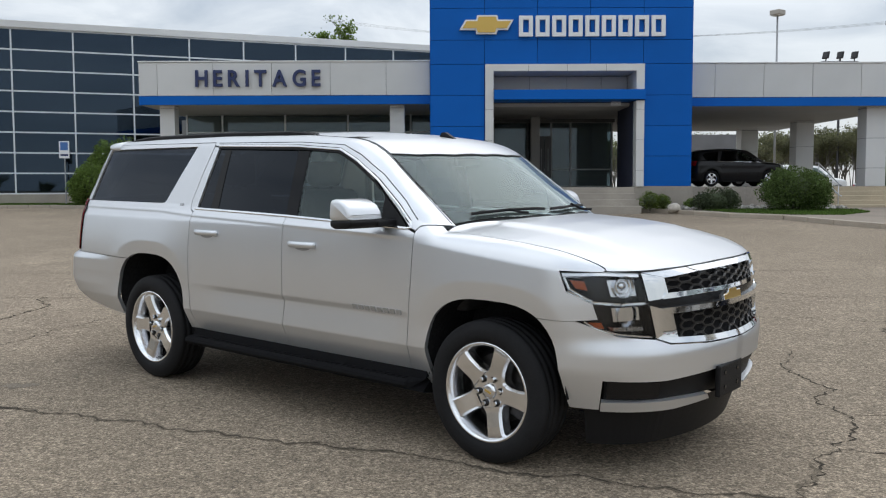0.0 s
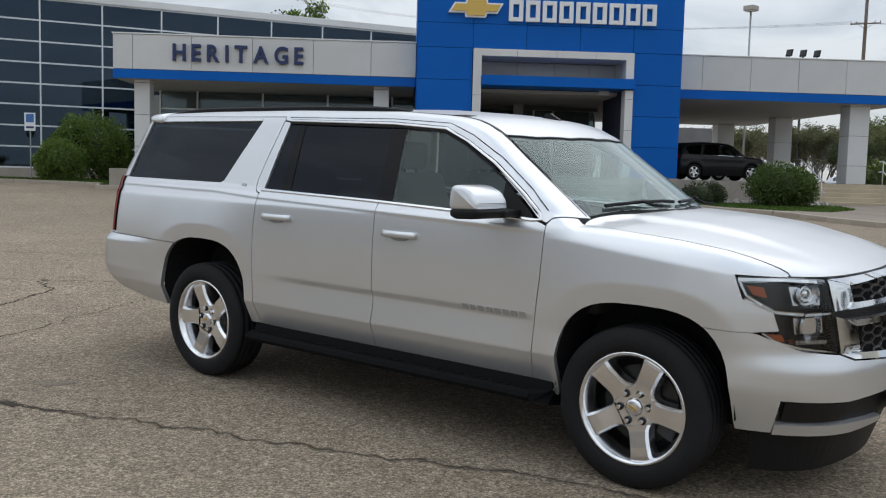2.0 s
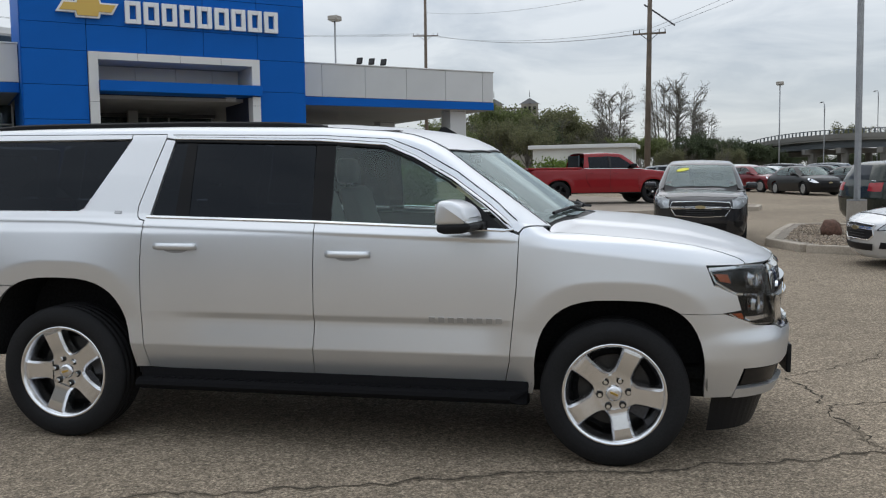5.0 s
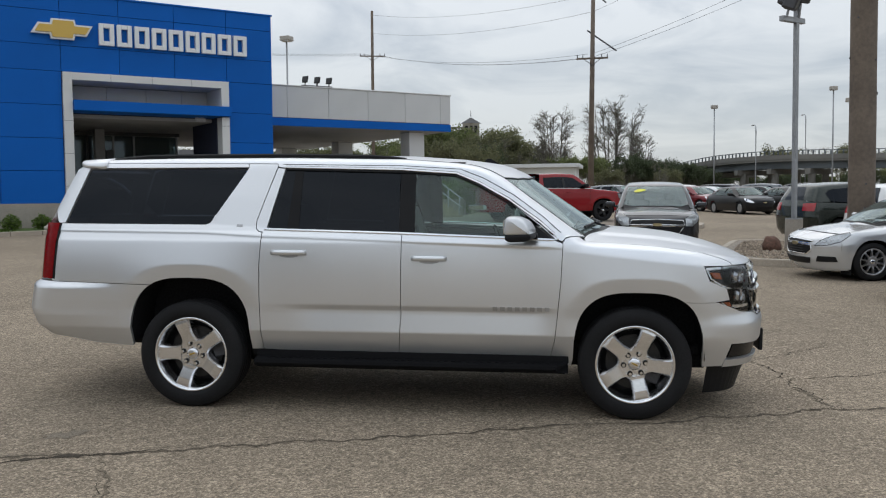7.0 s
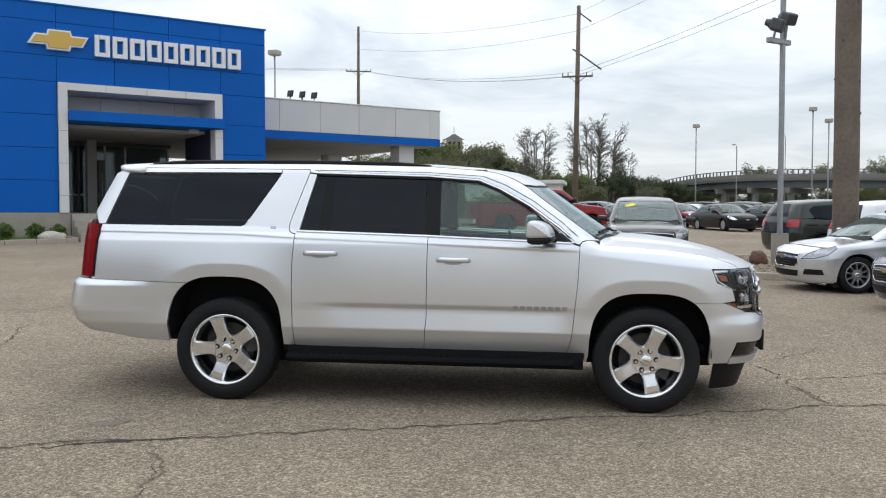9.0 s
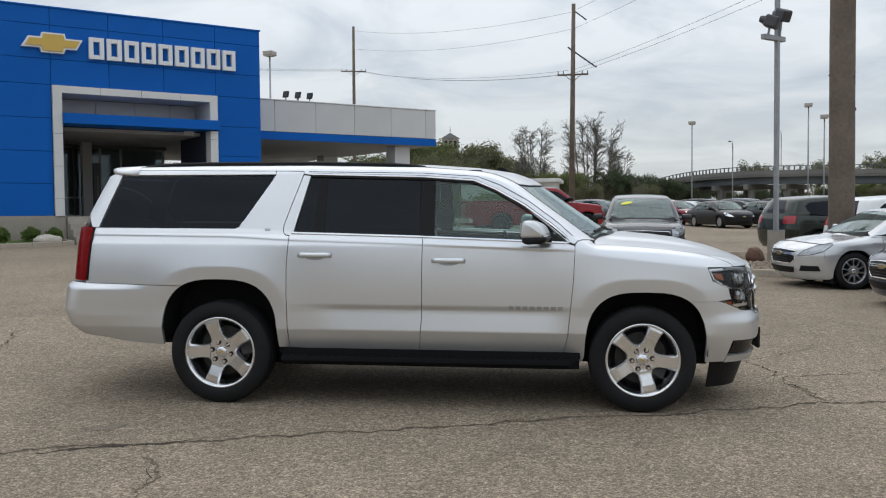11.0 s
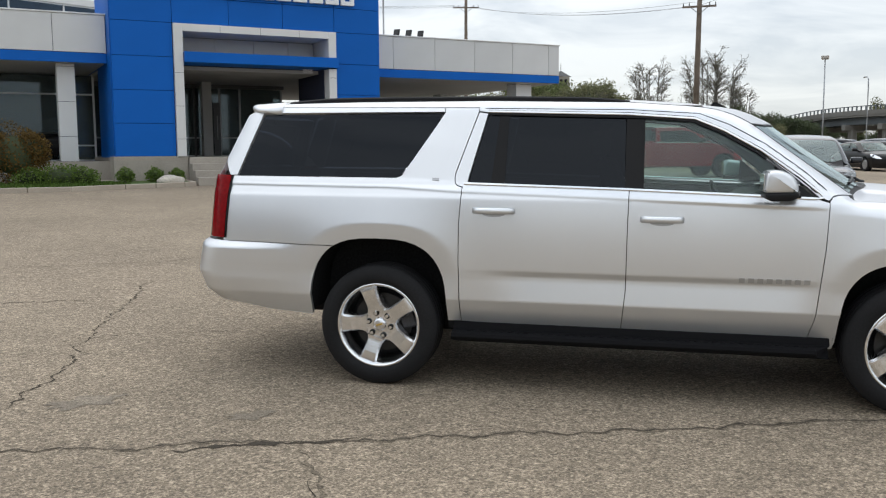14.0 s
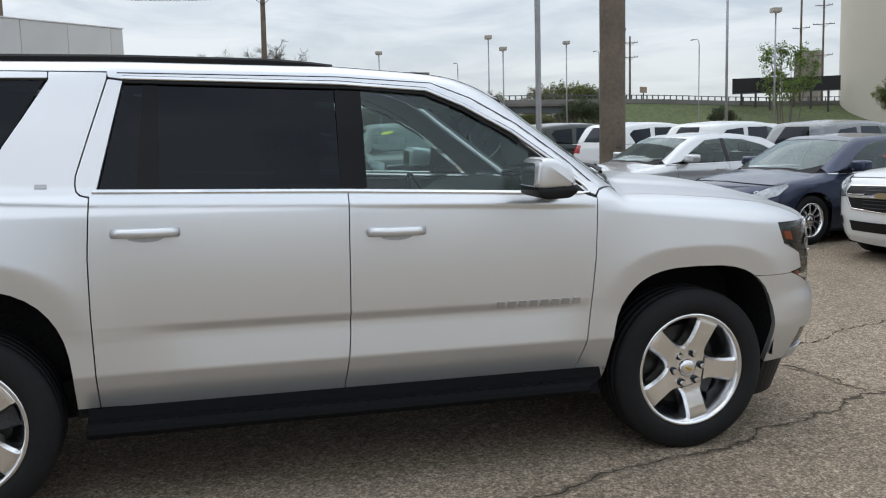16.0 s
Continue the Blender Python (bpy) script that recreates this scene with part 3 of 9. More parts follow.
def super_arch(cx, z0, rx, rz, power=0.72, a0=0, a1=180, n=22):
    out = []
    for i in range(n + 1):
        a = radians(a0 + (a1 - a0) * i / n)
        c, s = math.cos(a), math.sin(a)
        out.append((cx + rx * math.copysign(abs(c) ** power, c), z0 + rz * max(s, 0) ** power))
    return out


def curve(pts, n):
    """A smooth line through points of the plane."""
    out = []
    for i in range(len(pts) - 1):
        a, b, c, d = (np.array(pts[max(0, min(len(pts) - 1, i + k))]) for k in (-1, 0, 1, 2))
        for k in range(n):
            t = k / n
            out.append(tuple(0.5 * (2 * b + (c - a) * t + (2 * a - 5 * b + 4 * c - d) * t * t + (3 * b - a - 3 * c + d) * t ** 3)))
    return out + [tuple(pts[-1])]


def cut_at(pts, z, side):
    """Where an arch crosses a height, ahead (1) or behind (-1)."""
    for (x0, z0), (x1, z1) in zip(pts, pts[1:]):
        if (z0 - z) * (z1 - z) <= 0 and z0 != z1 and (z1 > z0) == (side > 0):
            return (x0 + (x1 - x0) * (z - z0) / (z1 - z0), z)
    return pts[0]


def hex_mesh(shape, z_low, z_high, half, cell, tall, off, bm):
    """A honeycomb lattice of flattened cells laid just inside the nose, each cell's upper walls drawn once."""
    def bar(p0, p1):
        run = [(p0[0] + (p1[0] - p0[0]) * k / 2, p0[1] + (p1[1] - p0[1]) * k / 2) for k in range(3)]
        p = shape.skin("nose", run, -1, 0.2)
        tube(bm, [tuple(q) for q in p + off * shape.normal(p)], 0.0075, 5)
    step = cell * 0.75
    n = int(half / step) + 1
    for c in range(-n, n + 1):
        y = c * step
        z = z_low + (tall / 2 if c % 2 else 0.0)
        while z < z_high + tall / 2:
            ring = [(y + cell / 2 * k, z + tall / 2 * h) for k, h in ((-1, 0), (-0.5, 1), (0.5, 1), (1, 0))]
            for p0, p1 in zip(ring, ring[1:]):
                if max(abs(p0[0]), abs(p1[0])) < half and z_low - 0.005 < min(p0[1], p1[1]) and max(p0[1], p1[1]) < z_high + 0.012:
                    bar(p0, p1)
            z += tall
    return bm


def build_big_suv():
    car = thing("sport_utility_vehicle", (0.824, 5.89, ground_z(0, 5.89)), "large silver SUV with chrome trim and polished five-spoke wheels", "car", turn=-39.6, slope=True)
    S = BIG
    front_arch = super_arch(0.02, 0.42, 0.46, 0.507, 0.67, 0, 180)
    rear_arch = super_arch(-3.305, 0.47, 0.47, 0.52, 0.69, 0, 180)
    # where the seams of wing and quarter meet the arches
    fa_seam = [cut_at(front_arch, 0.8615, 1)] + [p for p in front_arch if not (p[0] > 0.1 and p[1] < 0.862)]
    ra_seam = [p for p in rear_arch if not (p[0] < -3.3 and p[1] < 0.936)] + [cut_at(rear_arch, 0.9355, -1)]
    for sgn in (-1, 1):
        # front wing
        runs = [("side", [(-0.612, 0.372), (-0.570, 0.57), (-0.530, 1.0), (-0.518, 1.28), (-0.50, 1.305)]),
                ("top", [(-0.40, -0.868), (-0.365, -0.873)] + curve([(-0.25, -0.878), (0.0, -0.898), (0.3, -0.901), (0.55, -0.883), (0.675, -0.863)], 5)),
                ("turn", [(-52.5, 1.119), (-64.4, 1.121), (-62.4, 1.012), (-55.4, 0.955), (-54.0, 0.876), (-59.2, 0.866)]),
                ("side", [(0.56, 0.8625), (0.45, 0.8605)] + fa_seam + [(-0.452, 0.372)])]
        wing = part("front_wing", S.panel(runs, "mixed", sgn, du=0.03, dv=0.009), SILVER, car, smooth=True)
        # doors
        front_door = part("front_door", S.panel([(-0.617, 0.372), (-0.575, 0.57), (-0.535, 1.0), (-0.523, 1.272), (-0.60, 1.297), (-1.05, 1.313), (-1.6855, 1.333), (-1.6895, 1.1), (-1.6915, 0.71), (-1.7165, 0.412)], "side", sgn, du=0.06, dv=0.0075), SILVER, car, smooth=True)
        rear_door = part("rear_door", S.panel([(-1.7215, 0.412), (-1.6965, 0.71), (-1.6945, 1.1), (-1.6905, 1.333), (-2.715, 1.358), (-2.60, 1.805), (-2.657, 1.812), (-2.788, 1.42), (-2.791, 1.385), (-2.787, 1.360), (-2.773, 1.345), (-2.7385, 1.337), (-2.7545, 1.09), (-2.7545, 0.86), (-2.7445, 0.452)], "side", sgn, du=0.06, dv=0.0075), SILVER, car, smooth=True)
        # rear quarter with its pillars
        quarter = S.panel([(-2.750, 0.452), (-2.760, 0.86), (-2.760, 1.09), (-2.7445, 1.331), (-2.776, 1.339), (-2.792, 1.356), (-2.797, 1.385), (-2.794, 1.42), (-2.663, 1.815), (-2.66, 1.84), (-2.885, 1.842), (-2.885, 1.81), (-2.985, 1.655), (-3.155, 1.40), (-3.19, 1.385), (-4.33, 1.385), (-4.374, 1.385), (-4.408, 0.950)] + [(-4.0, 0.942)] + ra_seam[::-1] + [(-2.835, 0.452)], "side", sgn, du=0.035, dv=0.0075)
        S.panel([(-4.385, 1.392), (-4.328, 1.392), (-4.172, 1.812), (-2.89, 1.818), (-2.89, 1.842), (-4.20, 1.848), (-4.315, 1.80), (-4.455, 1.50)], "side", sgn, du=0.09, dv=0.018, into=quarter)
        part("rear_quarter", quarter, SILVER, car, smooth=True)
        # roof side, from the rear pillar to the foot of the windscreen
        runs = [("side", [(-4.20, 1.852), (-2.66, 1.846), (-2.655, 1.822), (-2.60, 1.815), (-1.70, 1.795), (-1.31, 1.768), (-1.14, 1.698), (-0.92, 1.578), (-0.70, 1.41), (-0.575, 1.305), (-0.525, 1.288), (-0.50, 1.315)]),
                ("top", [(-0.40, -0.855), (-0.36, -0.80), (-0.66, -0.77), (-0.95, -0.733), (-1.2, -0.71), (-1.7, -0.70), (-3.0, -0.70), (-4.20, -0.69)])]
        part("roof_side", S.panel(runs, "mixed", sgn, du=0.09, dv=0.018), SILVER, car, smooth=True)
        # glass
        for name, pts, mat in (("quarter_window", [(-4.165, 1.803), (-2.905, 1.808), (-2.995, 1.655), (-3.165, 1.405), (-3.20, 1.392), (-4.322, 1.392)], PRIVACY),
                               ("rear_window", [(-2.595, 1.798), (-1.72, 1.782), (-1.715, 1.338), (-2.705, 1.362)], PRIVACY),
                               ("front_window", [(-1.60, 1.775), (-1.31, 1.755), (-1.15, 1.686), (-0.94, 1.57), (-0.83, 1.487), (-0.83, 1.318), (-1.60, 1.334)], CABIN_GLASS)):
            ob = part(name, S.panel(pts, "side", sgn, off=-0.012, lip=0, du=0.2, dv=0.05), mat, car, smooth=True)
            ob.visible_shadow = False
        part("pillar_cover", S.panel([(-1.715, 1.785), (-1.60, 1.778), (-1.60, 1.332), (-1.715, 1.336)], "side", sgn, off=-0.009, lip=0.02, du=0.2, dv=0.05), PILLAR_BLACK, car, smooth=True)
        part("mirror_sail", S.panel([(-0.83, 1.487), (-0.73, 1.408), (-0.61, 1.312), (-0.83, 1.318)], "side", sgn, off=-0.008, lip=0.02, du=0.2, dv=0.05), BLACK_PLASTIC, car, smooth=True)
        part("window_divider", S.panel([(-2.52, 1.795), (-2.46, 1.793), (-2.47, 1.357), (-2.56, 1.36)], "side", sgn, off=-0.009, lip=0, du=0.2, dv=0.05), PILLAR_BLACK, car)
        # bright trim
        trim = S.strip([(-2.73, 1.357), (-1.70, 1.333), (-1.0, 1.31), (-0.60, 1.296)], "side", sgn, wide=0.020)
        part("belt_trim", trim, CHROME, car, "chrome strip below the windows")
        trim = S.strip([(-0.60, 1.296), (-0.555, 1.30), (-0.575, 1.33), (-0.69, 1.425), (-0.91, 1.582), (-1.13, 1.703), (-1.30, 1.773), (-1.70, 1.80), (-2.60, 1.818)], "side", sgn, wide=0.016)
        edge = S.strip([(-0.585, 1.335), (-0.69, 1.425), (-0.91, 1.582), (-1.13, 1.703), (-1.30, 1.773), (-1.70, 1.80), (-2.60, 1.818)], "side", sgn, wide=0.027, off=-0.001, thick=0.002)
        part("trim_edge", edge, BLACK_PLASTIC, car)
        gap = S.strip([(-0.535, 1.348), (-0.655, 1.455), (-0.875, 1.615), (-1.095, 1.736), (-1.275, 1.804), (-1.70, 1.829), (-2.62, 1.840)], "side", sgn, wide=0.006, off=-0.0005, thick=0.001)
        part("door_gap", gap, BLACK_PLASTIC, car)
        part("window_trim", trim, CHROME, car, "chrome strip over the windows")
        seal = S.strip([(-0.88, 1.528), (-0.925, 1.563), (-1.14, 1.684), (-1.31, 1.755), (-1.62, 1.779), (-2.60, 1.802)], "side", sgn, wide=0.013, off=0.0)
        part("window_seal", seal, BLACK_PLASTIC, car)
        ditch = S.strip([(-4.1, -0.70), (-1.7, -0.705), (-1.2, -0.715), (-0.95, -0.738), (-0.66, -0.775), (-0.38, -0.81)], "top", sgn, wide=0.007, off=-0.002)
        part("roof_seam", ditch, BLACK_PLASTIC, car)
        # handles, set over flat grey ovals that paint in the shade of the cups
        for door, x0, x1, z in ((rear_door, -2.66, -2.40, 1.188), (front_door, -1.61, -1.36, 1.155)):
            h = bmesh.new()
            p = S.from_side([(x0 + (x1 - x0) * i / 8, z) for i in range(9)], sgn)
            tube(h, [(q[0], q[1] + sgn * (0.004 + 0.028 * math.sin(math.pi * i / 8) ** 0.4), q[2]) for i, q in enumerate(p)], 0.015, 10)
            bmesh.ops.scale(h, verts=h.verts, vec=(1, 1, 1.35), space=Matrix.Translation((0, 0, -z)))
            part("door_handle", h, SILVER, car, "silver pull handle", smooth=True)
            cup = S.panel([((x0 + x1) / 2 + 0.075 * math.cos(a), z - 0.018 + 0.022 * math.sin(a)) for a in [2 * math.pi * i / 20 for i in range(20)]], "side", sgn, off=0.0015, lip=0, du=0.2, dv=0.1, step=1)
            part("cup_shade", cup, ALLOY, car)
        # lettering stands as plain bright blocks
        for i in range(8):
            x = -1.02 + i * 0.0535
            b = S.panel([(x, 0.784), (x + 0.034, 0.783), (x + 0.034, 0.811), (x, 0.812)], "side", sgn, off=0.008, lip=0.010, du=0.5, dv=0.5)
            part("badge_block", b, BADGE, car)
        b = S.panel([(-2.945, 1.372), (-2.90, 1.371), (-2.90, 1.388), (-2.945, 1.389)], "side", sgn, off=0.004, lip=0.006, du=0.5, dv=0.5)
        part("badge_block", b, ALLOY, car)
        # door mirror
        mir = bmesh.new()
        prof = [(-0.925, 1.315), (-0.935, 1.375), (-0.925, 1.45), (-0.895, 1.472), (-0.80, 1.468), (-0.725, 1.44), (-0.69, 1.40), (-0.675, 1.36), (-0.69, 1.345), (-0.925, 1.34)]
        prism(mir, prof[1:], sgn * 1.05, sgn * 1.285)
        for v in mir.verts:
            if abs(v.co.y) > 1.2:
                v.co.x = -0.93 + (v.co.x + 0.93) * 0.78
            v.co.x -= 0.03 * (v.co.x + 0.93) / 0.24
        bmesh.ops.bevel(mir, geom=mir.edges[:], offset=0.022, segments=3, profile=0.5, affect="EDGES")
        part("mirror_cap", mir, SILVER, car, "silver mirror cap", smooth=True)
        mir = bmesh.new()
        prism(mir, [(-0.925, 1.345), (-0.70, 1.352), (-0.695, 1.325), (-0.74, 1.30), (-0.88, 1.295), (-0.925, 1.31)], sgn * 1.04, sgn * 1.282)
        for v in mir.verts:
            if abs(v.co.y) > 1.2:
                v.co.x = -0.925 + (v.co.x + 0.925) * 0.78
        bmesh.ops.bevel(mir, geom=mir.edges[:], offset=0.012, segments=2, profile=0.5, affect="EDGES")
        box(mir, (-0.80, sgn * 0.90, 1.305), (-0.70, sgn * 1.10, 1.345), 0.01)
        part("mirror_base", mir, BLACK_PLASTIC, car, smooth=True)
        mir = bmesh.new()
        box(mir, (-0.937, sgn * 1.085, 1.35), (-0.931, sgn * 1.25, 1.45), 0.002)
        part("mirror_glass", mir, CHROME, car)
        # running board and rocker
        b = bmesh.new()
        prism(b, [(sgn * 0.84, 0.452), (sgn * 0.935, 0.447), (sgn * 0.95, 0.402), (sgn * 1.000, 0.399), (sgn * 1.028, 0.386), (sgn * 1.036, 0.366), (sgn * 1.024, 0.346), (sgn * 0.96, 0.322), (sgn * 0.84, 0.300)], -2.80, -0.47, "X")
        for v in b.verts:
            # the ends turn in under the sills
            if v.co.x > -0.5 and abs(v.co.y) > 0.96:
                v.co.x -= 0.09
        bmesh.ops.bevel(b, geom=[e for e in b.edges if abs(e.verts[0].co.x - e.verts[1].co.x) < 0.01], offset=0.008, segments=2, profile=0.5, affect="EDGES")
        part("running_board", b, STEP_BLACK, car, "black plastic running board")
        b = bmesh.new()
        for i in range(40):
            x = -2.7 + i * 0.053
            box(b, (x, sgn * 0.962, 0.394), (x + 0.03, sgn * 1.0, 0.404))
        part("tread_rib", b, STEP_BLACK, car, kind="stuff")
        b = bmesh.new()
        box(b, (-2.84, sgn * 0.78, 0.40), (-0.45, sgn * 0.897, 0.50))
        part("rocker", b, WELL_BLACK, car)
        # wheel wells
        for pts, cx in ((front_arch, 0.02), (rear_arch, -3.305)):
            b = bmesh.new()
            big = [(cx + (x - cx) * 1.03, z + 0.012) for x, z in pts]
            ring = big
            o = [b.verts.new((x, sgn * (0.935 + 0.037 * min(1, (z - 0.42) / 0.3)), z)) for x, z in ring]
            i_ = [b.verts.new((x, sgn * 0.55, z)) for x, z in ring]
            for k in range(len(ring) - 1):
                b.faces.new((o[k], o[k + 1], i_[k + 1], i_[k]))
            b.faces.new(i_)
            part("wheel_well", b, WELL_BLACK, car)
        # tail lamp
        runs = [("side", [(-4.398, 0.965), (-4.368, 1.385)]), ("turn", [(213, 1.385), (209.5, 1.2), (208, 0.965)])]
        lamp = part("tail_lamp", S.panel(runs, "mixed", sgn, off=0.010, pivot=-3.31, sweep=True, du=0.02, dv=0.03), TAIL_RED, car, "dark red tail lamp", smooth=True)
        part("lamp_edge", S.strip([(-4.396, 0.965), (-4.366, 1.385)], "side", sgn, wide=0.026, off=0.004, thick=0.003), PILLAR_BLACK, car)
        build_headlamp(S, car, sgn)
        wheel(car, 0.0, sgn * 0.865, 0.405, 0.405, 0.275, 0.276, 5, sgn, spin=radians(23))
        wheel(car, -3.302, sgn * 0.865, 0.405, 0.405, 0.275, 0.276, 5, sgn, spin=radians(-18))
        # roof rail
        b = bmesh.new()
        line = []
        for i in range(25):
            x = -4.02 + (2.32 * i / 24)
            q = S.from_top([(x, sgn * 0.655)])[0]
            lift = 0.020 * min(1, (min(i, 24 - i) / 3.0)) ** 0.7
            line.append((x, sgn * 0.655, q[2] + lift - 0.006))
        rows = [[b.verts.new((x, y + dy, z + dz)) for dy, dz in ((-0.02, -0.05), (-0.02, 0.005), (-0.01, 0.014), (0.01, 0.014), (0.02, 0.005), (0.02, -0.05))] for x, y, z in line]
        for r0, r1 in zip(rows, rows[1:]):
            for k in range(5):
                b.faces.new((r0[k], r0[k + 1], r1[k + 1], r1[k]))
        b.faces.new(rows[0])
        b.faces.new(rows[-1])
        bmesh.ops.recalc_face_normals(b, faces=b.faces[:])
        part("roof_rail", b, BLACK_PLASTIC, car, "black roof rail")

    # hood, roof, windscreen
    side_line = [(-0.36, -0.868)] + curve([(-0.25, -0.872), (0.0, -0.892), (0.3, -0.895), (0.55, -0.877), (0.67, -0.857)], 5)
    rear_edge = curve([(-0.36, -0.868), (-0.350, -0.785), (-0.282, -0.6), (-0.175, -0.33), (-0.118, 0.0)], 4)
    turns = [(-51.5, 1.122), (-42, 1.121), (-20, 1.127), (0, 1.13)]
    outline = [("top", rear_edge[::-1] + side_line[1:]), ("turn", turns + [(-a, z) for a, z in turns[::-1][1:]]),
               ("top", [(x, -y) for x, y in side_line[::-1]] + [(x, -y) for x, y in rear_edge[1:]])]
    part("hood", S.panel(outline, "mixed", -1, du=0.035, dv=0.03), SILVER, car, smooth=True)
    top_edge = [(-0.945, -0.718), (-0.85, -0.55), (-0.77, -0.3), (-0.74, 0.0)]
    low_edge = [(-0.372, -0.785), (-0.31, -0.6), (-0.22, -0.33), (-0.18, 0.0)]
    both = top_edge + [(x, -y) for x, y in top_edge[::-1][1:]]
    low = low_edge + [(x, -y) for x, y in low_edge[::-1][1:]]
    ob = part("windscreen", S.panel(both + low[::-1], "top", -1, off=-0.006, lip=0, du=0.08, dv=0.06), SCREEN_GLASS, car, smooth=True)
    ob.visible_shadow = False
    ws = S.strip(both, "top", -1, wide=0.010, off=-0.004)
    part("windscreen_seal", ws, BLACK_PLASTIC, car)
    roof_front = [(x - 0.009, y) for x, y in both]
    part("roof", S.panel(roof_front + [(-1.2, 0.695), (-1.7, 0.69), (-4.15, 0.68), (-4.28, 0.60), (-4.30, 0.0), (-4.28, -0.60), (-4.15, -0.68), (-1.7, -0.69), (-1.2, -0.695)], "top", -1, du=0.10, dv=0.05), SILVER, car, smooth=True)
    # cowl and wipers
    cowl = low + [(x + 0.012, -y) for x, y in rear_edge] + [(x + 0.012, y) for x, y in rear_edge[::-1][1:]]
    part("cowl", S.panel(cowl, "top", -1, off=-0.012, lip=0.02, du=0.08, dv=0.05), BLACK_PLASTIC, car)
    for blade, arm in (([(-0.352, -0.66), (-0.300, -0.50), (-0.250, -0.30), (-0.212, -0.08)], [(-0.185, -0.30), (-0.215, -0.34), (-0.262, -0.40)]),
                       ([(-0.205, -0.01), (-0.222, 0.18), (-0.268, 0.38), (-0.330, 0.58)], [(-0.160, 0.42), (-0.200, 0.36), (-0.250, 0.30)])):
        wiper = part("wiper", tube(bmesh.new(), [(q[0], q[1], q[2] + 0.016) for q in S.from_top(dense(blade, 0.08, False))], 0.010, 6), BLACK_PLASTIC, car, "black wiper blade")
        part("wiper_arm", tube(bmesh.new(), [(q[0], q[1], q[2] + 0.030) for q in S.from_top(arm)], 0.009, 6), BLACK_PLASTIC, wiper)
    # fin aerial
    b = bmesh.new()
    prism(b, [(-1.16, 1.86), (-0.98, 1.82), (-1.04, 1.865), (-1.10, 1.90), (-1.13, 1.90)], 0.0, 0.03)
    part("aerial_fin", b, BLACK_PLASTIC, car)
    # bumper, intake and plate carrier
    right = [(-59.0, 0.858), (-48.4, 0.785), (-37.9, 0.762), (-33.4, 0.732), (-18, 0.712), (0, 0.705)]
    notch = [(-53.0, 0.385), (-52.6, 0.556), (-35.0, 0.545), (-15, 0.56), (0, 0.565)]
    bump = S.panel([("turn", right[::-1]), ("side", [(0.56, 0.8595), (0.45, 0.858), cut_at(front_arch, 0.8575, 1)] + [p for p in front_arch[::-1] if p[0] > 0.1 and p[1] < 0.855] + [(0.483, 0.385), (0.53, 0.385)]), ("turn", notch)], "mixed", -1, sweep=True, du=0.05, dv=0.025)
    S.panel([("turn", right[::-1]), ("side", [(0.56, 0.8595), (0.45, 0.858), cut_at(front_arch, 0.8575, 1)] + [p for p in front_arch[::-1] if p[0] > 0.1 and p[1] < 0.855] + [(0.483, 0.385), (0.53, 0.385)]), ("turn", notch)], "mixed", 1, sweep=True, du=0.05, dv=0.025, into=bump)
    bmesh.ops.remove_doubles(bump, verts=[v for v in bump.verts if abs(v.co.y) < 1e-4], dist=2e-3)
    part("front_bumper", bump, SILVER, car, smooth=True)
    for sg in (-1, 1):
        part("bumper_lip", S.panel([(-52.6, 0.375), (-52.6, 0.430), (-30, 0.428), (-16, 0.418), (-14, 0.385), (-30, 0.372)], "turn", sg, du=0.05, dv=0.05), SILVER, car, smooth=True)
        part("lower_intake", S.panel([(-52.0, 0.43), (-52.0, 0.556), (-35.0, 0.546), (0, 0.566), (0, 0.40), (-16, 0.42), (-30, 0.43)], "turn", sg, off=-0.028, lip=0.0, du=0.05, dv=0.05), BLACK_PLASTIC, car, smooth=True)
        part("fog_blank", S.panel([(-51.3, 0.445), (-51.3, 0.545), (-36.5, 0.535), (-36.0, 0.445)], "turn", sg, off=-0.012, lip=0.02, du=0.05, dv=0.05), GLOSS_BLACK, car, smooth=True)
    b = bmesh.new()
    for pts in ([(-58, 0.38), (-30, 0.37), (0, 0.37), (30, 0.37), (58, 0.38)],):
        p = S.skin("turn", dense(pts, 3, closed=False), -1)
        n = S.normal(p)
        up = [b.verts.new(q - 0.05 * m) for q, m in zip(p, n)]
        dn = [b.verts.new((q[0] - 0.13 * m[0], q[1] - 0.13 * m[1], 0.165)) for q, m in zip(p, n)]
        for i in range(len(up) - 1):
            b.faces.new((up[i], up[i + 1], dn[i + 1], dn[i]))
    part("air_dam", b, BLACK_PLASTIC, car, "black plastic air dam")
    b = bmesh.new()
    box(b, (1.022, -0.27, 0.40), (1.052, 0.04, 0.575), 0.008)
    part("plate_carrier", b, BLACK_PLASTIC, car, "empty black number plate carrier")
    b = bmesh.new()
    for y in (-0.2, -0.03):
        for z in (0.45, 0.53):
            cyl(b, (1.047, y, z), (1.056, y, z), 0.012, seg=8)
    part("plate_bolts", b, GLOSS_BLACK, car)
    build_grille(S, car)
    build_rear(S, car, rear_arch)
    build_cabin(S, car)
    return car


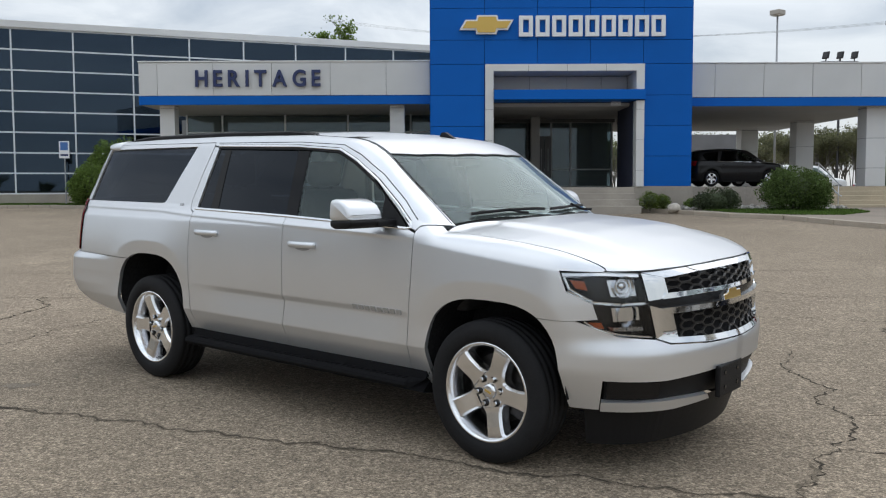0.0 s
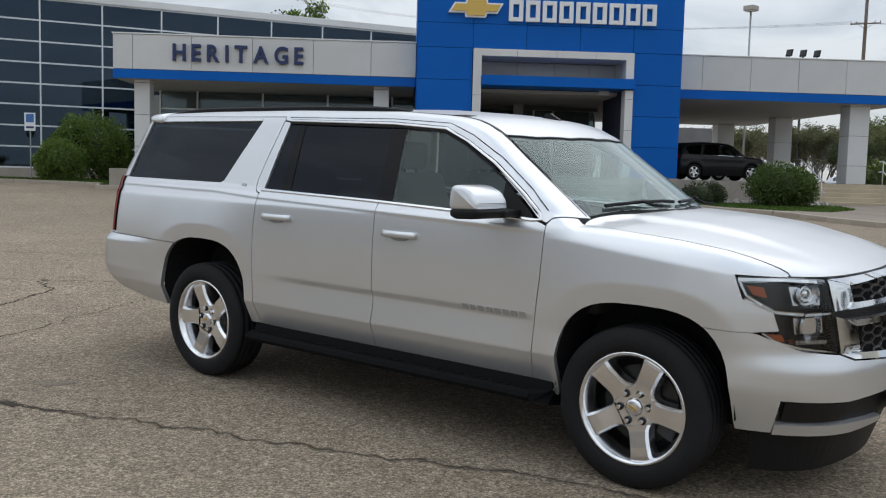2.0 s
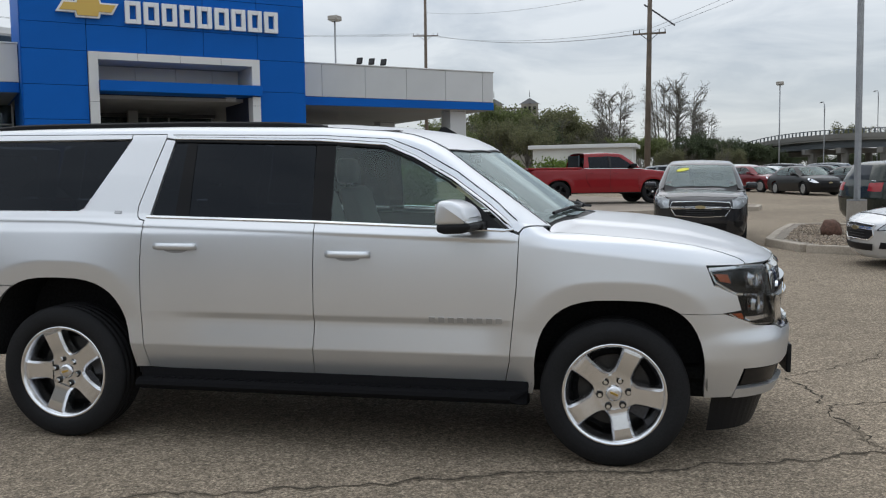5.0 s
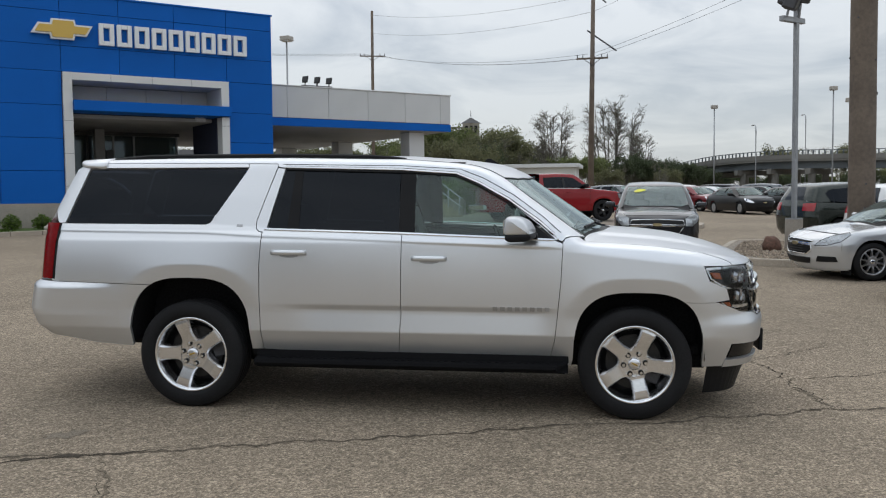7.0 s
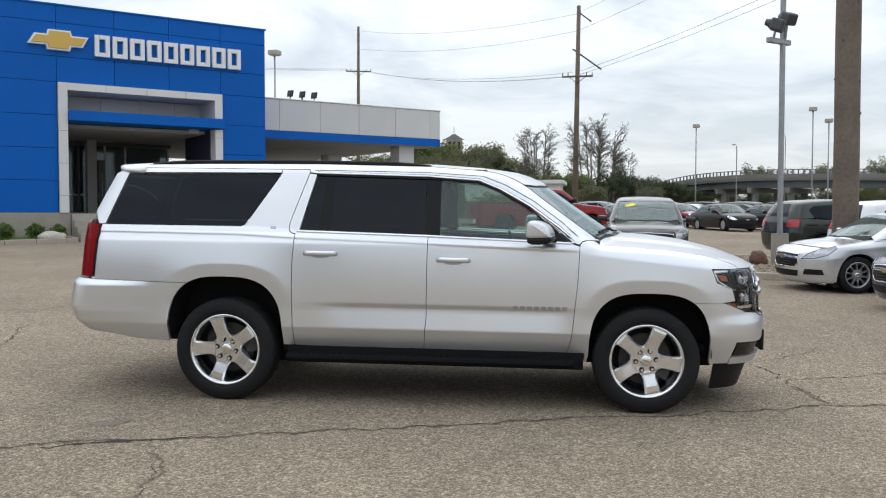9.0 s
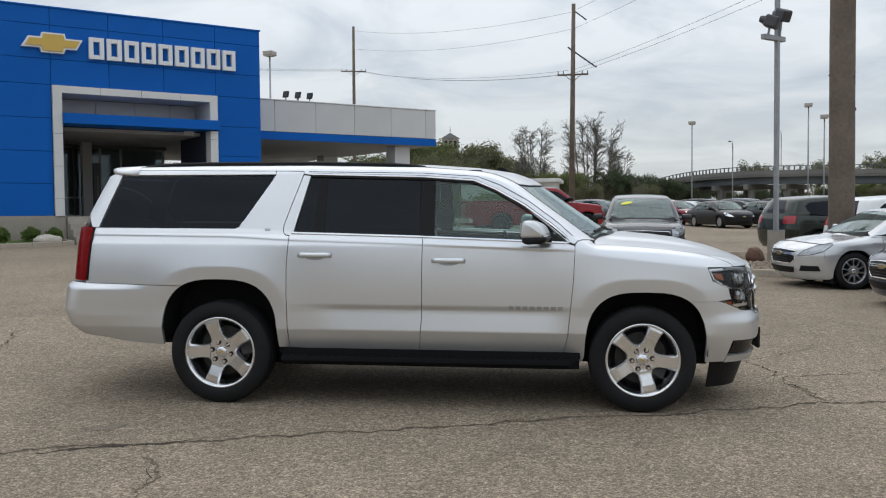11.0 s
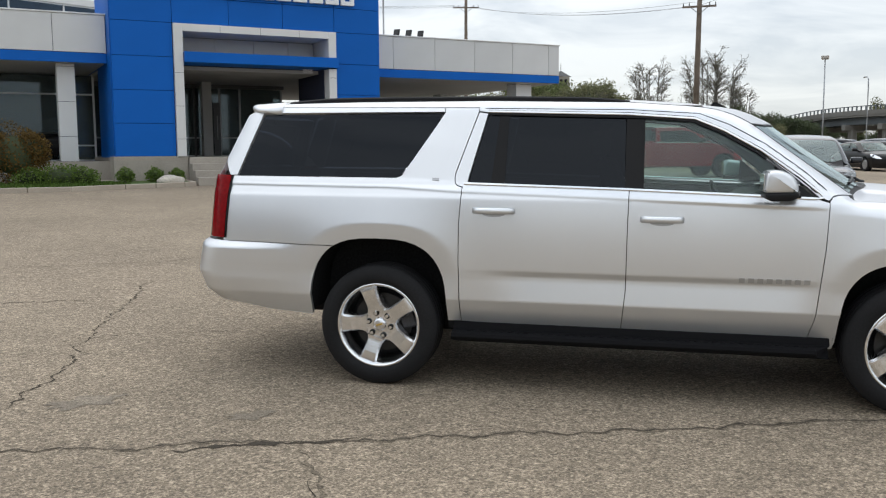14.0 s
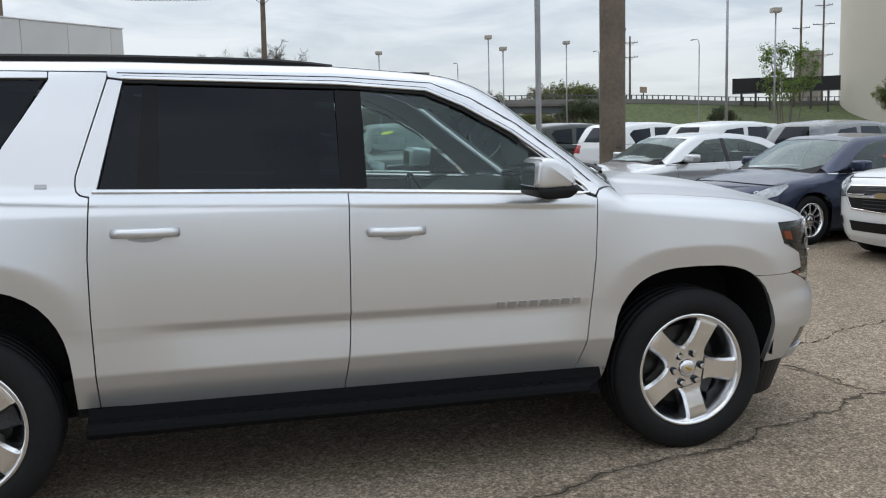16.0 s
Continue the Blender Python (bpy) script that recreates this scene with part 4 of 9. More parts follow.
def build_headlamp(S, car, sgn):
    out = [(-64.2, 1.114), (-53, 1.115), (-42.6, 1.106), (-40.2, 0.957), (-38.1, 0.770), (-48.4, 0.793), (-59.2, 0.862), (-53.9, 0.872), (-55.4, 0.952), (-62.3, 1.006)]
    lamp = part("headlamp", S.panel(out, "turn", sgn, off=-0.085, lip=0, du=0.05, dv=0.04), LAMP_BLACK, car, smooth=True)
    part("lamp_wall", S.panel(out, "turn", sgn, off=-0.004, lip=0.09, du=0.4, dv=0.4, walls=True), LAMP_BLACK, car)
    for pts in ([(-61.6, 1.074), (-57.7, 1.069), (-56.7, 1.022), (-60.0, 1.033)], [(-57.3, 0.857), (-53.0, 0.856), (-52.2, 0.825), (-55.8, 0.832)]):
        part("indicator", S.panel(pts, "turn", sgn, off=-0.018, lip=0.02, du=0.05, dv=0.04), AMBER_LENS, car, "amber indicator lens", smooth=True)
    for pts in ([(-51.5, 1.076), (-43.6, 1.082), (-42.9, 0.995), (-50.3, 0.99)], [(-50.2, 0.932), (-42.4, 0.935), (-41.9, 0.866), (-49.6, 0.858)]):
        part("reflector", S.panel(pts, "turn", sgn, off=-0.034, lip=0.02, du=0.03, dv=0.03), REFLECTOR, car, smooth=True)
    for (a, z, rr, deep) in ((-46.8, 1.040, 0.058, 0.05), (-46.0, 0.895, 0.058, 0.05)):
        q = S.skin("turn", [(a, z)], sgn)[0]
        n = S.normal(np.array([q]))[0]
        ax = Vector((n[0] + 0.25, n[1], 0)).normalized()
        b = bmesh.new()
        prof = [(0.012, -0.075), (0.03, -0.06), (rr * 0.8, -0.03), (rr, 0.0)] if z > 1 else [(0.02, -0.06), (0.04, -0.045), (rr * 0.9, -0.02), (rr * 1.05, 0.0)]
        lathe(b, prof, 28, "Z")
        m = Matrix.Translation(Vector(q) - ax * 0.010) @ ax.to_track_quat("Z", "Y").to_matrix().to_4x4()
        if z < 1:
            m = m @ Matrix.Diagonal((0.85, 1.2, 1, 1))
        bmesh.ops.transform(b, matrix=m, verts=b.verts)
        part("reflector", b, REFLECTOR, car, smooth=True)
        if z > 1:
            b = bmesh.new()
            bmesh.ops.create_uvsphere(b, u_segments=18, v_segments=10, radius=0.028, matrix=Matrix.Translation(Vector(q) - ax * 0.05))
            part("projector", b, CHROME, car, smooth=True)
            b = bmesh.new()
            lathe(b, [(0.033, 0), (0.038, 0.006), (0.043, 0.0)], 28, "Z")
            bmesh.ops.transform(b, matrix=Matrix.Translation(Vector(q) - ax * 0.03) @ ax.to_track_quat("Z", "Y").to_matrix().to_4x4(), verts=b.verts)
            part("bezel", b, CHROME, car, smooth=True)
    bars = S.strip([(-62.0, 1.012), (-55.2, 0.962), (-48, 0.952), (-41, 0.955)], "turn", sgn, wide=0.016, off=-0.018)
    S.strip([(-58.8, 0.848), (-48.4, 0.795), (-39, 0.775)], "turn", sgn, wide=0.014, off=-0.016, into=bars)
    S.strip([(-63.6, 1.100), (-53, 1.109), (-42.8, 1.099)], "turn", sgn, wide=0.026, off=-0.011, into=bars)
    S.strip([(-63.2, 1.095), (-61.6, 1.030), (-58, 0.990), (-55.6, 0.968)], "turn", sgn, wide=0.014, off=-0.012, into=bars)
    S.strip([(-57.6, 0.862), (-55.2, 0.835)], "turn", sgn, wide=0.012, off=-0.012, into=bars)
    part("lamp_trim", bars, CHROME, car)
    b = bmesh.new()
    for i in range(9):
        a = -49 + i * 1.0
        q = S.skin("turn", [(a, 0.822)], sgn)[0]
        box(b, (q[0] - 0.05, q[1] - 0.005, 0.812), (q[0] - 0.015, q[1] + 0.005, 0.834))
    part("day_lamp", b, REFLECTOR, car)
    lens = part("lens", S.panel(out, "turn", sgn, off=-0.002, lip=0, du=0.05, dv=0.04), CLEAR, car, smooth=True)
    lens.visible_shadow = False
    return lamp


def build_grille(S, car):
    def mirrored(pts):
        return pts + [(-a, z) for a, z in pts[::-1] if a]
    surround = S.panel(mirrored([(-42.0, 1.108), (-20, 1.118), (0, 1.12)]) + mirrored([(-34.6, 1.078), (-20, 1.092), (0, 1.095)])[::-1], "turn", -1, off=0.006, lip=0.04, du=0.05, dv=0.02)
    S.panel(mirrored([(-38.0, 0.768), (-33.5, 0.738), (-18, 0.718), (0, 0.711)]) + mirrored([(-30.4, 0.762), (-18, 0.748), (0, 0.742)])[::-1], "turn", -1, off=0.008, lip=0.05, du=0.05, dv=0.02, into=surround)
    for sg in (-1, 1):
        S.panel([(-42.2, 1.106), (-34.8, 1.079), (-33.4, 0.985), (-35.5, 0.972), (-40.3, 0.966)], "turn", sg, off=0.004, lip=0.04, du=0.05, dv=0.03, into=surround)
        S.panel([(-40.1, 0.942), (-32.4, 0.905), (-30.4, 0.760), (-33.6, 0.741), (-38.0, 0.770)], "turn", sg, off=0.008, lip=0.04, du=0.05, dv=0.03, into=surround)
    S.panel(mirrored([(-34.6, 1.000), (-20, 1.003), (0, 1.003)]) + mirrored([(-36.0, 0.970), (-20, 0.978), (0, 0.978)])[::-1], "turn", -1, off=0.012, lip=0.04, du=0.05, dv=0.02, into=surround)
    S.panel(mirrored([(-36.5, 0.926), (-20, 0.923), (0, 0.922)]) + mirrored([(-32.6, 0.892), (-20, 0.893), (0, 0.893)])[::-1], "turn", -1, off=0.016, lip=0.05, du=0.05, dv=0.02, into=surround)
    part("grille_surround", surround, CHROME, car, "bright chrome grille surround", smooth=True)
    part("grille_gap", S.panel(mirrored([(-41.5, 0.98), (-20, 0.98), (0, 0.98)]) + mirrored([(-40.0, 0.92), (-20, 0.92), (0, 0.92)])[::-1], "turn", -1, off=-0.004, lip=0, du=0.06, dv=0.05), GLOSS_BLACK, car, smooth=True)
    part("grille_back", S.panel(mirrored([(-41, 1.10), (-20, 1.105), (0, 1.11)]) + mirrored([(-37, 0.75), (-20, 0.73), (0, 0.72)])[::-1], "turn", -1, off=-0.06, lip=0, du=0.06, dv=0.05), WELL_BLACK, car, smooth=True)
    b = bmesh.new()
    hex_mesh(S, 1.004, 1.088, 0.60, 0.118, 0.042, -0.020, b)
    part("grille_mesh", b, GRILLE_BLACK, car, "black honeycomb grille mesh")
    b = bmesh.new()
    hex_mesh(S, 0.746, 0.892, 0.55, 0.118, 0.048, -0.020, b)
    part("grille_mesh", b, GRILLE_BLACK, car, "black honeycomb grille mesh")
    b = bmesh.new()
    bow_tie = [(-0.115, 0.905), (-0.05, 0.905), (-0.04, 0.885), (0.06, 0.885), (0.065, 0.905), (0.13, 0.92), (0.115, 0.965), (0.05, 0.965), (0.04, 0.985), (-0.06, 0.985), (-0.065, 0.965), (-0.13, 0.95)]
    prism(b, [(y * 0.95 - 0.03, z) for y, z in bow_tie], 0.99, 1.016, "X")
    bmesh.ops.bevel(b, geom=b.edges[:], offset=0.004, segments=2, profile=0.5, affect="EDGES")
    part("emblem_frame", b, CHROME, car)
    b = bmesh.new()
    prism(b, [(y * 0.82 - 0.03, 0.935 + (z - 0.935) * 0.84) for y, z in bow_tie], 1.012, 1.021, "X")
    part("emblem", b, GOLD, car)


def build_rear(S, car, rear_arch):
    low = [cut_at(rear_arch, 0.931, -1)] + [p for p in rear_arch if p[0] < -3.3 and p[1] < 0.93]
    bump = None
    for sg in (-1, 1):
        runs = [("turn", [(180, 0.945), (200, 0.945), (215, 0.945)]), ("side", [(-4.36, 0.945), (-4.0, 0.937)] + low + [(-3.778, 0.455), (-4.1, 0.472)]), ("turn", [(222, 0.51), (205, 0.55), (180, 0.55)])]
        bump = S.panel(runs, "mixed", sg, pivot=-3.31, sweep=True, off=0.004, du=0.03, dv=0.012, into=bump)
    part("rear_bumper", bump, SILVER, car, smooth=True)
    b = None
    for sg in (-1, 1):
        b = S.panel([(180, 0.952), (207.5, 0.952), (209, 1.2), (213, 1.392), (214, 1.402), (180, 1.42)], "turn", sg, pivot=-3.31, off=-0.004, du=0.06, dv=0.06, into=b)
        S.panel([(180, 1.80), (206, 1.80), (212, 1.79), (214, 1.402), (207, 1.41), (204, 1.74), (180, 1.75)], "turn", sg, pivot=-3.31, off=-0.004, du=0.06, dv=0.06, into=b)
    part("tailgate", b, SILVER, car, smooth=True)
    part("rear_screen", S.panel([(153, 1.41), (207, 1.41), (204, 1.745), (156, 1.745)], "turn", -1, pivot=-3.31, off=-0.01, lip=0, du=0.08, dv=0.08), PRIVACY, car, smooth=True)
    b = bmesh.new()
    rows = []
    half = ((0.0, -4.40), (0.4, -4.37), (0.6, -4.325), (0.68, -4.295), (0.73, -4.26), (0.765, -4.215), (0.785, -4.16))
    for y, tail in [(-y, x) for y, x in half[:0:-1]] + list(half):
        drop = 0.034 * max(0, (abs(y) - 0.62) / 0.165) ** 2
        crown = 0.010 * (1 - (y / 0.8) ** 2)
        rows.append([b.verts.new((-4.04 + (tail + 4.04) * f, y, z - drop * k + crown)) for f, z, k in ((0, 1.884, 1), (0.55, 1.879, 1), (0.9, 1.872, 1), (0.98, 1.864, 1), (1, 1.848, 0.6), (0.97, 1.824, 0.2), (0.88, 1.815, 0), (0, 1.80, 0))])
    for r0, r1 in zip(rows, rows[1:]):
        for k in range(8):
            b.faces.new((r0[k], r0[(k + 1) % 8], r1[(k + 1) % 8], r1[k]))
    b.faces.new(rows[0])
    b.faces.new(rows[-1])
    bmesh.ops.recalc_face_normals(b, faces=b.faces[:])
    part("roof_spoiler", b, SILVER, car, smooth=True)
    b = bmesh.new()
    box(b, (-4.2, -0.66, 0.42), (0.6, 0.66, 0.50), 0.02)
    # wide low box, added to deepen the shade under the car
    box(b, (-2.75, -0.82, 0.29), (-0.5, 0.82, 0.44), 0.02)
    part("underbody", b, WELL_BLACK, car)
    # frame rails, fuel tank and gearbox below the floor, added to block light from the far side
    b = bmesh.new()
    for sg in (-1, 1):
        box(b, (-3.75, sg * 0.50, 0.32), (0.55, sg * 0.62, 0.43), 0.01)
    part("frame_rail", b, WELL_BLACK, car)
    b = bmesh.new()
    box(b, (-2.55, 0.05, 0.235), (-1.15, 0.48, 0.40), 0.05)
    part("fuel_tank", b, WELL_BLACK, car)
    b = bmesh.new()
    box(b, (-1.3, -0.22, 0.24), (0.35, 0.22, 0.42), 0.06)
    part("gearbox", b, WELL_BLACK, car)
    b = bmesh.new()
    cyl(b, (-3.302, -0.75, 0.40), (-3.302, 0.75, 0.40), 0.055)
    bmesh.ops.create_uvsphere(b, u_segments=14, v_segments=8, radius=0.16, matrix=Matrix.Translation((-3.302, 0.05, 0.39)))
    part("rear_axle", b, WELL_BLACK, car, smooth=True)
    b = bmesh.new()
    cyl(b, (-2.45, 0.45, 0.30), (-4.3, 0.5, 0.33), 0.035)
    part("exhaust", b, DARK_METAL, car)


def build_cabin(S, car):
    b = bmesh.new()
    box(b, (-4.25, -0.52, 0.62), (-0.45, 0.52, 0.66))
    box(b, (-2.75, -0.80, 0.62), (-0.55, 0.80, 0.66))
    part("cabin_floor", b, CABIN_DARK, car)
    b = bmesh.new()
    for sg in (-1, 1):
        prism(b, [(-2.75, 0.62), (-0.5, 0.62), (-0.6, 1.27), (-4.2, 1.35), (-4.2, 1.10), (-2.75, 1.10)], sg * 0.80, sg * 0.90)
    part("door_lining", b, CABIN_DARK, car)
    b = bmesh.new()
    prism(b, [(-0.30, 0.8), (-0.24, 1.27), (-0.55, 1.30), (-0.85, 1.27), (-0.95, 1.20), (-0.93, 1.0), (-0.75, 0.8)], -0.78, 0.78)
    bmesh.ops.bevel(b, geom=b.edges[:], offset=0.03, segments=2, profile=0.5, affect="EDGES")
    part("dashboard", b, CABIN_DARK, car, smooth=True)
    b = bmesh.new()
    box(b, (-4.2, -0.70, 1.845), (-1.25, 0.70, 1.858))
    part("headlining", b, LEATHER, car)
    for y in (-0.42, 0.42):
        for x in (-1.55, -2.55):
            b = bmesh.new()
            box(b, (x - 0.28, y - 0.27, 0.70), (x + 0.26, y + 0.27, 0.98), 0.06)
            part("seat_cushion", b, LEATHER, car, smooth=True)
            b = bmesh.new()
            prism(b, [(x - 0.22, 0.95), (x - 0.06, 0.95), (x - 0.24, 1.50), (x - 0.36, 1.50)], y - 0.25, y + 0.25)
            bmesh.ops.bevel(b, geom=b.edges[:], offset=0.05, segments=3, profile=0.5, affect="EDGES")
            part("seat_back", b, LEATHER, car, smooth=True)
            b = bmesh.new()
            box(b, (x - 0.40, y - 0.14, 1.52), (x - 0.29, y + 0.14, 1.70), 0.04)
            for dy in (-0.06, 0.06):
                cyl(b, (x - 0.33, y + dy, 1.46), (x - 0.345, y + dy, 1.56), 0.008, seg=6)
            part("headrest", b, LEATHER, car, smooth=True)
    b = bmesh.new()
    lathe(b, [(0.18, -0.012), (0.192, 0.0), (0.18, 0.012), (0.168, 0.0)], 32, "X", closed=True)
    box(b, (-0.012, -0.17, -0.02), (0.012, 0.17, 0.02))
    box(b, (-0.015, -0.06, -0.06), (0.02, 0.06, 0.06), 0.01)
    bmesh.ops.transform(b, matrix=Matrix.Translation((-1.02, 0.42, 1.16)) @ Matrix.Rotation(radians(-22), 4, "Y"), verts=b.verts)
    part("steering_wheel", b, CABIN_DARK, car, smooth=True)
    b = bmesh.new()
    box(b, (-0.92, -0.13, 1.66), (-0.88, 0.13, 1.73), 0.012)
    part("rear_view_mirror", b, CABIN_DARK, car)
    b = bmesh.new()
    prism(b, [(-1.9, 0.66), (-0.9, 0.66), (-0.9, 1.0), (-1.9, 0.98)], -0.14, 0.14)
    part("centre_console", b, CABIN_DARK, car)


build_big_suv()

# ---- ground ----


def asphalt():
    """Old asphalt: pale and dark stones in a grey-brown binder, with broad stains."""
    m = material("worn_asphalt", (0.280, 0.227, 0.168), rough=0.95, spec=0.2, stain=0.13, stain_scale=0.22)
    nt = m.node_tree
    bsdf = nt.nodes["Principled BSDF"]
    old = bsdf.inputs["Base Color"].links[0].from_socket
    tc = nt.nodes.new("ShaderNodeTexCoord")
    for scale, lo, hi, a, b in ((62, 0.36, 0.64, 0.56, 1.47), (21, 0.35, 0.65, 0.80, 1.20), (1.7, 0.35, 0.7, 0.92, 1.08)):
        n = nt.nodes.new("ShaderNodeTexNoise")
        n.inputs["Scale"].default_value, n.inputs["Detail"].default_value, n.inputs["Roughness"].default_value = scale, 3.0, 0.7
        nt.links.new(tc.outputs["Object"], n.inputs["Vector"])
        r = nt.nodes.new("ShaderNodeMapRange")
        r.inputs["From Min"].default_value, r.inputs["From Max"].default_value = lo, hi
        r.inputs["To Min"].default_value, r.inputs["To Max"].default_value = a, b
        nt.links.new(n.outputs["Fac"], r.inputs[0])
        old = chain(nt, old, r.outputs[0], None)
    # stones of their own shade, pale and dark
    for scale, a, b in ((48, 0.86, 1.16), (95, 0.80, 1.22)):
        cell = nt.nodes.new("ShaderNodeTexVoronoi")
        cell.inputs["Scale"].default_value = scale
        nt.links.new(tc.outputs["Object"], cell.inputs["Vector"])
        parts = nt.nodes.new("ShaderNodeSeparateColor")
        nt.links.new(cell.outputs["Color"], parts.inputs[0])
        r = nt.nodes.new("ShaderNodeMapRange")
        r.interpolation_type = "SMOOTHERSTEP"
        r.inputs["From Min"].default_value, r.inputs["From Max"].default_value = 0.25, 1.0
        r.inputs["To Min"].default_value, r.inputs["To Max"].default_value = a, b
        nt.links.new(parts.outputs[0], r.inputs[0])
        old = chain(nt, old, r.outputs[0], None)
    nt.links.new(old, bsdf.inputs["Base Color"])
    v = nt.nodes.new("ShaderNodeTexVoronoi")
    v.inputs["Scale"].default_value = 75
    nt.links.new(tc.outputs["Object"], v.inputs["Vector"])
    bp = nt.nodes.new("ShaderNodeBump")
    bp.inputs["Strength"].default_value, bp.inputs["Distance"].default_value = 0.5, 0.008
    nt.links.new(v.outputs["Distance"], bp.inputs["Height"])
    nt.links.new(bp.outputs[0], bsdf.inputs["Normal"])
    return m


ASPHALT = asphalt()
CRACK = material("crack_dirt", (0.066, 0.056, 0.044), rough=1.0, spec=0.1, grain=0.3, grain_scale=60)
TAR = material("old_crack_filler", (0.165, 0.135, 0.100), rough=0.95, spec=0.15, grain=0.55, grain_scale=75, stain=0.35, stain_scale=9)
b = bmesh.new()
ys = [-900, -400, -40, -20, -10, 0, 5.8, 10, 20, 30, 36, 60, 120, 300, 900, 1800]
xs = [-1500, -500, -100, -40, 0, 40, 100, 500, 1500]
rows = [[b.verts.new((x, y, ground_z(x, y))) for x in xs] for y in ys]
for r0, r1 in zip(rows, rows[1:]):
    for i in range(len(xs) - 1):
        b.faces.new((r0[i], r0[i + 1], r1[i + 1], r1[i]))
ground = tagged(part("ground", b, ASPHALT), "worn grey asphalt lot with exposed stone and long cracks", "ground", kind="structure")


def crack(pts, wide, seed, mat=None, wander=0.03, lift=0.003):
    """A ragged crack along a line of (x, y)."""
    rnd = random.Random(seed)
    line = dense(pts, 0.035, closed=False)
    b = bmesh.new()
    prev, off = None, 0.0
    for i, (x, y) in enumerate(line):
        x2, y2 = line[min(i + 1, len(line) - 1)]
        x1, y1 = line[max(i - 1, 0)]
        d = math.hypot(x2 - x1, y2 - y1) or 1
        nx, ny = -(y2 - y1) / d, (x2 - x1) / d
        off = off * 0.85 + rnd.uniform(-wander, wander)
        end = min(1, i / 8, (len(line) - 1 - i) / 8)
        w = wide * (0.25 + rnd.random() ** 2 * 1.3) * end + 0.001
        cx, cy = x + nx * off, y + ny * off
        cur = [b.verts.new((cx + nx * k * w / 2, cy + ny * k * w / 2, ground_z(0, cy) + lift)) for k in (1, -1)]
        if prev:
            b.faces.new((prev[0], prev[1], cur[1], cur[0]))
        prev = cur
    ob = part("crack", b, mat or CRACK, ground)
    return ob


MAIN = [(-9.5, 8.6), (-7.0, 7.9), (-5.2, 7.15), (-4.05, 6.72), (-3.2, 6.36), (-2.73, 6.20), (-1.88, 5.87), (-1.25, 5.64), (-0.47, 5.32), (0.25, 5.02), (1.04, 4.76), (1.71, 4.53), (2.4, 4.15), (3.6, 3.3)]
crack(MAIN, 0.050, 1, TAR, lift=0.002)
crack(MAIN, 0.013, 1)
crack([(-3.9, 6.60), (-3.4, 6.41), (-2.9, 6.22)], 0.05, 3)
crack([(-3.19, 6.30), (-3.3, 5.85), (-3.41, 5.63), (-3.60, 5.27), (-3.9, 4.4)], 0.03, 4, TAR)
crack([(-3.3, 5.85), (-3.5, 5.45)], 0.016, 41)
crack([(1.71, 4.50), (1.85, 4.72), (2.0, 4.95), (2.12, 5.3), (2.25, 5.35), (2.50, 5.75), (2.62, 6.1), (2.55, 6.45), (2.88, 6.76), (2.75, 7.1), (2.80, 7.45), (2.95, 7.9), (3.0, 8.3)], 0.015, 5, wander=0.035)
crack([(1.71, 4.50), (1.9, 4.8), (2.1, 5.2)], 0.035, 51, TAR)
crack([(2.62, 6.1), (3.2, 6.05), (4.2, 6.2)], 0.010, 6)
crack([(3.9, 8.0), (4.25, 8.6), (4.5, 9.3), (4.55, 9.6)], 0.028, 7, wander=0.05)
crack([(2.0, 10.4), (3.2, 10.1), (4.55, 9.65), (6.0, 9.6), (8.5, 9.8)], 0.018, 8)
crack([(4.0, 12.2), (4.6, 11.6), (5.5, 11.2)], 0.02, 9)
crack([(-9, 14.5), (-3, 14.0), (3, 14.2), (9, 14.6)], 0.03, 10, TAR)
crack([(-12, 19), (-2, 18.6), (7, 19)], 0.035, 11, TAR)
crack([(-5.2, 11.8), (-4.7, 10.6), (-5.0, 9.6), (-5.6, 8.8), (-5.7, 8.0), (-6.6, 7.3)], 0.03, 12, wander=0.05)
crack([(-4.61, 7.64), (-4.41, 8.14), (-4.15, 8.83), (-3.77, 9.96), (-3.35, 11.25), (-2.95, 12.45)], 0.014, 17, wander=0.035)
crack([(-8, 11.9), (-4.7, 11.6), (-3.6, 11.4)], 0.02, 13)
crack([(-2.6, 9.2), (-3.6, 9.6), (-4.4, 9.5)], 0.012, 14)
crack([(2.2, 5.3), (3.4, 5.0), (5.5, 4.2), (8, 3.4)], 0.016, 15)
crack([(-6.5, 6.0), (-5.2, 4.9), (-4.9, 3.6)], 0.014, 16)
STAIN = material("oil_stain", (0.185, 0.152, 0.113), rough=0.9, grain=0.5, grain_scale=75, stain=0.25, stain_scale=6)
for x, y, r, sd in ((-4.15, 7.7, 0.16, 1), (-3.3, 6.95, 0.10, 5)):
    rnd = random.Random(sd)
    b = bmesh.new()
    vs = []
    for i in range(26):
        a = 2 * math.pi * i / 26
        q = r * rnd.uniform(0.55, 1.3)
        px, py = x + q * math.cos(a) * 1.5, y + q * math.sin(a) * 0.8
        vs.append(b.verts.new((px, py, ground_z(0, py) + 0.0025)))
    b.faces.new(vs)
    part("oil_stain", b, STAIN, ground)

# ---- dealership building ----
PORCH = 1.50
COL_F, COL_2, COL_3 = (16.60, 35.2), (16.9, 42.8), (16.4, 49.0)


def piece(mesh, name, parent, at=(0, 0, 0)):
    ob = new(name, mesh)
    ob.parent = parent
    ob.location = at
    return ob


def slab_mesh(name, sx, sy, sz, mat, bevel=0.006):
    return mesh_of(name, box(bmesh.new(), (0, 0, 0), (sx, sy, sz), bevel), mat)


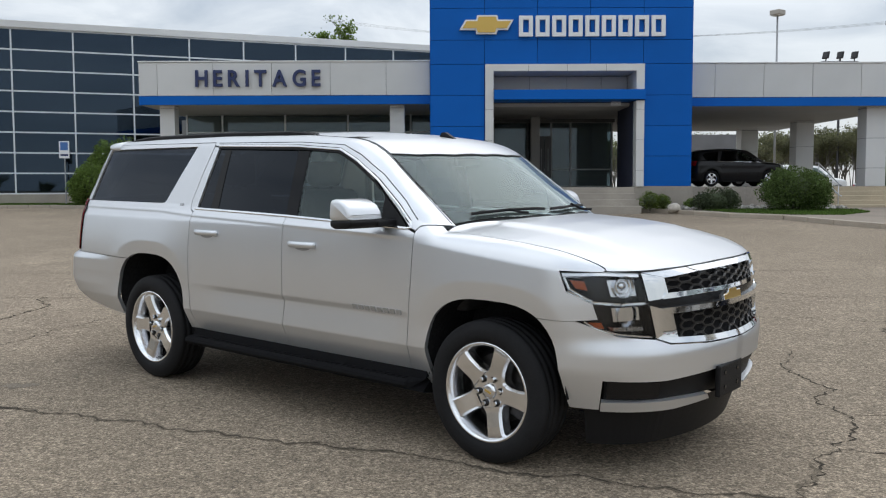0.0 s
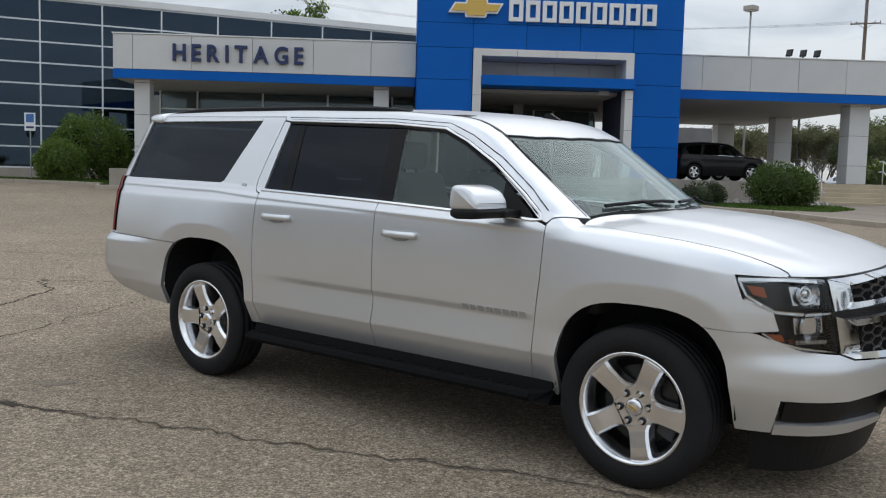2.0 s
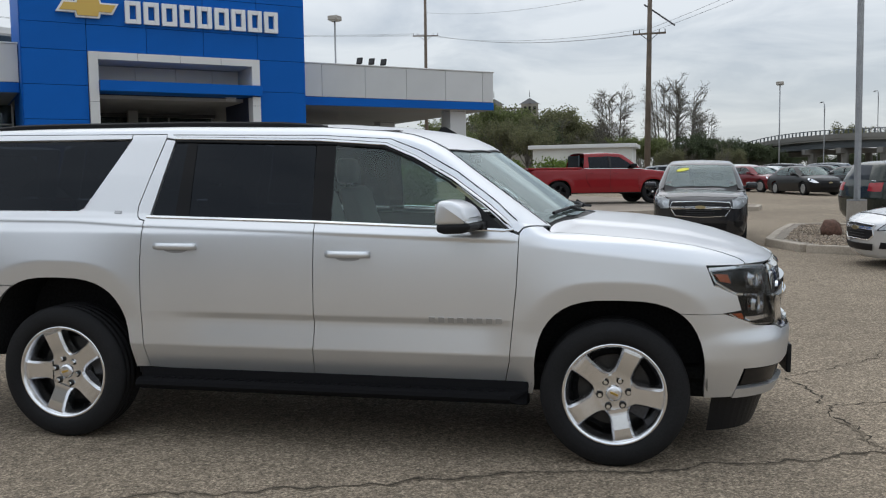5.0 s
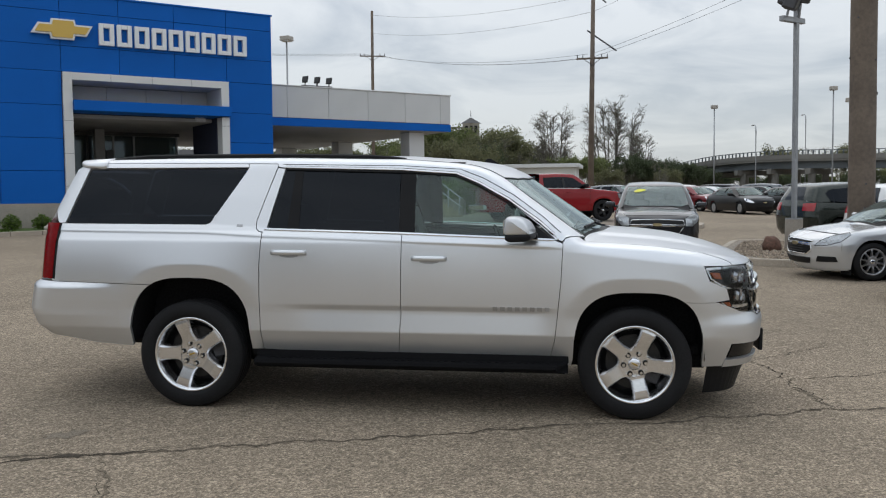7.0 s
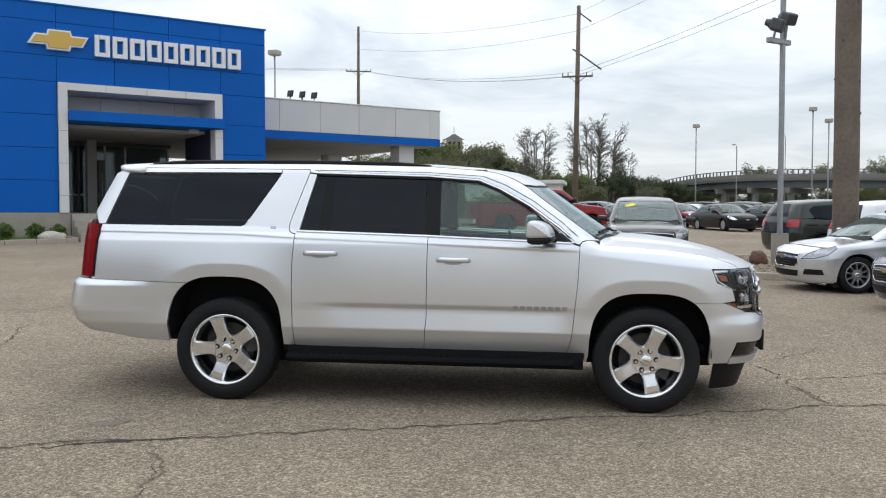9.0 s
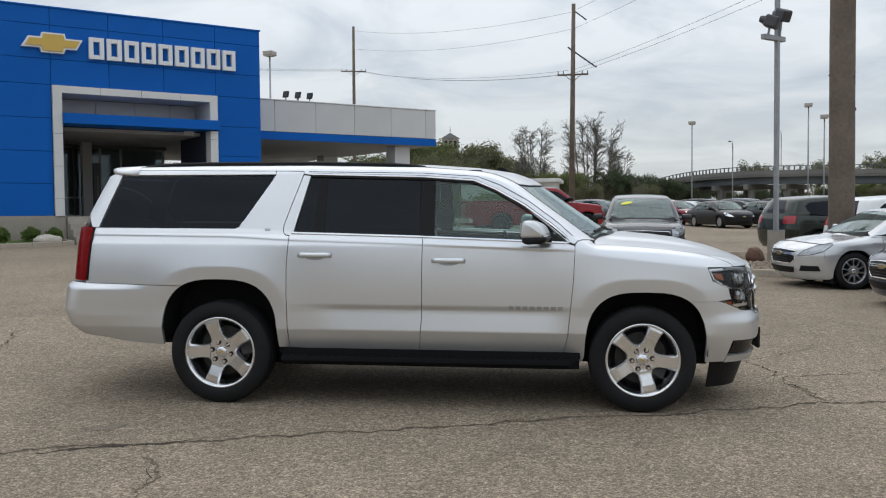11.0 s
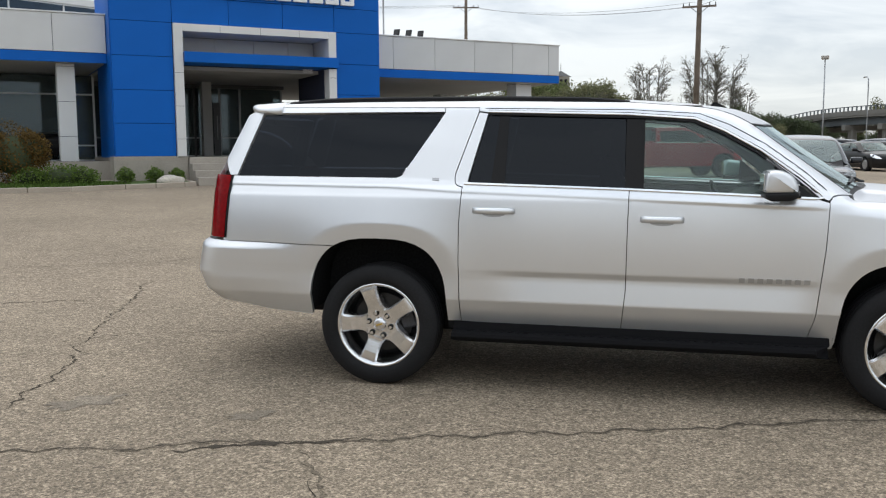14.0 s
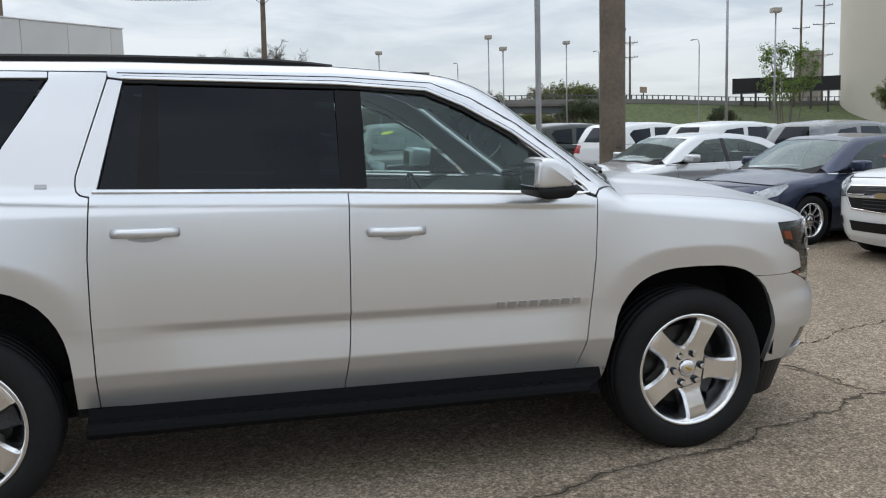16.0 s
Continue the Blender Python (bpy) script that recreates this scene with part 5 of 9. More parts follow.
def facing(parent, name, xs, zs, y, thick, mat, gap=0.014):
    """Cladding panels between joints, facing -y; equal panels share a mesh."""
    made = {}
    for x0, x1 in zip(xs, xs[1:]):
        for z0, z1 in zip(zs, zs[1:]):
            key = (round(x1 - x0, 3), round(z1 - z0, 3))
            if key not in made:
                made[key] = slab_mesh(name, key[0] - gap, thick, key[1] - gap, mat)
            piece(made[key], name, parent, (x0 + gap / 2, y, z0 + gap / 2))


building = thing("dealership_building", (0, 0, 0), "car dealership with a blue entrance tower and white canopies", "building")
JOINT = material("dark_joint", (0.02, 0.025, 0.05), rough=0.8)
BLUE_CORE = material("blue_joint", (0.003, 0.03, 0.15), rough=0.7)

# tower
b = bmesh.new()
box(b, (-0.50, 32.86, PORCH), (1.50, 36.2, 8.49))
box(b, (7.12, 32.86, PORCH), (8.91, 36.2, 8.49))
box(b, (1.50, 32.86, 5.90), (7.12, 36.2, 8.49))
tower = part("tower", b, BLUE_CORE, building, "blue composite panel tower")
cols = [-0.52, 1.43, 3.33, 5.24, 7.16, 8.93]
facing(tower, "panel", cols, [5.94, 6.80, 7.93, 8.52], 32.80, 0.06, BLUE_PANEL)
facing(tower, "panel", [-0.52, 1.43], [1.53, 2.62, 3.71, 4.82, 5.94], 32.80, 0.06, BLUE_PANEL)
facing(tower, "panel", [7.20, 8.93], [1.53, 2.62, 3.71, 4.82, 5.94], 32.80, 0.06, BLUE_PANEL)
b = bmesh.new()
box(b, (-0.56, 32.76, 8.50), (8.97, 36.2, 8.56), 0.01)
part("coping", b, BLUE_PANEL, tower)
for xa, xb in ((-0.545, -0.50), (8.91, 8.955)):
    part("tower_side", box(bmesh.new(), (xa, 32.86, PORCH), (xb, 36.2, 8.5)), BLUE_PANEL, tower)
# portal frame, with the blue beam across it
b = bmesh.new()
box(b, (1.45, 32.68, PORCH + 0.02), (1.75, 34.4, 5.93), 0.008)
part("portal_jamb", b, FRAME_WHITE, building, "white metal portal frame")
b = bmesh.new()
box(b, (6.90, 32.68, PORCH + 0.02), (7.19, 34.4, 4.62), 0.008)
box(b, (6.90, 32.68, 5.02), (7.19, 34.4, 5.93), 0.008)
part("portal_jamb", b, FRAME_WHITE, building, "white metal portal frame")
b = bmesh.new()
box(b, (1.75, 32.68, 5.68), (6.90, 34.4, 5.928), 0.008)
part("portal_head", b, FRAME_WHITE, building, "white metal portal frame")
for x in (3.0, 4.4, 5.8):
    b = bmesh.new()
    box(b, (x, 32.674, 5.675), (x + 0.008, 32.69, 5.93))
    part("frame_joint", b, JOINT, building)
for z in (2.1, 3.2, 4.3):
    for x in (1.447, 6.897):
        b = bmesh.new()
        box(b, (x, 32.674, z), (x + 0.30, 32.684, z + 0.008))
        part("frame_joint", b, JOINT, building)
b = bmesh.new()
box(b, (1.76, 32.50, 4.65), (7.21, 33.7, 5.00), 0.008)
part("portal_beam", b, BLUE_PANEL, building, "blue beam across the portal")
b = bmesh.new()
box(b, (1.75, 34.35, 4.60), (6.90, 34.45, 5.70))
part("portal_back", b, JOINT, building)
facing(building, "recess_panel", [1.76, 3.2, 4.6, 5.9, 6.89], [4.95, 5.67], 34.28, 0.06, WHITE_PANEL)
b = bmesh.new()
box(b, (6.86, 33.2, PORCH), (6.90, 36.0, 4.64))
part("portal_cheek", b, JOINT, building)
# vent grille under the beam
b = bmesh.new()
for i in range(5):
    box(b, (6.05, 33.1, 4.48 + i * 0.03), (6.42, 33.13, 4.495 + i * 0.03))
part("soffit_vent", b, FRAME_WHITE, building)


def canopy(x0, x1, y0, y1, z0, z1, band, joints, name):
    b = bmesh.new()
    box(b, (x0 + 0.05, y0 + 0.06, z0 + 0.03), (x1 - 0.05, y1, z1 - 0.03))
    core = part(name, b, JOINT, building, "white panelled canopy with a blue lower band")
    facing(core, "panel", joints, [z0 + band, z1], y0, 0.06, WHITE_PANEL)
    b = bmesh.new()
    box(b, (x0, y0 - 0.012, z0), (x1, y0 + 0.06, z0 + band - 0.012), 0.006)
    box(b, (x0, y0 + 0.06, z0), (x0 + 0.05, y1, z0 + band - 0.012))
    box(b, (x1 - 0.05, y0 + 0.06, z0), (x1, y1, z0 + band - 0.012))
    part("blue_band", b, BLUE_PANEL, core)
    b = bmesh.new()
    for xa in (x0, x1 - 0.05):
        y = y0 + 0.06
        while y < y1 - 0.2:
            yb = min(y + 1.85, y1)
            box(b, (xa, y + 0.007, z0 + band), (xa + 0.05, yb - 0.007, z1), 0.004)
            y = yb
    part("side_panels", b, WHITE_PANEL, core, kind="stuff")
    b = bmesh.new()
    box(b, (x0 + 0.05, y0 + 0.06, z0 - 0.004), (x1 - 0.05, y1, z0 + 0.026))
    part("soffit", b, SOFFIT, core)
    b = bmesh.new()
    box(b, (x0 - 0.03, y0 - 0.03, z1), (x1 + 0.03, y1, z1 + 0.05), 0.01)
    part("coping", b, FRAME_WHITE, core)
    return core


canopy(-11.35, -0.56, 33.6, 44.0, 4.60, 6.16, 0.33, [-11.35, -10.66, -8.59, -6.42, -4.25, -2.18, -0.56], "left_canopy")
canopy(8.97, 18.15, 34.4, 50.0, 4.55, 6.15, 0.33, [8.97, 10.23, 12.08, 13.93, 15.77, 17.60, 18.15], "right_canopy")
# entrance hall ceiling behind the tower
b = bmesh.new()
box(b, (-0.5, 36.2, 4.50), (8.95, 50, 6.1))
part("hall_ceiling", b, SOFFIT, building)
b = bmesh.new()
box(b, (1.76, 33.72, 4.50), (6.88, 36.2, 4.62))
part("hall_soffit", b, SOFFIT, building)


def column(x, y, s, z0, z1, rings):
    b = bmesh.new()
    box(b, (x - s / 2 + 0.01, y - s / 2 + 0.01, z0), (x + s / 2 - 0.01, y + s / 2 - 0.01, z1))
    core = part("column", b, JOINT, building, "white panel clad column")
    zs = [z0] + [z for z in rings if z0 < z < z1] + [z1]
    for a, c in zip(zs, zs[1:]):
        b = bmesh.new()
        box(b, (x - s / 2, y - s / 2, a + 0.006), (x + s / 2, y + s / 2, c - 0.006), 0.008)
        part("cladding", b, WHITE_PANEL, core)


STEP_STONE = material("tan_step_concrete", (0.47, 0.40, 0.29), rough=0.9, grain=0.12, grain_scale=30, stain=0.14, stain_scale=0.9, bump=0.2, bump_scale=60)
RAIL_STEEL = material("bright_galvanised_tube", (0.62, 0.63, 0.64), rough=0.4, metal=0.5, grain=0.08, grain_scale=40)
RINGS = [2.2, 3.35, 4.5]
column(-10.45, 34.3, 0.55, PORCH - 0.12, 4.6, RINGS)
column(-1.80, 34.3, 0.55, PORCH - 0.12, 4.6, RINGS)
column(COL_F[0], COL_F[1], 0.78, PORCH, 4.56, RINGS)
column(COL_2[0], COL_2[1], 0.82, PORCH, 4.56, RINGS)
column(COL_3[0], COL_3[1], 0.90, PORCH, 4.56, RINGS)

# slanting curtain wall of the two-storey wing
WA, WB = Vector((-20.07, 42.0)), Vector((-2.77, 49.0))
wdir = (WB - WA).normalized()
wturn = math.degrees(math.atan2(wdir.y, wdir.x))
BAY = (WB - WA).length / 7
wing = part("glazed_wing", box(bmesh.new(), (-4 * BAY, 0.5, 0.9), (10 * BAY, 12, 9.1)), INSIDE, building, "two-storey dark glass curtain wall with white mullions")
wing.matrix_local = Matrix.Translation((WA.x, WA.y, 0)) @ Matrix.Rotation(radians(wturn), 4, "Z")
WTOP, WROW = 8.92, 0.955
pane = mesh_of("pane", box(bmesh.new(), (0, 0, 0), (BAY - 0.07, 0.02, WROW - 0.07)), DARK_GLASS)
for i in range(-4, 10):
    for r in range(8):
        ob = piece(pane, "pane", wing, (i * BAY + 0.035, 0.06, WTOP - (r + 1) * WROW + 0.035))
        ob.visible_shadow = False
mull = mesh_of("mullion", box(bmesh.new(), (-0.035, 0, 0), (0.035, 0.12, 8 * WROW), 0.004), MULLION)
for i in range(-4, 11):
    piece(mull, "mullion", wing, (i * BAY, 0, WTOP - 8 * WROW))
trans = mesh_of("transom", box(bmesh.new(), (0, 0, -0.035), (14 * BAY, 0.11, 0.035), 0.004), MULLION)
for r in range(9):
    piece(trans, "transom", wing, (-4 * BAY, 0.006, WTOP - r * WROW))
b = bmesh.new()
box(b, (-4 * BAY, -0.10, WTOP + 0.03), (10 * BAY, 0.5, WTOP + 0.36), 0.02)
part("roof_edge", b, FRAME_WHITE, wing)
b = bmesh.new()
box(b, (-4 * BAY, -0.02, 0.5), (10 * BAY, 0.5, WTOP - 8 * WROW - 0.03), 0.02)
part("wall_foot", b, CONCRETE, wing)

# showroom front under the hall
SHOW_Y = 40.0
b = bmesh.new()
box(b, (-12.0, SHOW_Y + 1.2, PORCH - 0.9), (7.4, SHOW_Y + 1.4, 4.6))
part("showroom_back", b, INSIDE, building)
b = bmesh.new()
box(b, (-11.2, SHOW_Y - 0.06, 4.35), (7.5, SHOW_Y + 0.1, 4.62))
part("glazing_head", b, DARK_FRAME, building)
xs = [-0.4, 0.9, 2.15, 3.65, 4.7, 5.55, 7.38]
for x0, x1 in zip(xs, xs[1:]):
    for z0, z1 in ((PORCH + 0.05, 2.25), (2.31, 4.33)):
        b = bmesh.new()
        box(b, (x0 + 0.04, SHOW_Y, z0), (x1 - 0.04, SHOW_Y + 0.02, z1))
        part("showroom_pane", b, HALL_GLASS, building).visible_shadow = False
for x in xs:
    b = bmesh.new()
    box(b, (x - 0.04, SHOW_Y - 0.05, PORCH), (x + 0.04, SHOW_Y + 0.06, 4.36), 0.004)
    part("glazing_bar", b, GALV if x > 4 else DARK_FRAME, building)
b = bmesh.new()
box(b, (-0.4, SHOW_Y - 0.04, 2.25), (7.38, SHOW_Y + 0.05, 2.31))
box(b, (-0.4, SHOW_Y - 0.04, PORCH), (7.38, SHOW_Y + 0.05, PORCH + 0.06))
part("glazing_rail", b, GALV, building)
b = bmesh.new()
box(b, (3.68, 38.6, PORCH), (4.05, 39.0, 4.5), 0.01)
part("hall_pillar", b, SOFFIT, building)
# shop front below the left canopy
LEFT_Y = 38.2
left_xs = [-10.9 + 1.5 * i if i < 2 else -10.9 + 1.5 + 2.65 * (i - 1) for i in range(5)] + [-0.5]
left_zs = [PORCH - 0.1, 1.95, 3.85, 4.58]
for x0, x1 in zip(left_xs, left_xs[1:]):
    for z0, z1 in zip(left_zs, left_zs[1:]):
        b = bmesh.new()
        box(b, (x0 + 0.03, LEFT_Y, z0 + 0.03), (x1 - 0.03, LEFT_Y + 0.02, z1 - 0.03))
        part("showroom_pane", b, HALL_GLASS, building).visible_shadow = False
for x in left_xs:
    b = bmesh.new()
    box(b, (x - 0.035, LEFT_Y - 0.05, PORCH - 0.1), (x + 0.035, LEFT_Y + 0.06, 4.59), 0.004)
    part("glazing_bar", b, MULLION, building)
for z in left_zs[:3]:
    b = bmesh.new()
    box(b, (left_xs[0], LEFT_Y - 0.04, z - 0.03), (left_xs[-1], LEFT_Y + 0.05, z + 0.03), 0.004)
    part("glazing_rail", b, MULLION, building)
# entrance doors with pull bars
for x in (4.12, 4.42):
    b = bmesh.new()
    box(b, (x, SHOW_Y - 0.10, PORCH + 0.03), (x + 0.27, SHOW_Y - 0.06, 3.75), 0.004)
    part("entrance_door", b, DARK_FRAME, building)
    b = bmesh.new()
    cyl(b, (x + 0.13, SHOW_Y - 0.16, 2.2), (x + 0.13, SHOW_Y - 0.16, 3.2), 0.015, seg=6)
    part("pull_bar", b, GALV, building)

# raised porch with its concrete face
b = bmesh.new()
box(b, (-0.56, 33.05, 0.3), (8.97, 52, PORCH))
box(b, (8.97, 34.75, 0.3), (19.2, 52, PORCH - 0.002))
box(b, (-11.6, 33.9, 0.3), (-0.56, 44, PORCH - 0.12))
tagged(part("porch", b, CONCRETE), "raised concrete porch under the canopies", "porch", kind="structure")
b = bmesh.new()
box(b, (-0.60, 32.74, 0.3), (1.80, 33.6, PORCH + 0.03), 0.015)
part("plinth", b, CONCRETE, building, "concrete tower plinth")
b = bmesh.new()
box(b, (6.86, 32.74, 0.3), (8.99, 34.9, PORCH + 0.03), 0.015)
part("plinth", b, CONCRETE, building, "concrete tower plinth")


def steps(x0, x1, y_front, n, z0, z1, tread, label, mat):
    ob = new("steps")
    tagged(ob, label, "steps", kind="structure")
    for i in range(n):
        h = z0 + (z1 - z0) * (i + 1) / n
        b = bmesh.new()
        box(b, (x0, y_front + i * tread, z0 - 0.3), (x1, y_front + (i + 1) * tread + 0.02, h), 0.012)
        part("step", b, mat, ob)


steps(1.82, 6.84, 31.4, 4, 0.62, PORCH - 0.01, 0.42, "concrete steps up to the portal", CONCRETE)
steps(14.3, 17.75, 32.9, 5, 0.66, PORCH - 0.01, 0.37, "tan concrete steps up to the canopy", STEP_STONE)


def handrail(x, y0, y1, z0, z1):
    ob = thing("handrail", (x, y0, z0), "galvanised tube handrail beside concrete steps", "handrail", "step handrails")
    for h in (0.9, 0.5):
        b = tube(bmesh.new(), [(0, -0.25, h - 0.05), (0, 0, h), (0, y1 - y0, z1 - z0 + h), (0, y1 - y0 + 0.3, z1 - z0 + h)], 0.024, 8)
        part("rail", b, RAIL_STEEL, ob, smooth=True)
    for k in (0, 0.5, 1):
        b = cyl(bmesh.new(), (0, k * (y1 - y0), k * (z1 - z0) - 0.02), (0, k * (y1 - y0), k * (z1 - z0) + 0.9), 0.022, seg=8)
        part("post", b, RAIL_STEEL, ob, smooth=True)


handrail(14.4, 33.0, 34.8, 0.7, PORCH)
handrail(17.65, 33.0, 34.8, 0.7, PORCH)

# sign: the dealer's word in navy letters; the maker's name only as hollow white blocks beside a gold shape


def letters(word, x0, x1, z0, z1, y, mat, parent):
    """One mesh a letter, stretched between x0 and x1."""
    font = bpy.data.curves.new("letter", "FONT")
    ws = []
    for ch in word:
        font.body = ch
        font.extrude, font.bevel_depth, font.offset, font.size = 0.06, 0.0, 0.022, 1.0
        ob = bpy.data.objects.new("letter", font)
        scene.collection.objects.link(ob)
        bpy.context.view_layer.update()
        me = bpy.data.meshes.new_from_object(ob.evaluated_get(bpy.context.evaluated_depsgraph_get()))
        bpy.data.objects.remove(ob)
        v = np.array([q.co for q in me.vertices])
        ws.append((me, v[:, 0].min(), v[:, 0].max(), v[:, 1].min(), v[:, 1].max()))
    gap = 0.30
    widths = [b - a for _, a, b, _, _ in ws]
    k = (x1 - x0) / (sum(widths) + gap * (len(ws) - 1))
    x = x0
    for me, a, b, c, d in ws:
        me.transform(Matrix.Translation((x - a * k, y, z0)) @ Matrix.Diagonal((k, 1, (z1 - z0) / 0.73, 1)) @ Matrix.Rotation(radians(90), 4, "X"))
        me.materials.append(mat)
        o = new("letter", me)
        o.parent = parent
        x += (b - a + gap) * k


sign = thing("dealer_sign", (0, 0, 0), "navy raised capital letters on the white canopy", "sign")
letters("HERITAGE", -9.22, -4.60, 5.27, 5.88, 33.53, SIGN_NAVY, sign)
sign = thing("maker_sign", (0, 0, 0), "white block shapes and a gold emblem on the blue tower", "sign")
b = bmesh.new()
prism(b, [(0.52, 7.14), (0.92, 7.14), (1.10, 7.14), (1.13, 6.99), (1.85, 6.99), (1.90, 7.14), (2.26, 7.14), (2.46, 7.50), (1.92, 7.50), (1.88, 7.66), (1.16, 7.66), (1.12, 7.50), (0.74, 7.50)], 32.66, 32.80)
part("emblem_frame", b, SIGN_WHITE, sign)
b = bmesh.new()
prism(b, [(0.64, 7.20), (1.14, 7.20), (1.18, 7.05), (1.80, 7.05), (1.84, 7.20), (2.22, 7.20), (2.36, 7.44), (1.87, 7.44), (1.83, 7.60), (1.21, 7.60), (1.17, 7.44), (0.78, 7.44)], 32.62, 32.70)
part("emblem", b, GOLD, sign)
for i in range(9):
    w = 0.50
    x = 2.66 + i * 0.594
    b = bmesh.new()
    h = 0.74
    t = 0.145
    box(b, (x, 32.66, 6.90), (x + t, 32.80, 6.90 + h), 0.01)
    box(b, (x + w - t, 32.66, 6.90), (x + w, 32.80, 6.90 + h), 0.01)
    box(b, (x + t, 32.663, 6.90), (x + w - t, 32.80, 6.90 + t), 0.01)
    box(b, (x + t, 32.663, 6.90 + h - t), (x + w - t, 32.80, 6.90 + h), 0.01)
    part("sign_block", b, SIGN_WHITE, sign)

# ---- other vehicles ----
SEDAN = Shape(
    side=[(0.12, 0.83), (0.22, 0.875), (0.35, 0.895), (0.5, 0.922), (0.62, 0.930), (0.75, 0.915), (0.84, 0.918), (0.9, 0.90), (0.96, 0.875), (1.2, 0.76), (1.46, 0.62)],
    plan=[(-4, 0.90), (-3.4, 0.955), (-2.74, 0.99), (-1, 1.0), (0, 0.995), (0.5, 0.955), (1.0, 0.88)],
    base=[(1.05, 0.62), (0.92, 0.74), (0.7, 0.835), (0.3, 0.925), (-0.2, 0.985), (-0.6, 1.0), (-2.6, 1.03), (-3.2, 1.06), (-3.7, 1.05), (-3.95, 0.97)],
    roof=[(-0.6, 1.36), (-1.1, 1.44), (-1.7, 1.475), (-2.2, 1.46), (-2.7, 1.40), (-3.2, 1.27)],
    wind=[(0.1, 0.76), (-0.35, 1.0), (-1.15, 1.43), (-1.6, 1.68)], back=[(-2.1, 1.72), (-2.6, 1.42), (-3.25, 1.06), (-3.8, 0.76)],
    front=[(0.1, 0.78), (0.2, 0.90), (0.35, 0.97), (0.6, 0.975), (0.72, 0.94), (0.85, 0.84), (1.0, 0.6)],
    rear=[(0.15, -3.7), (0.3, -3.85), (0.6, -3.92), (0.9, -3.88), (1.06, -3.83), (1.1, -3.75), (1.4, -3.4)],
    arches=((0.0, 0.33, 0.35), (-2.74, 0.33, 0.35)), zc=0.62, bow=0.22, wrap=0.26, round_top=0.10, round_end=0.32, hood_crown=0.06, crown=0.05, flare=0.008)
SUV = Shape(
    side=[(0.15, 0.82), (0.3, 0.87), (0.5, 0.905), (0.62, 0.915), (0.8, 0.912), (0.95, 0.918), (1.02, 0.90), (1.10, 0.875), (1.4, 0.765), (1.7, 0.65)],
    plan=[(-4, 0.92), (-3.4, 0.965), (-2.86, 0.99), (-1, 1.0), (0, 0.995), (0.5, 0.965), (1.0, 0.9)],
    base=[(1.05, 0.72), (0.92, 0.88), (0.75, 0.98), (0.5, 1.05), (0.2, 1.095), (-0.3, 1.13), (-4, 1.15)],
    roof=[(-0.6, 1.55), (-1.1, 1.65), (-1.7, 1.70), (-2.4, 1.70), (-3.1, 1.66), (-3.6, 1.60)],
    wind=[(0.1, 0.86), (-0.35, 1.13), (-1.05, 1.58), (-1.6, 1.93)], back=None,
    front=[(0.15, 0.76), (0.3, 0.88), (0.5, 0.94), (0.8, 0.945), (0.95, 0.91), (1.1, 0.76), (1.3, 0.5)],
    rear=[(0.2, -3.62), (0.4, -3.78), (0.75, -3.83), (1.05, -3.77), (1.3, -3.66), (1.6, -3.48), (1.75, -3.35)],
    arches=((0.0, 0.36, 0.38), (-2.86, 0.36, 0.38)), zc=0.72, bow=0.2, wrap=0.26, round_top=0.10, round_end=0.28, hood_crown=0.05, crown=0.05, flare=0.012)
TRUCK = Shape(
    side=[(0.2, 0.90), (0.45, 0.965), (0.62, 0.985), (0.9, 0.99), (1.1, 0.985), (1.25, 0.965), (1.36, 0.94), (1.6, 0.85), (1.9, 0.74)],
    plan=[(-5, 0.98), (-3.6, 1.0), (-1, 1.0), (0, 1.0), (0.5, 0.985), (1.0, 0.95)],
    base=[(1.05, 1.05), (0.9, 1.15), (0.5, 1.22), (0.0, 1.27), (-0.4, 1.30), (-2.7, 1.33), (-5, 1.33)],
    roof=[(-0.7, 1.80), (-1.2, 1.88), (-1.8, 1.90), (-2.5, 1.88), (-2.9, 1.86)],
    wind=[(0.1, 1.0), (-0.45, 1.32), (-1.1, 1.78), (-1.6, 2.13)], back=[(-2.4, 2.6), (-2.62, 1.86), (-2.74, 1.33), (-2.8, 1.0)],
    front=[(0.2, 0.8), (0.4, 0.95), (0.6, 1.0), (1.0, 0.98), (1.2, 0.92), (1.4, 0.8)],
    rear=[(0.3, -4.75), (0.5, -4.82), (0.7, -4.82), (0.75, -4.78), (1.35, -4.78), (1.5, -4.78)],
    arches=((0.0, 0.42, 0.44), (-3.65, 0.42, 0.44)), zc=0.8, bow=0.16, wrap=0.2, round_top=0.07, round_end=0.16, hood_crown=0.04, crown=0.05, flare=0.02)

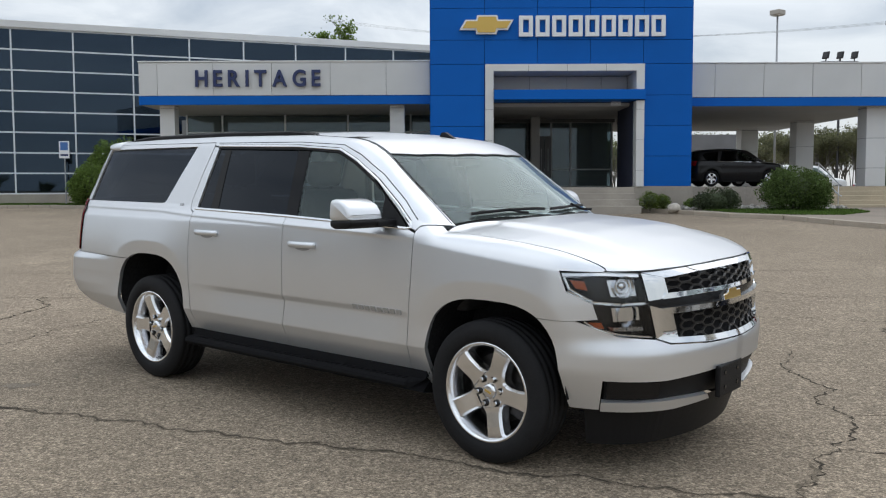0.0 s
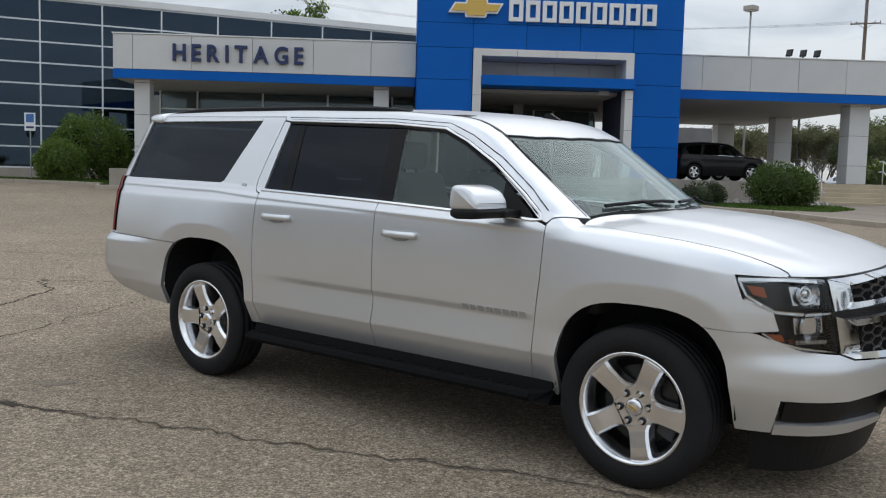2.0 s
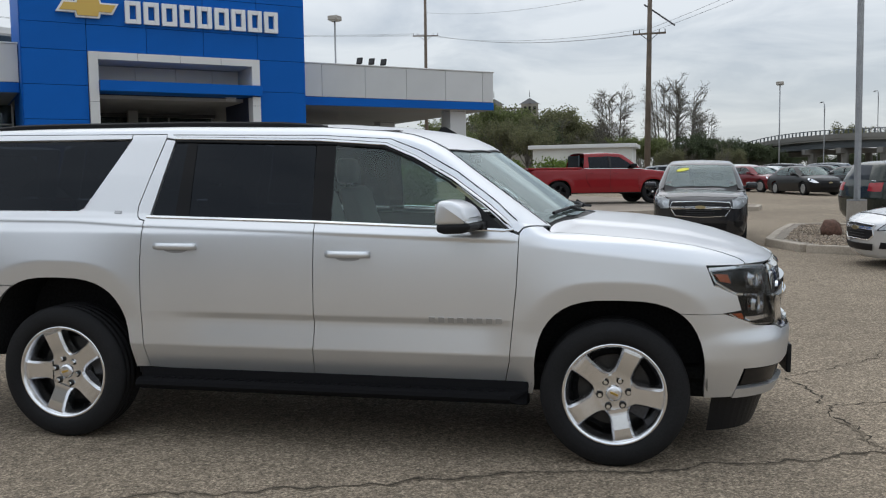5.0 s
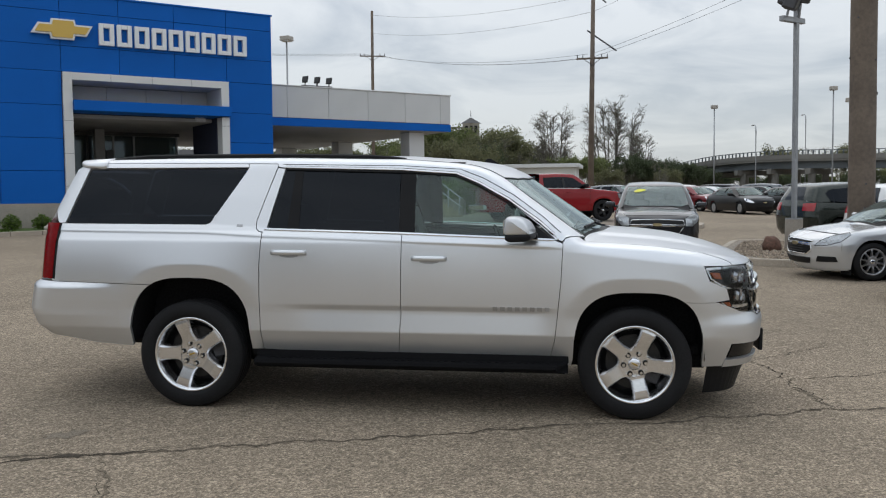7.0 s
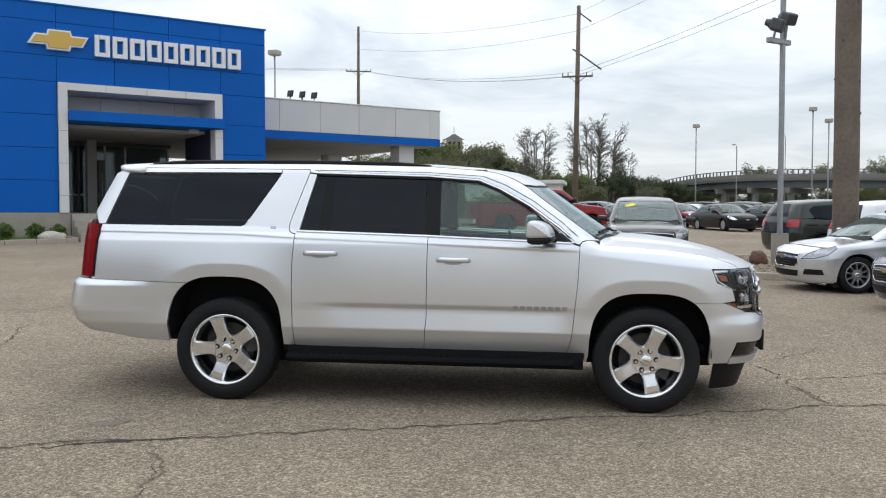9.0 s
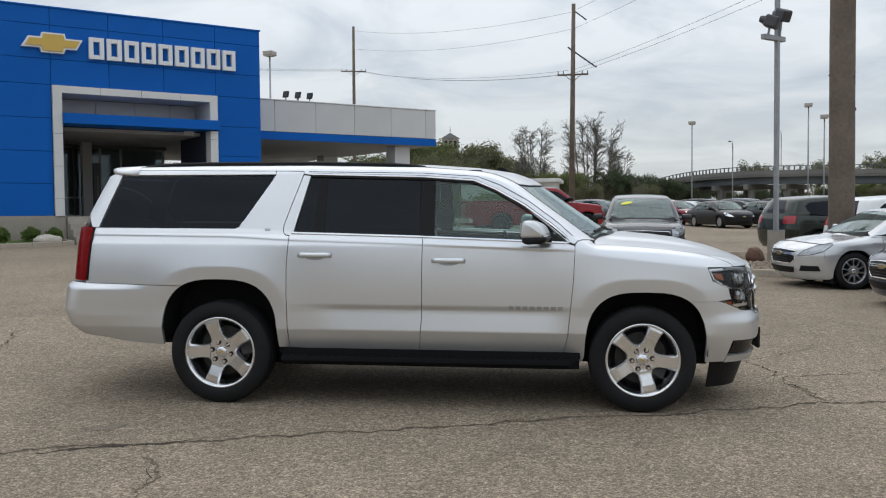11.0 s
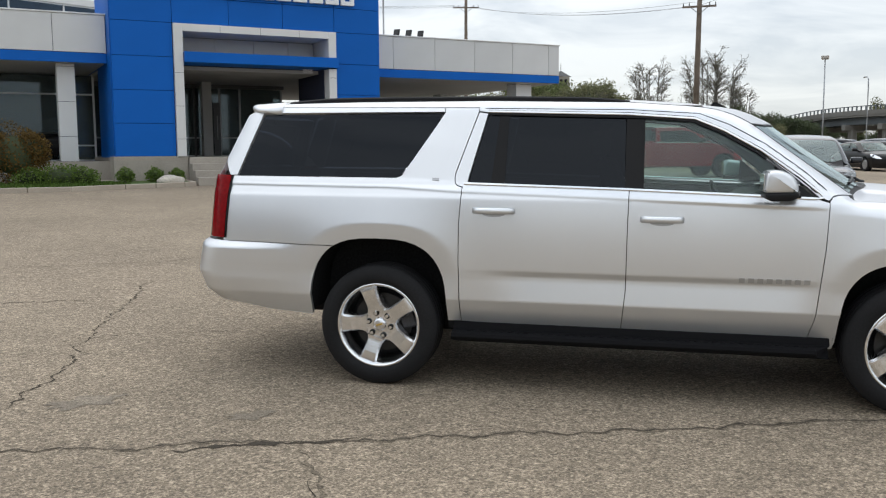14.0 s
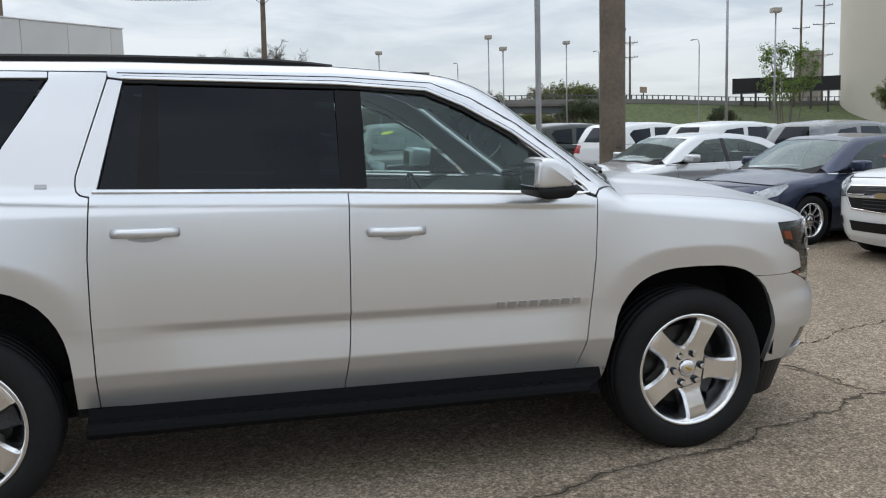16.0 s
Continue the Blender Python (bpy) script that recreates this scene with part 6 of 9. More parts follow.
SPECS = {
    "sedan": dict(shape=SEDAN, wb=2.74, r=0.335, rim=0.225, track=0.78, arch=(0.37, 0.40, 0.32), sill=0.20, belt=[(-0.30, 0.955), (-1.5, 0.975), (-2.6, 1.0), (-3.2, 1.03)], hoody=0.70, cowl=-0.18, nose_z=0.83, deck=(-3.27, -3.84),
                  windows=[[(-0.62, 1.0), (-0.95, 1.20), (-1.25, 1.345), (-1.60, 1.375), (-1.60, 0.985)], [(-1.68, 0.985), (-1.68, 1.375), (-2.1, 1.36), (-2.55, 1.25), (-2.72, 1.15), (-2.62, 1.01)]],
                  glass=[(-0.40, -0.70), (-0.95, -0.58), (-0.86, 0.0)], roof=(-0.98, -2.42, 0.575), backlight=[(-2.48, 0.56), (-3.20, 0.66)], mirror=(-0.72, 1.02),
                  head=[(-31, 0.60), (-38, 0.70), (-50, 0.79), (-64, 0.835), (-65, 0.80), (-56, 0.68), (-44, 0.615)], grille=[[(-28, 0.675), (0, 0.695), (0, 0.65), (-26, 0.63)], [(-26, 0.60), (0, 0.62), (0, 0.44), (-21, 0.44), (-27, 0.52)]], lower=[(-27, 0.385), (0, 0.38), (0, 0.27), (-25, 0.28)], fog=[(-35, 0.42), (-52, 0.42), (-54, 0.33), (-33, 0.32)],
                  tail=[(212, 0.74), (213, 0.93), (232, 0.92), (228, 0.77)], doors=(-0.50, -1.64, -2.62), handle=0.86),
    "suv": dict(shape=SUV, wb=2.86, r=0.36, rim=0.235, track=0.78, arch=(0.40, 0.43, 0.34), sill=0.25, belt=[(-0.30, 1.085), (-1.5, 1.11), (-2.6, 1.13), (-3.62, 1.16)], hoody=0.72, cowl=-0.23, nose_z=0.985, deck=None,
                windows=[[(-0.62, 1.12), (-0.95, 1.35), (-1.25, 1.52), (-1.55, 1.565), (-1.55, 1.125)], [(-1.63, 1.125), (-1.63, 1.565), (-2.3, 1.56), (-2.45, 1.14)], [(-2.58, 1.15), (-2.48, 1.545), (-3.10, 1.50), (-3.28, 1.40), (-3.15, 1.19)]],
                glass=[(-0.40, -0.72), (-0.98, -0.62), (-0.87, 0.0)], roof=(-1.0, -3.42, 0.60), backlight=None, mirror=(-0.72, 1.14),
                head=[(-35, 0.76), (-37, 0.93), (-50, 0.985), (-61, 0.985), (-57, 0.86), (-45, 0.75)], grille=[[(-33, 0.88), (0, 0.90), (0, 0.80), (-34, 0.78)], [(-33, 0.75), (0, 0.77), (0, 0.60), (-28, 0.62)]], lower=[(-30, 0.48), (0, 0.48), (0, 0.36), (-30, 0.36)], fog=[(-38, 0.52), (-50, 0.52), (-50, 0.42), (-40, 0.42)],
                tail=[(207, 0.92), (208, 1.12), (228, 1.14), (226, 0.92)], doors=(-0.50, -1.59, -2.5), handle=0.98),
    "truck": dict(shape=TRUCK, wb=3.65, r=0.42, rim=0.27, track=0.86, arch=(0.47, 0.49, 0.42), sill=0.42, belt=[(-0.30, 1.285), (-1.5, 1.30), (-2.76, 1.31), (-4.77, 1.33)], hoody=0.80, cowl=-0.35, nose_z=1.10, deck=(-2.80, -4.76),
                  windows=[[(-0.72, 1.32), (-1.0, 1.54), (-1.25, 1.70), (-1.62, 1.735), (-1.62, 1.32)], [(-1.72, 1.32), (-1.72, 1.735), (-2.48, 1.71), (-2.50, 1.33)]],
                  glass=[(-0.47, -0.80), (-1.02, -0.70), (-0.88, 0.0)], roof=(-1.02, -2.60, 0.68), backlight=None, mirror=(-0.80, 1.36),
                  head=[(-38, 0.86), (-38, 1.07), (-58, 1.07), (-54, 0.88)], grille=[[(-36, 1.06), (0, 1.07), (0, 0.84), (-36, 0.84)]], lower=[(-40, 0.62), (0, 0.62), (0, 0.50), (-40, 0.50)], fog=[(-42, 0.60), (-50, 0.60), (-50, 0.54), (-42, 0.54)],
                  tail=[(210, 0.92), (211, 1.28), (219, 1.28), (218, 0.92)], doors=(-0.55, -1.67, -2.62), handle=1.14),
}


def build_car(name, kind, body, at, turn, label, rims=None, group="", full=True, sticker=False, lean=False, dark_glass=False):
    sp = SPECS[kind]
    S = sp["shape"]
    full = full and not lean
    car = thing(name, (at[0], at[1], at[2] if len(at) > 2 else ground_z(*at)), label, "truck" if kind == "truck" else "car", group, turn=turn, slope=len(at) < 3)
    wb, zn = sp["wb"], sp["nose_z"]
    ax, az, at_ = sp["arch"]
    fa = super_arch(0.0, sp["sill"], ax, az + sp["r"] - sp["sill"] - 0.02, 0.8, n=14)
    ra = super_arch(-wb, sp["sill"], ax, az + sp["r"] - sp["sill"] - 0.02, 0.8, n=14)
    sill, hy = sp["sill"], sp["hoody"]
    tail_x = S.rear[1][1] + 0.12
    grid = dict(du=0.08, dv=0.03, lip=0.0) if full else dict(du=0.3, dv=0.10, lip=0.0)
    b = None
    for sg in (-1, 1):
        runs = [("side", [(tail_x + 0.05, sill), (-wb - ax, sill)] + ra[::-1] + [(-wb + ax, sill), (-ax, sill)] + fa[::-1] + [(ax + 0.02, sill)]),
                ("turn", [(-54, sill), (-54, zn - 0.02)]),
                ("top", [(0.45, -hy), (0.2, -hy), (sp["cowl"], -hy)])]
        if sp["deck"]:
            runs.append(("side", sp["belt"][:3] if kind == "sedan" else sp["belt"][:3]))
            runs.append(("top", [(sp["deck"][0], -hy), (sp["deck"][1] + 0.12, -hy)]))
        else:
            runs.append(("side", sp["belt"]))
        runs.append(("side", [(tail_x + 0.1, (S.rear[2][0] + 0.25)), (tail_x + 0.02, 0.6)]))
        b = S.panel(runs, "mixed", sg, into=b, **grid)
    # hood
    t = [(-55, zn - 0.015), (-30, zn), (0, zn + 0.01)]
    c0, c1 = (0.14, 0.04) if kind == "truck" else (0.15, 0.07)
    out = [("top", [(sp["cowl"] + c0, 0.0), (sp["cowl"] + c1, -hy * 0.7), (sp["cowl"], -hy), (0.2, -hy), (0.45, -hy)]), ("turn", t + [(-a, z) for a, z in t[::-1][1:]]),
           ("top", [(0.45, hy), (0.2, hy), (sp["cowl"], hy), (sp["cowl"] + c1, hy * 0.7)])]
    hood = S.panel(out, "mixed", -1, **{**grid, "dv": 0.08, "lip": 0.012})
    # nose
    nose = S.panel([(-57, sill - 0.02), (-57, zn - 0.03)] + [(-30, zn - 0.012), (0, zn), (30, zn - 0.012)] + [(57, zn - 0.03), (57, sill - 0.02), (30, sill - 0.04), (0, sill - 0.05), (-30, sill - 0.04)], "turn", -1, **grid)
    for sg in (-1, 1):
        S.panel([(-64, sill - 0.02), (-63, sill + 0.14), (-38, sill + 0.14), (-38, sill - 0.045)], "turn", sg, off=-0.005, into=nose, **grid)
    # roof and pillars
    x0, x1, ry = sp["roof"]
    gl = sp["glass"]
    edge = [gl[1], ((gl[1][0] + gl[2][0]) / 2 + 0.015, gl[1][1] * 0.6), gl[2]]
    edge = edge + [(x, -y) for x, y in edge[::-1][1:]]
    S.panel([(x - 0.012, y) for x, y in edge] + [(x1, ry), (x1 - 0.04, 0.0), (x1, -ry)], "top", -1, into=b, **grid)
    for sg in (-1, 1):
        # pillars and roof edge in one piece, round the side windows
        belt = sp["belt"]
        inner = [belt[0], sp["windows"][0][0]] + sp["windows"][0][1:-1]
        if kind == "sedan":
            inner += sp["windows"][1][1:] + [(-2.75, 1.015), (-3.16, 1.035)]
            (a0, w0), (a1, w1) = sp["backlight"]
            outer = [("top", [(a1, -w1), ((a0 + a1) / 2, -(w0 + w1) / 2), (a0, -w0), (x1, -ry)])]
        elif kind == "suv":
            inner += sp["windows"][1][1:-1] + sp["windows"][2][1:] + [(-3.2, 1.165), (-3.50, 1.175)]
            outer = [("side", [(-3.47, 1.30), (-3.38, 1.52)]), ("top", [(x1 + 0.03, -ry)])]
            S.panel([sp["windows"][1][2], sp["windows"][1][3], sp["windows"][2][0], sp["windows"][2][1]], "side", sg, off=0.001, into=b, **grid)
        else:
            inner += sp["windows"][1][1:] + [(-2.62, 1.325), (-2.70, 1.33)]
            outer = [("side", [(-2.66, 1.55)]), ("top", [(x1, -ry)])]
        outer[-1][1].extend([(gl[1][0] - 0.55, -ry), (gl[1][0] - 0.05, gl[1][1] + 0.005), gl[1], ((gl[0][0] + gl[1][0]) / 2, (gl[0][1] + gl[1][1]) / 2), gl[0], (gl[0][0] + 0.08, gl[0][1] - 0.01)])
        S.panel([("side", inner)] + outer, "mixed", sg, into=b, **grid)
    if sp["deck"]:
        d0, d1 = sp["deck"]
        if kind == "sedan":
            S.panel([(d0 + 0.06, 0), (d0, -hy * 0.8), (d0, -hy), (d1 + 0.12, -hy), (d1 + 0.02, -hy * 0.7), (d1, 0), (d1 + 0.02, hy * 0.7), (d1 + 0.12, hy), (d0, hy), (d0, hy * 0.8)], "top", -1, into=b, **grid)
    # tail
    piv = -wb
    zt = {"sedan": 1.06, "suv": 1.20, "truck": 1.31}[kind]
    S.panel([(180, zt), (205, zt), (222, zt - 0.04), (232, zt - 0.1), (232, sill), (205, sill - 0.02), (180, sill - 0.02), (155, sill - 0.02), (128, sill), (128, zt - 0.1), (138, zt - 0.04), (155, zt)], "turn", -1, pivot=piv, into=b, **grid)
    if kind == "suv":
        ob = part("rear_screen", S.panel([(154, 1.20), (206, 1.20), (203, 1.56), (157, 1.56)], "turn", -1, pivot=piv, off=0.002, **grid), PRIVACY, car, smooth=True)
        S.panel([(140, 1.56), (220, 1.56), (214, 1.63), (146, 1.63)], "turn", -1, pivot=piv, off=0.001, into=b, **grid)
        for sg in (-1, 1):
            S.panel([(203, 1.56), (206, 1.20), (237, 1.16), (240, 1.53), (222, 1.57)], "turn", sg, pivot=piv, off=0.001, into=b, **grid)
    body_ob = part("body", b, body, car, smooth=True)
    part("hood", hood, body, car, smooth=True)
    part("front_fascia", nose, body, car, smooth=True)
    # windscreen and other glass
    low = [gl[0], (sp["cowl"] + c1 - 0.06, -hy * 0.7), (sp["cowl"] + c0 - 0.06, 0.0)]
    low = low + [(x, -y) for x, y in low[::-1][1:]]
    rear_of_hood = [(sp["cowl"] - 0.004, -hy), (sp["cowl"] + c1 - 0.004, -hy * 0.7), (sp["cowl"] + c0 - 0.004, 0.0), (sp["cowl"] + c1 - 0.004, hy * 0.7), (sp["cowl"] - 0.004, hy)]
    part("cowl", S.panel(low + rear_of_hood[::-1], "top", -1, off=-0.008, **grid), BLACK_PLASTIC, car)
    part("windscreen", S.panel(edge + low[::-1], "top", -1, off=-0.004, **grid), SCREEN_GLASS if full else CABIN_GLASS, car, smooth=True).visible_shadow = False
    if sp["backlight"]:
        (a0, w0), (a1, w1) = sp["backlight"]
        part("rear_screen", S.panel([(a0 + 0.05, 0), (a0, -w0), (a1, -w1), (a1 - 0.04, 0), (a1, w1), (a0, w0)], "top", -1, off=-0.004, **grid), CABIN_GLASS, car, smooth=True).visible_shadow = False
    if kind == "truck":
        part("rear_screen", box(bmesh.new(), (-2.73, -0.62, 1.36), (-2.71, 0.62, 1.78)), PRIVACY, car)
        q = bmesh.new()
        box(q, (-4.72, -0.78, 1.22), (-2.78, 0.78, 1.255))
        part("bed_floor", q, BLACK_PLASTIC, car)
        q = bmesh.new()
        for sg in (-1, 1):
            box(q, (-4.76, sg * 0.80, 1.27), (-2.76, sg * 0.94, 1.345), 0.015)
        box(q, (-4.80, -0.94, 1.27), (-4.72, 0.94, 1.345), 0.015)
        part("bed_rail", q, body, car)
        q = bmesh.new()
        box(q, (-4.95, -0.9, 0.50), (-4.80, 0.9, 0.68), 0.03)
        part("rear_bumper", q, CHROME, car)
    for sg in (-1, 1):
        for w in sp["windows"]:
            tint = CABIN_GLASS if (w is sp["windows"][0] or kind == "sedan") and not dark_glass else PRIVACY
            part("side_window", S.panel(w, "side", sg, off=0.001, **grid), tint, car, smooth=True).visible_shadow = False
        p0 = sp["windows"][0][-2][0] - 0.04
        zt_ = sp["windows"][0][-2][1]
        if not lean:
            part("pillar", S.strip([(p0, sp["windows"][0][-1][1] - 0.01), (p0, zt_)], "side", sg, wide=0.09, off=0.002), GLOSS_BLACK, car)
        if full:
            q = S.strip([(w0[0], w0[1] - 0.012) for w0 in sp["belt"][:3]], "side", sg, wide=0.018, off=0.003)
            part("belt_trim", q, CHROME, car)
            zb = sp["belt"][1][1] - 0.02
            for x in sp["doors"]:
                q = S.strip([(x, zb), (x - 0.02, 0.7), (x + 0.04, sill + 0.03)] if x != sp["doors"][-1] else [(x, zb), (x + 0.02, 0.85), (x + 0.18, 0.62)], "side", sg, wide=0.008, off=0.0, thick=0.001)
                part("door_gap", q, GLOSS_BLACK, car)
            for x in (sp["doors"][1] + 0.10, sp["doors"][2] + 0.10):
                p = S.from_side([(x + 0.2 * i / 5, sp["handle"]) for i in range(6)], sg)
                q = tube(bmesh.new(), [(v[0], v[1] + sg * (0.004 + 0.022 * math.sin(math.pi * i / 5) ** 0.5), v[2]) for i, v in enumerate(p)], 0.013, 8)
                part("door_handle", q, body, car, smooth=True)
        mx, mz = sp["mirror"]
        q = bmesh.new()
        yy = 0.93 if kind != "truck" else 1.0
        box(q, (mx - 0.09, sg * (yy - 0.02), mz - 0.03), (mx + 0.09, sg * (yy + 0.20), mz + 0.10), 0.03)
        box(q, (mx - 0.03, sg * (yy - 0.14), mz - 0.03), (mx + 0.03, sg * yy, mz + 0.02), 0.008)
        part("door_mirror", q, body if kind != "truck" else BLACK_PLASTIC, car, smooth=True)
        # lamps
        lamp = part("headlamp", S.panel(sp["head"], "turn", sg, off=0.002, **grid), LAMP_GREY if full else REFLECTOR, car, smooth=True)
        if full:
            part("lamp_bezel", S.strip(sp["head"] + sp["head"][:1], "turn", sg, wide=0.010, off=0.005), GLOSS_BLACK, car)
            hz = sum(z for _, z in sp["head"]) / len(sp["head"])
            for a, dz in ((-41, -0.02), (-48, 0.012)):
                q = S.skin("turn", [(a, hz + dz)], sg)[0]
                n = Vector(S.normal(np.array([q]))[0])
                m = Matrix.Translation(Vector(q) + n * 0.008) @ n.to_track_quat("Z", "Y").to_matrix().to_4x4()
                bb = lathe(bmesh.new(), [(0.012, -0.03), (0.03, -0.018), (0.044, 0.0), (0.047, -0.008)], 20, "Z")
                bmesh.ops.transform(bb, matrix=m, verts=bb.verts)
                part("projector", bb, CHROME, car, smooth=True)
            part("lens", S.panel(sp["head"], "turn", sg, off=0.014, **grid), CLEAR, car, smooth=True).visible_shadow = False
        if not lean:
            part("fog_recess", S.panel(sp["fog"], "turn", sg, off=0.009, **grid), BLACK_PLASTIC, car, smooth=True)
        part("tail_lamp", S.panel(sp["tail"], "turn", sg, pivot=piv, off=0.004, **grid), RED_LENS, car, smooth=True)
        if lean:
            for x in (0.0, -wb):
                w_ = 0.11
                part("wheel", lathe(bmesh.new(), [(0.01, -w_ * 0.8), (sp["rim"], -w_ * 0.8), (sp["rim"] + 0.01, -w_), (sp["r"] - 0.02, -w_), (sp["r"], -w_ * 0.7), (sp["r"], w_), (0.01, w_)], 20, at=(x, sg * sp["track"], sp["r"])) if sg < 0 else lathe(bmesh.new(), [(0.01, w_ * 0.8), (sp["rim"], w_ * 0.8), (sp["rim"] + 0.01, w_), (sp["r"] - 0.02, w_), (sp["r"], w_ * 0.7), (sp["r"], -w_), (0.01, -w_)], 20, at=(x, sg * sp["track"], sp["r"])), RUBBER, car)
                part("wheel_cover", lathe(bmesh.new(), [(0.01, sg * (w_ * 0.8 + 0.012)), (sp["rim"] * 0.9, sg * (w_ * 0.8 + 0.012)), (sp["rim"], sg * (w_ * 0.8 + 0.003))], 20, at=(x, sg * sp["track"], sp["r"])), ALLOY, car)
            continue
        q = bmesh.new()
        box(q, (-wb + ax, sg * 0.80, sill - 0.03), (-ax, sg * (S.half(np.array(-1.0), np.array(sill)) - 0.012), sill + 0.01))
        part("sill", q, BLACK_PLASTIC, car)
        for x in (0.0, -wb):
            q = bmesh.new()
            pts = super_arch(x, sill - 0.1, ax * 1.02, az + sp["r"] - sill + 0.1, 0.8, n=12)
            o = [q.verts.new((u, sg * (sp["track"] + 0.085), v)) for u, v in pts]
            i_ = [q.verts.new((u, sg * 0.5, v)) for u, v in pts]
            for k in range(len(pts) - 1):
                q.faces.new((o[k], o[k + 1], i_[k + 1], i_[k]))
            q.faces.new(i_)
            part("wheel_well", q, WELL_BLACK, car)
            wheel(car, x, sg * sp["track"], sp["r"], sp["r"], 0.225, sp["rim"], 5 if kind != "sedan" else 10, sg, spoke_mat=rims or ALLOY, detail=False, spin=0.3 * x + sg)
    for g in sp["grille"]:
        full_g = g[:2] + [(-a, z) for a, z in g[:1]] + [(-a, z) for a, z in g[3:][::-1]] + g[2:]
        part("grille", S.panel(full_g, "turn", -1, off=0.007, **grid), BLACK_PLASTIC, car, smooth=True)
        if full:
            part("grille_trim", S.strip(full_g + full_g[:1], "turn", -1, wide=0.018, off=0.008), CHROME, car)
            zs = [z for _, z in full_g]
            q = None
            for k in range(1, 4):
                zz = min(zs) + (max(zs) - min(zs)) * k / 4
                q = S.strip([(-16, zz), (0, zz + 0.004), (16, zz)], "turn", -1, wide=0.008, off=0.009, into=q)
            part("grille_bar", q, DARK_METAL, car)
    g = sp["lower"]
    part("lower_intake", S.panel(g[:2] + [(-g[0][0], g[0][1]), (-g[3][0], g[3][1])] + g[2:], "turn", -1, off=0.008, **grid), BLACK_PLASTIC, car, smooth=True)
    gz_ = sum(z for _, z in sp["grille"][0]) / 4 - (0.05 if kind != "truck" else 0)
    fx = S.skin("turn", [(0, gz_)], -1)[0][0]
    q = bmesh.new()
    prism(q, [(-0.09, gz_ - 0.015), (-0.03, gz_ - 0.03), (0.04, gz_ - 0.03), (0.10, gz_ - 0.01), (0.09, gz_ + 0.02), (0.03, gz_ + 0.035), (-0.04, gz_ + 0.035), (-0.10, gz_ + 0.02)], fx, fx + 0.022, "X")
    part("emblem", q, PALE_GOLD, car)
    # floor, seats and dash
    q = bmesh.new()
    box(q, (tail_x + 0.3, -0.70, sill - 0.02), (0.36, 0.70, sill + 0.08))
    part("underbody", q, WELL_BLACK, car)
    bz = sp["belt"][0][1]
    if full:
        q = bmesh.new()
        prism(q, [(-0.2, bz - 0.3), (-0.25, bz - 0.04), (-0.7, bz - 0.0), (-0.8, bz - 0.3)], -0.68, 0.68)
        part("dashboard", q, CABIN_DARK, car)
        for y in (-0.36, 0.36):
            for x in (-1.35, -2.25):
                q = bmesh.new()
                prism(q, [(x - 0.05, bz - 0.45), (x + 0.12, bz - 0.45), (x - 0.10, bz + 0.16), (x - 0.22, bz + 0.16)], y - 0.24, y + 0.24)
                box(q, (x - 0.25, y - 0.12, bz + 0.17), (x - 0.15, y + 0.12, bz + 0.32), 0.03)
                part("seat", q, CABIN_DARK, car)
    q = bmesh.new()
    box(q, (tail_x + 0.5, -0.74, bz - 0.5), (-0.3, 0.74, bz - 0.42))
    part("cabin_floor", q, CABIN_DARK, car)
    if sticker:
        p = S.skin("top", [(-0.80, 0.40), (-0.70, 0.42), (-0.70, 0.22), (-0.80, 0.20)], -1)
        q = S.panel([(-0.72 + 0.055 * math.cos(i * 0.5236), -0.36 + 0.13 * math.sin(i * 0.5236)) for i in range(12)], "top", -1, off=0.004, lip=0, step=1)
        part("price_sticker", q, STICKER, car, "yellow oval window sticker")
    return car


STICKER = material("yellow_sticker", (0.75, 0.72, 0.08), rough=0.6)
WHITE_CAR = paint("white_paint", (0.72, 0.73, 0.73))
BLUE_CAR = paint("slate_blue_paint", (0.035, 0.045, 0.085), metal=0.5)
CHARCOAL = paint("charcoal_paint", (0.022, 0.023, 0.027), metal=0.3)
GREEN_CAR = paint("dark_green_paint", (0.022, 0.028, 0.022), metal=0.3)
BLACK_CAR = paint("black_paint", (0.006, 0.006, 0.007), coat=0.12, rough=0.3)
RED_CAR = paint("red_paint", (0.24, 0.006, 0.010), coat=0.3)
MAROON = paint("maroon_paint", (0.16, 0.012, 0.018), metal=0.3)
GREY_CAR = paint("grey_paint", (0.16, 0.17, 0.18), metal=0.6)
PALE_SILVER = paint("pale_silver_paint", (0.62, 0.63, 0.64), metal=0.55)

ROW = "row of cars facing the silver SUV"
HEAD_A = 150.0


def front_left(kind, wx, wy, turn):
    """The middle of the front axle from the ground point of the front left wheel."""
    tr = SPECS[kind]["track"] + 0.1
    a = radians(turn)
    return (wx + math.sin(a) * tr, wy - math.cos(a) * tr)


build_car("sedan", "sedan", PALE_SILVER, front_left("sedan", 10.15, 9.35, HEAD_A), HEAD_A, "pale silver midsize sedan with a black grille on the lot", group=ROW)
build_car("sedan", "sedan", BLUE_CAR, front_left("sedan", 8.5, 6.45, HEAD_A), HEAD_A, "slate blue midsize sedan with alloy wheels on the lot", rims=POLISHED, group=ROW)
build_car("crossover", "suv", WHITE_CAR, front_left("suv", 7.45, 4.15, HEAD_A), HEAD_A, "white crossover with a chrome-edged black grille", group=ROW)
build_car("crossover", "suv", CHARCOAL, (9.75 + 0.68, 13.95 + 0.68), -135, "charcoal crossover with a yellow sticker on its windscreen", sticker=True)
build_car("crossover", "suv", GREEN_CAR, (16.97 + 3.64, 15.95 - 1.20), -18, "dark green crossover seen beside a light pole", group="second row of parked cars")
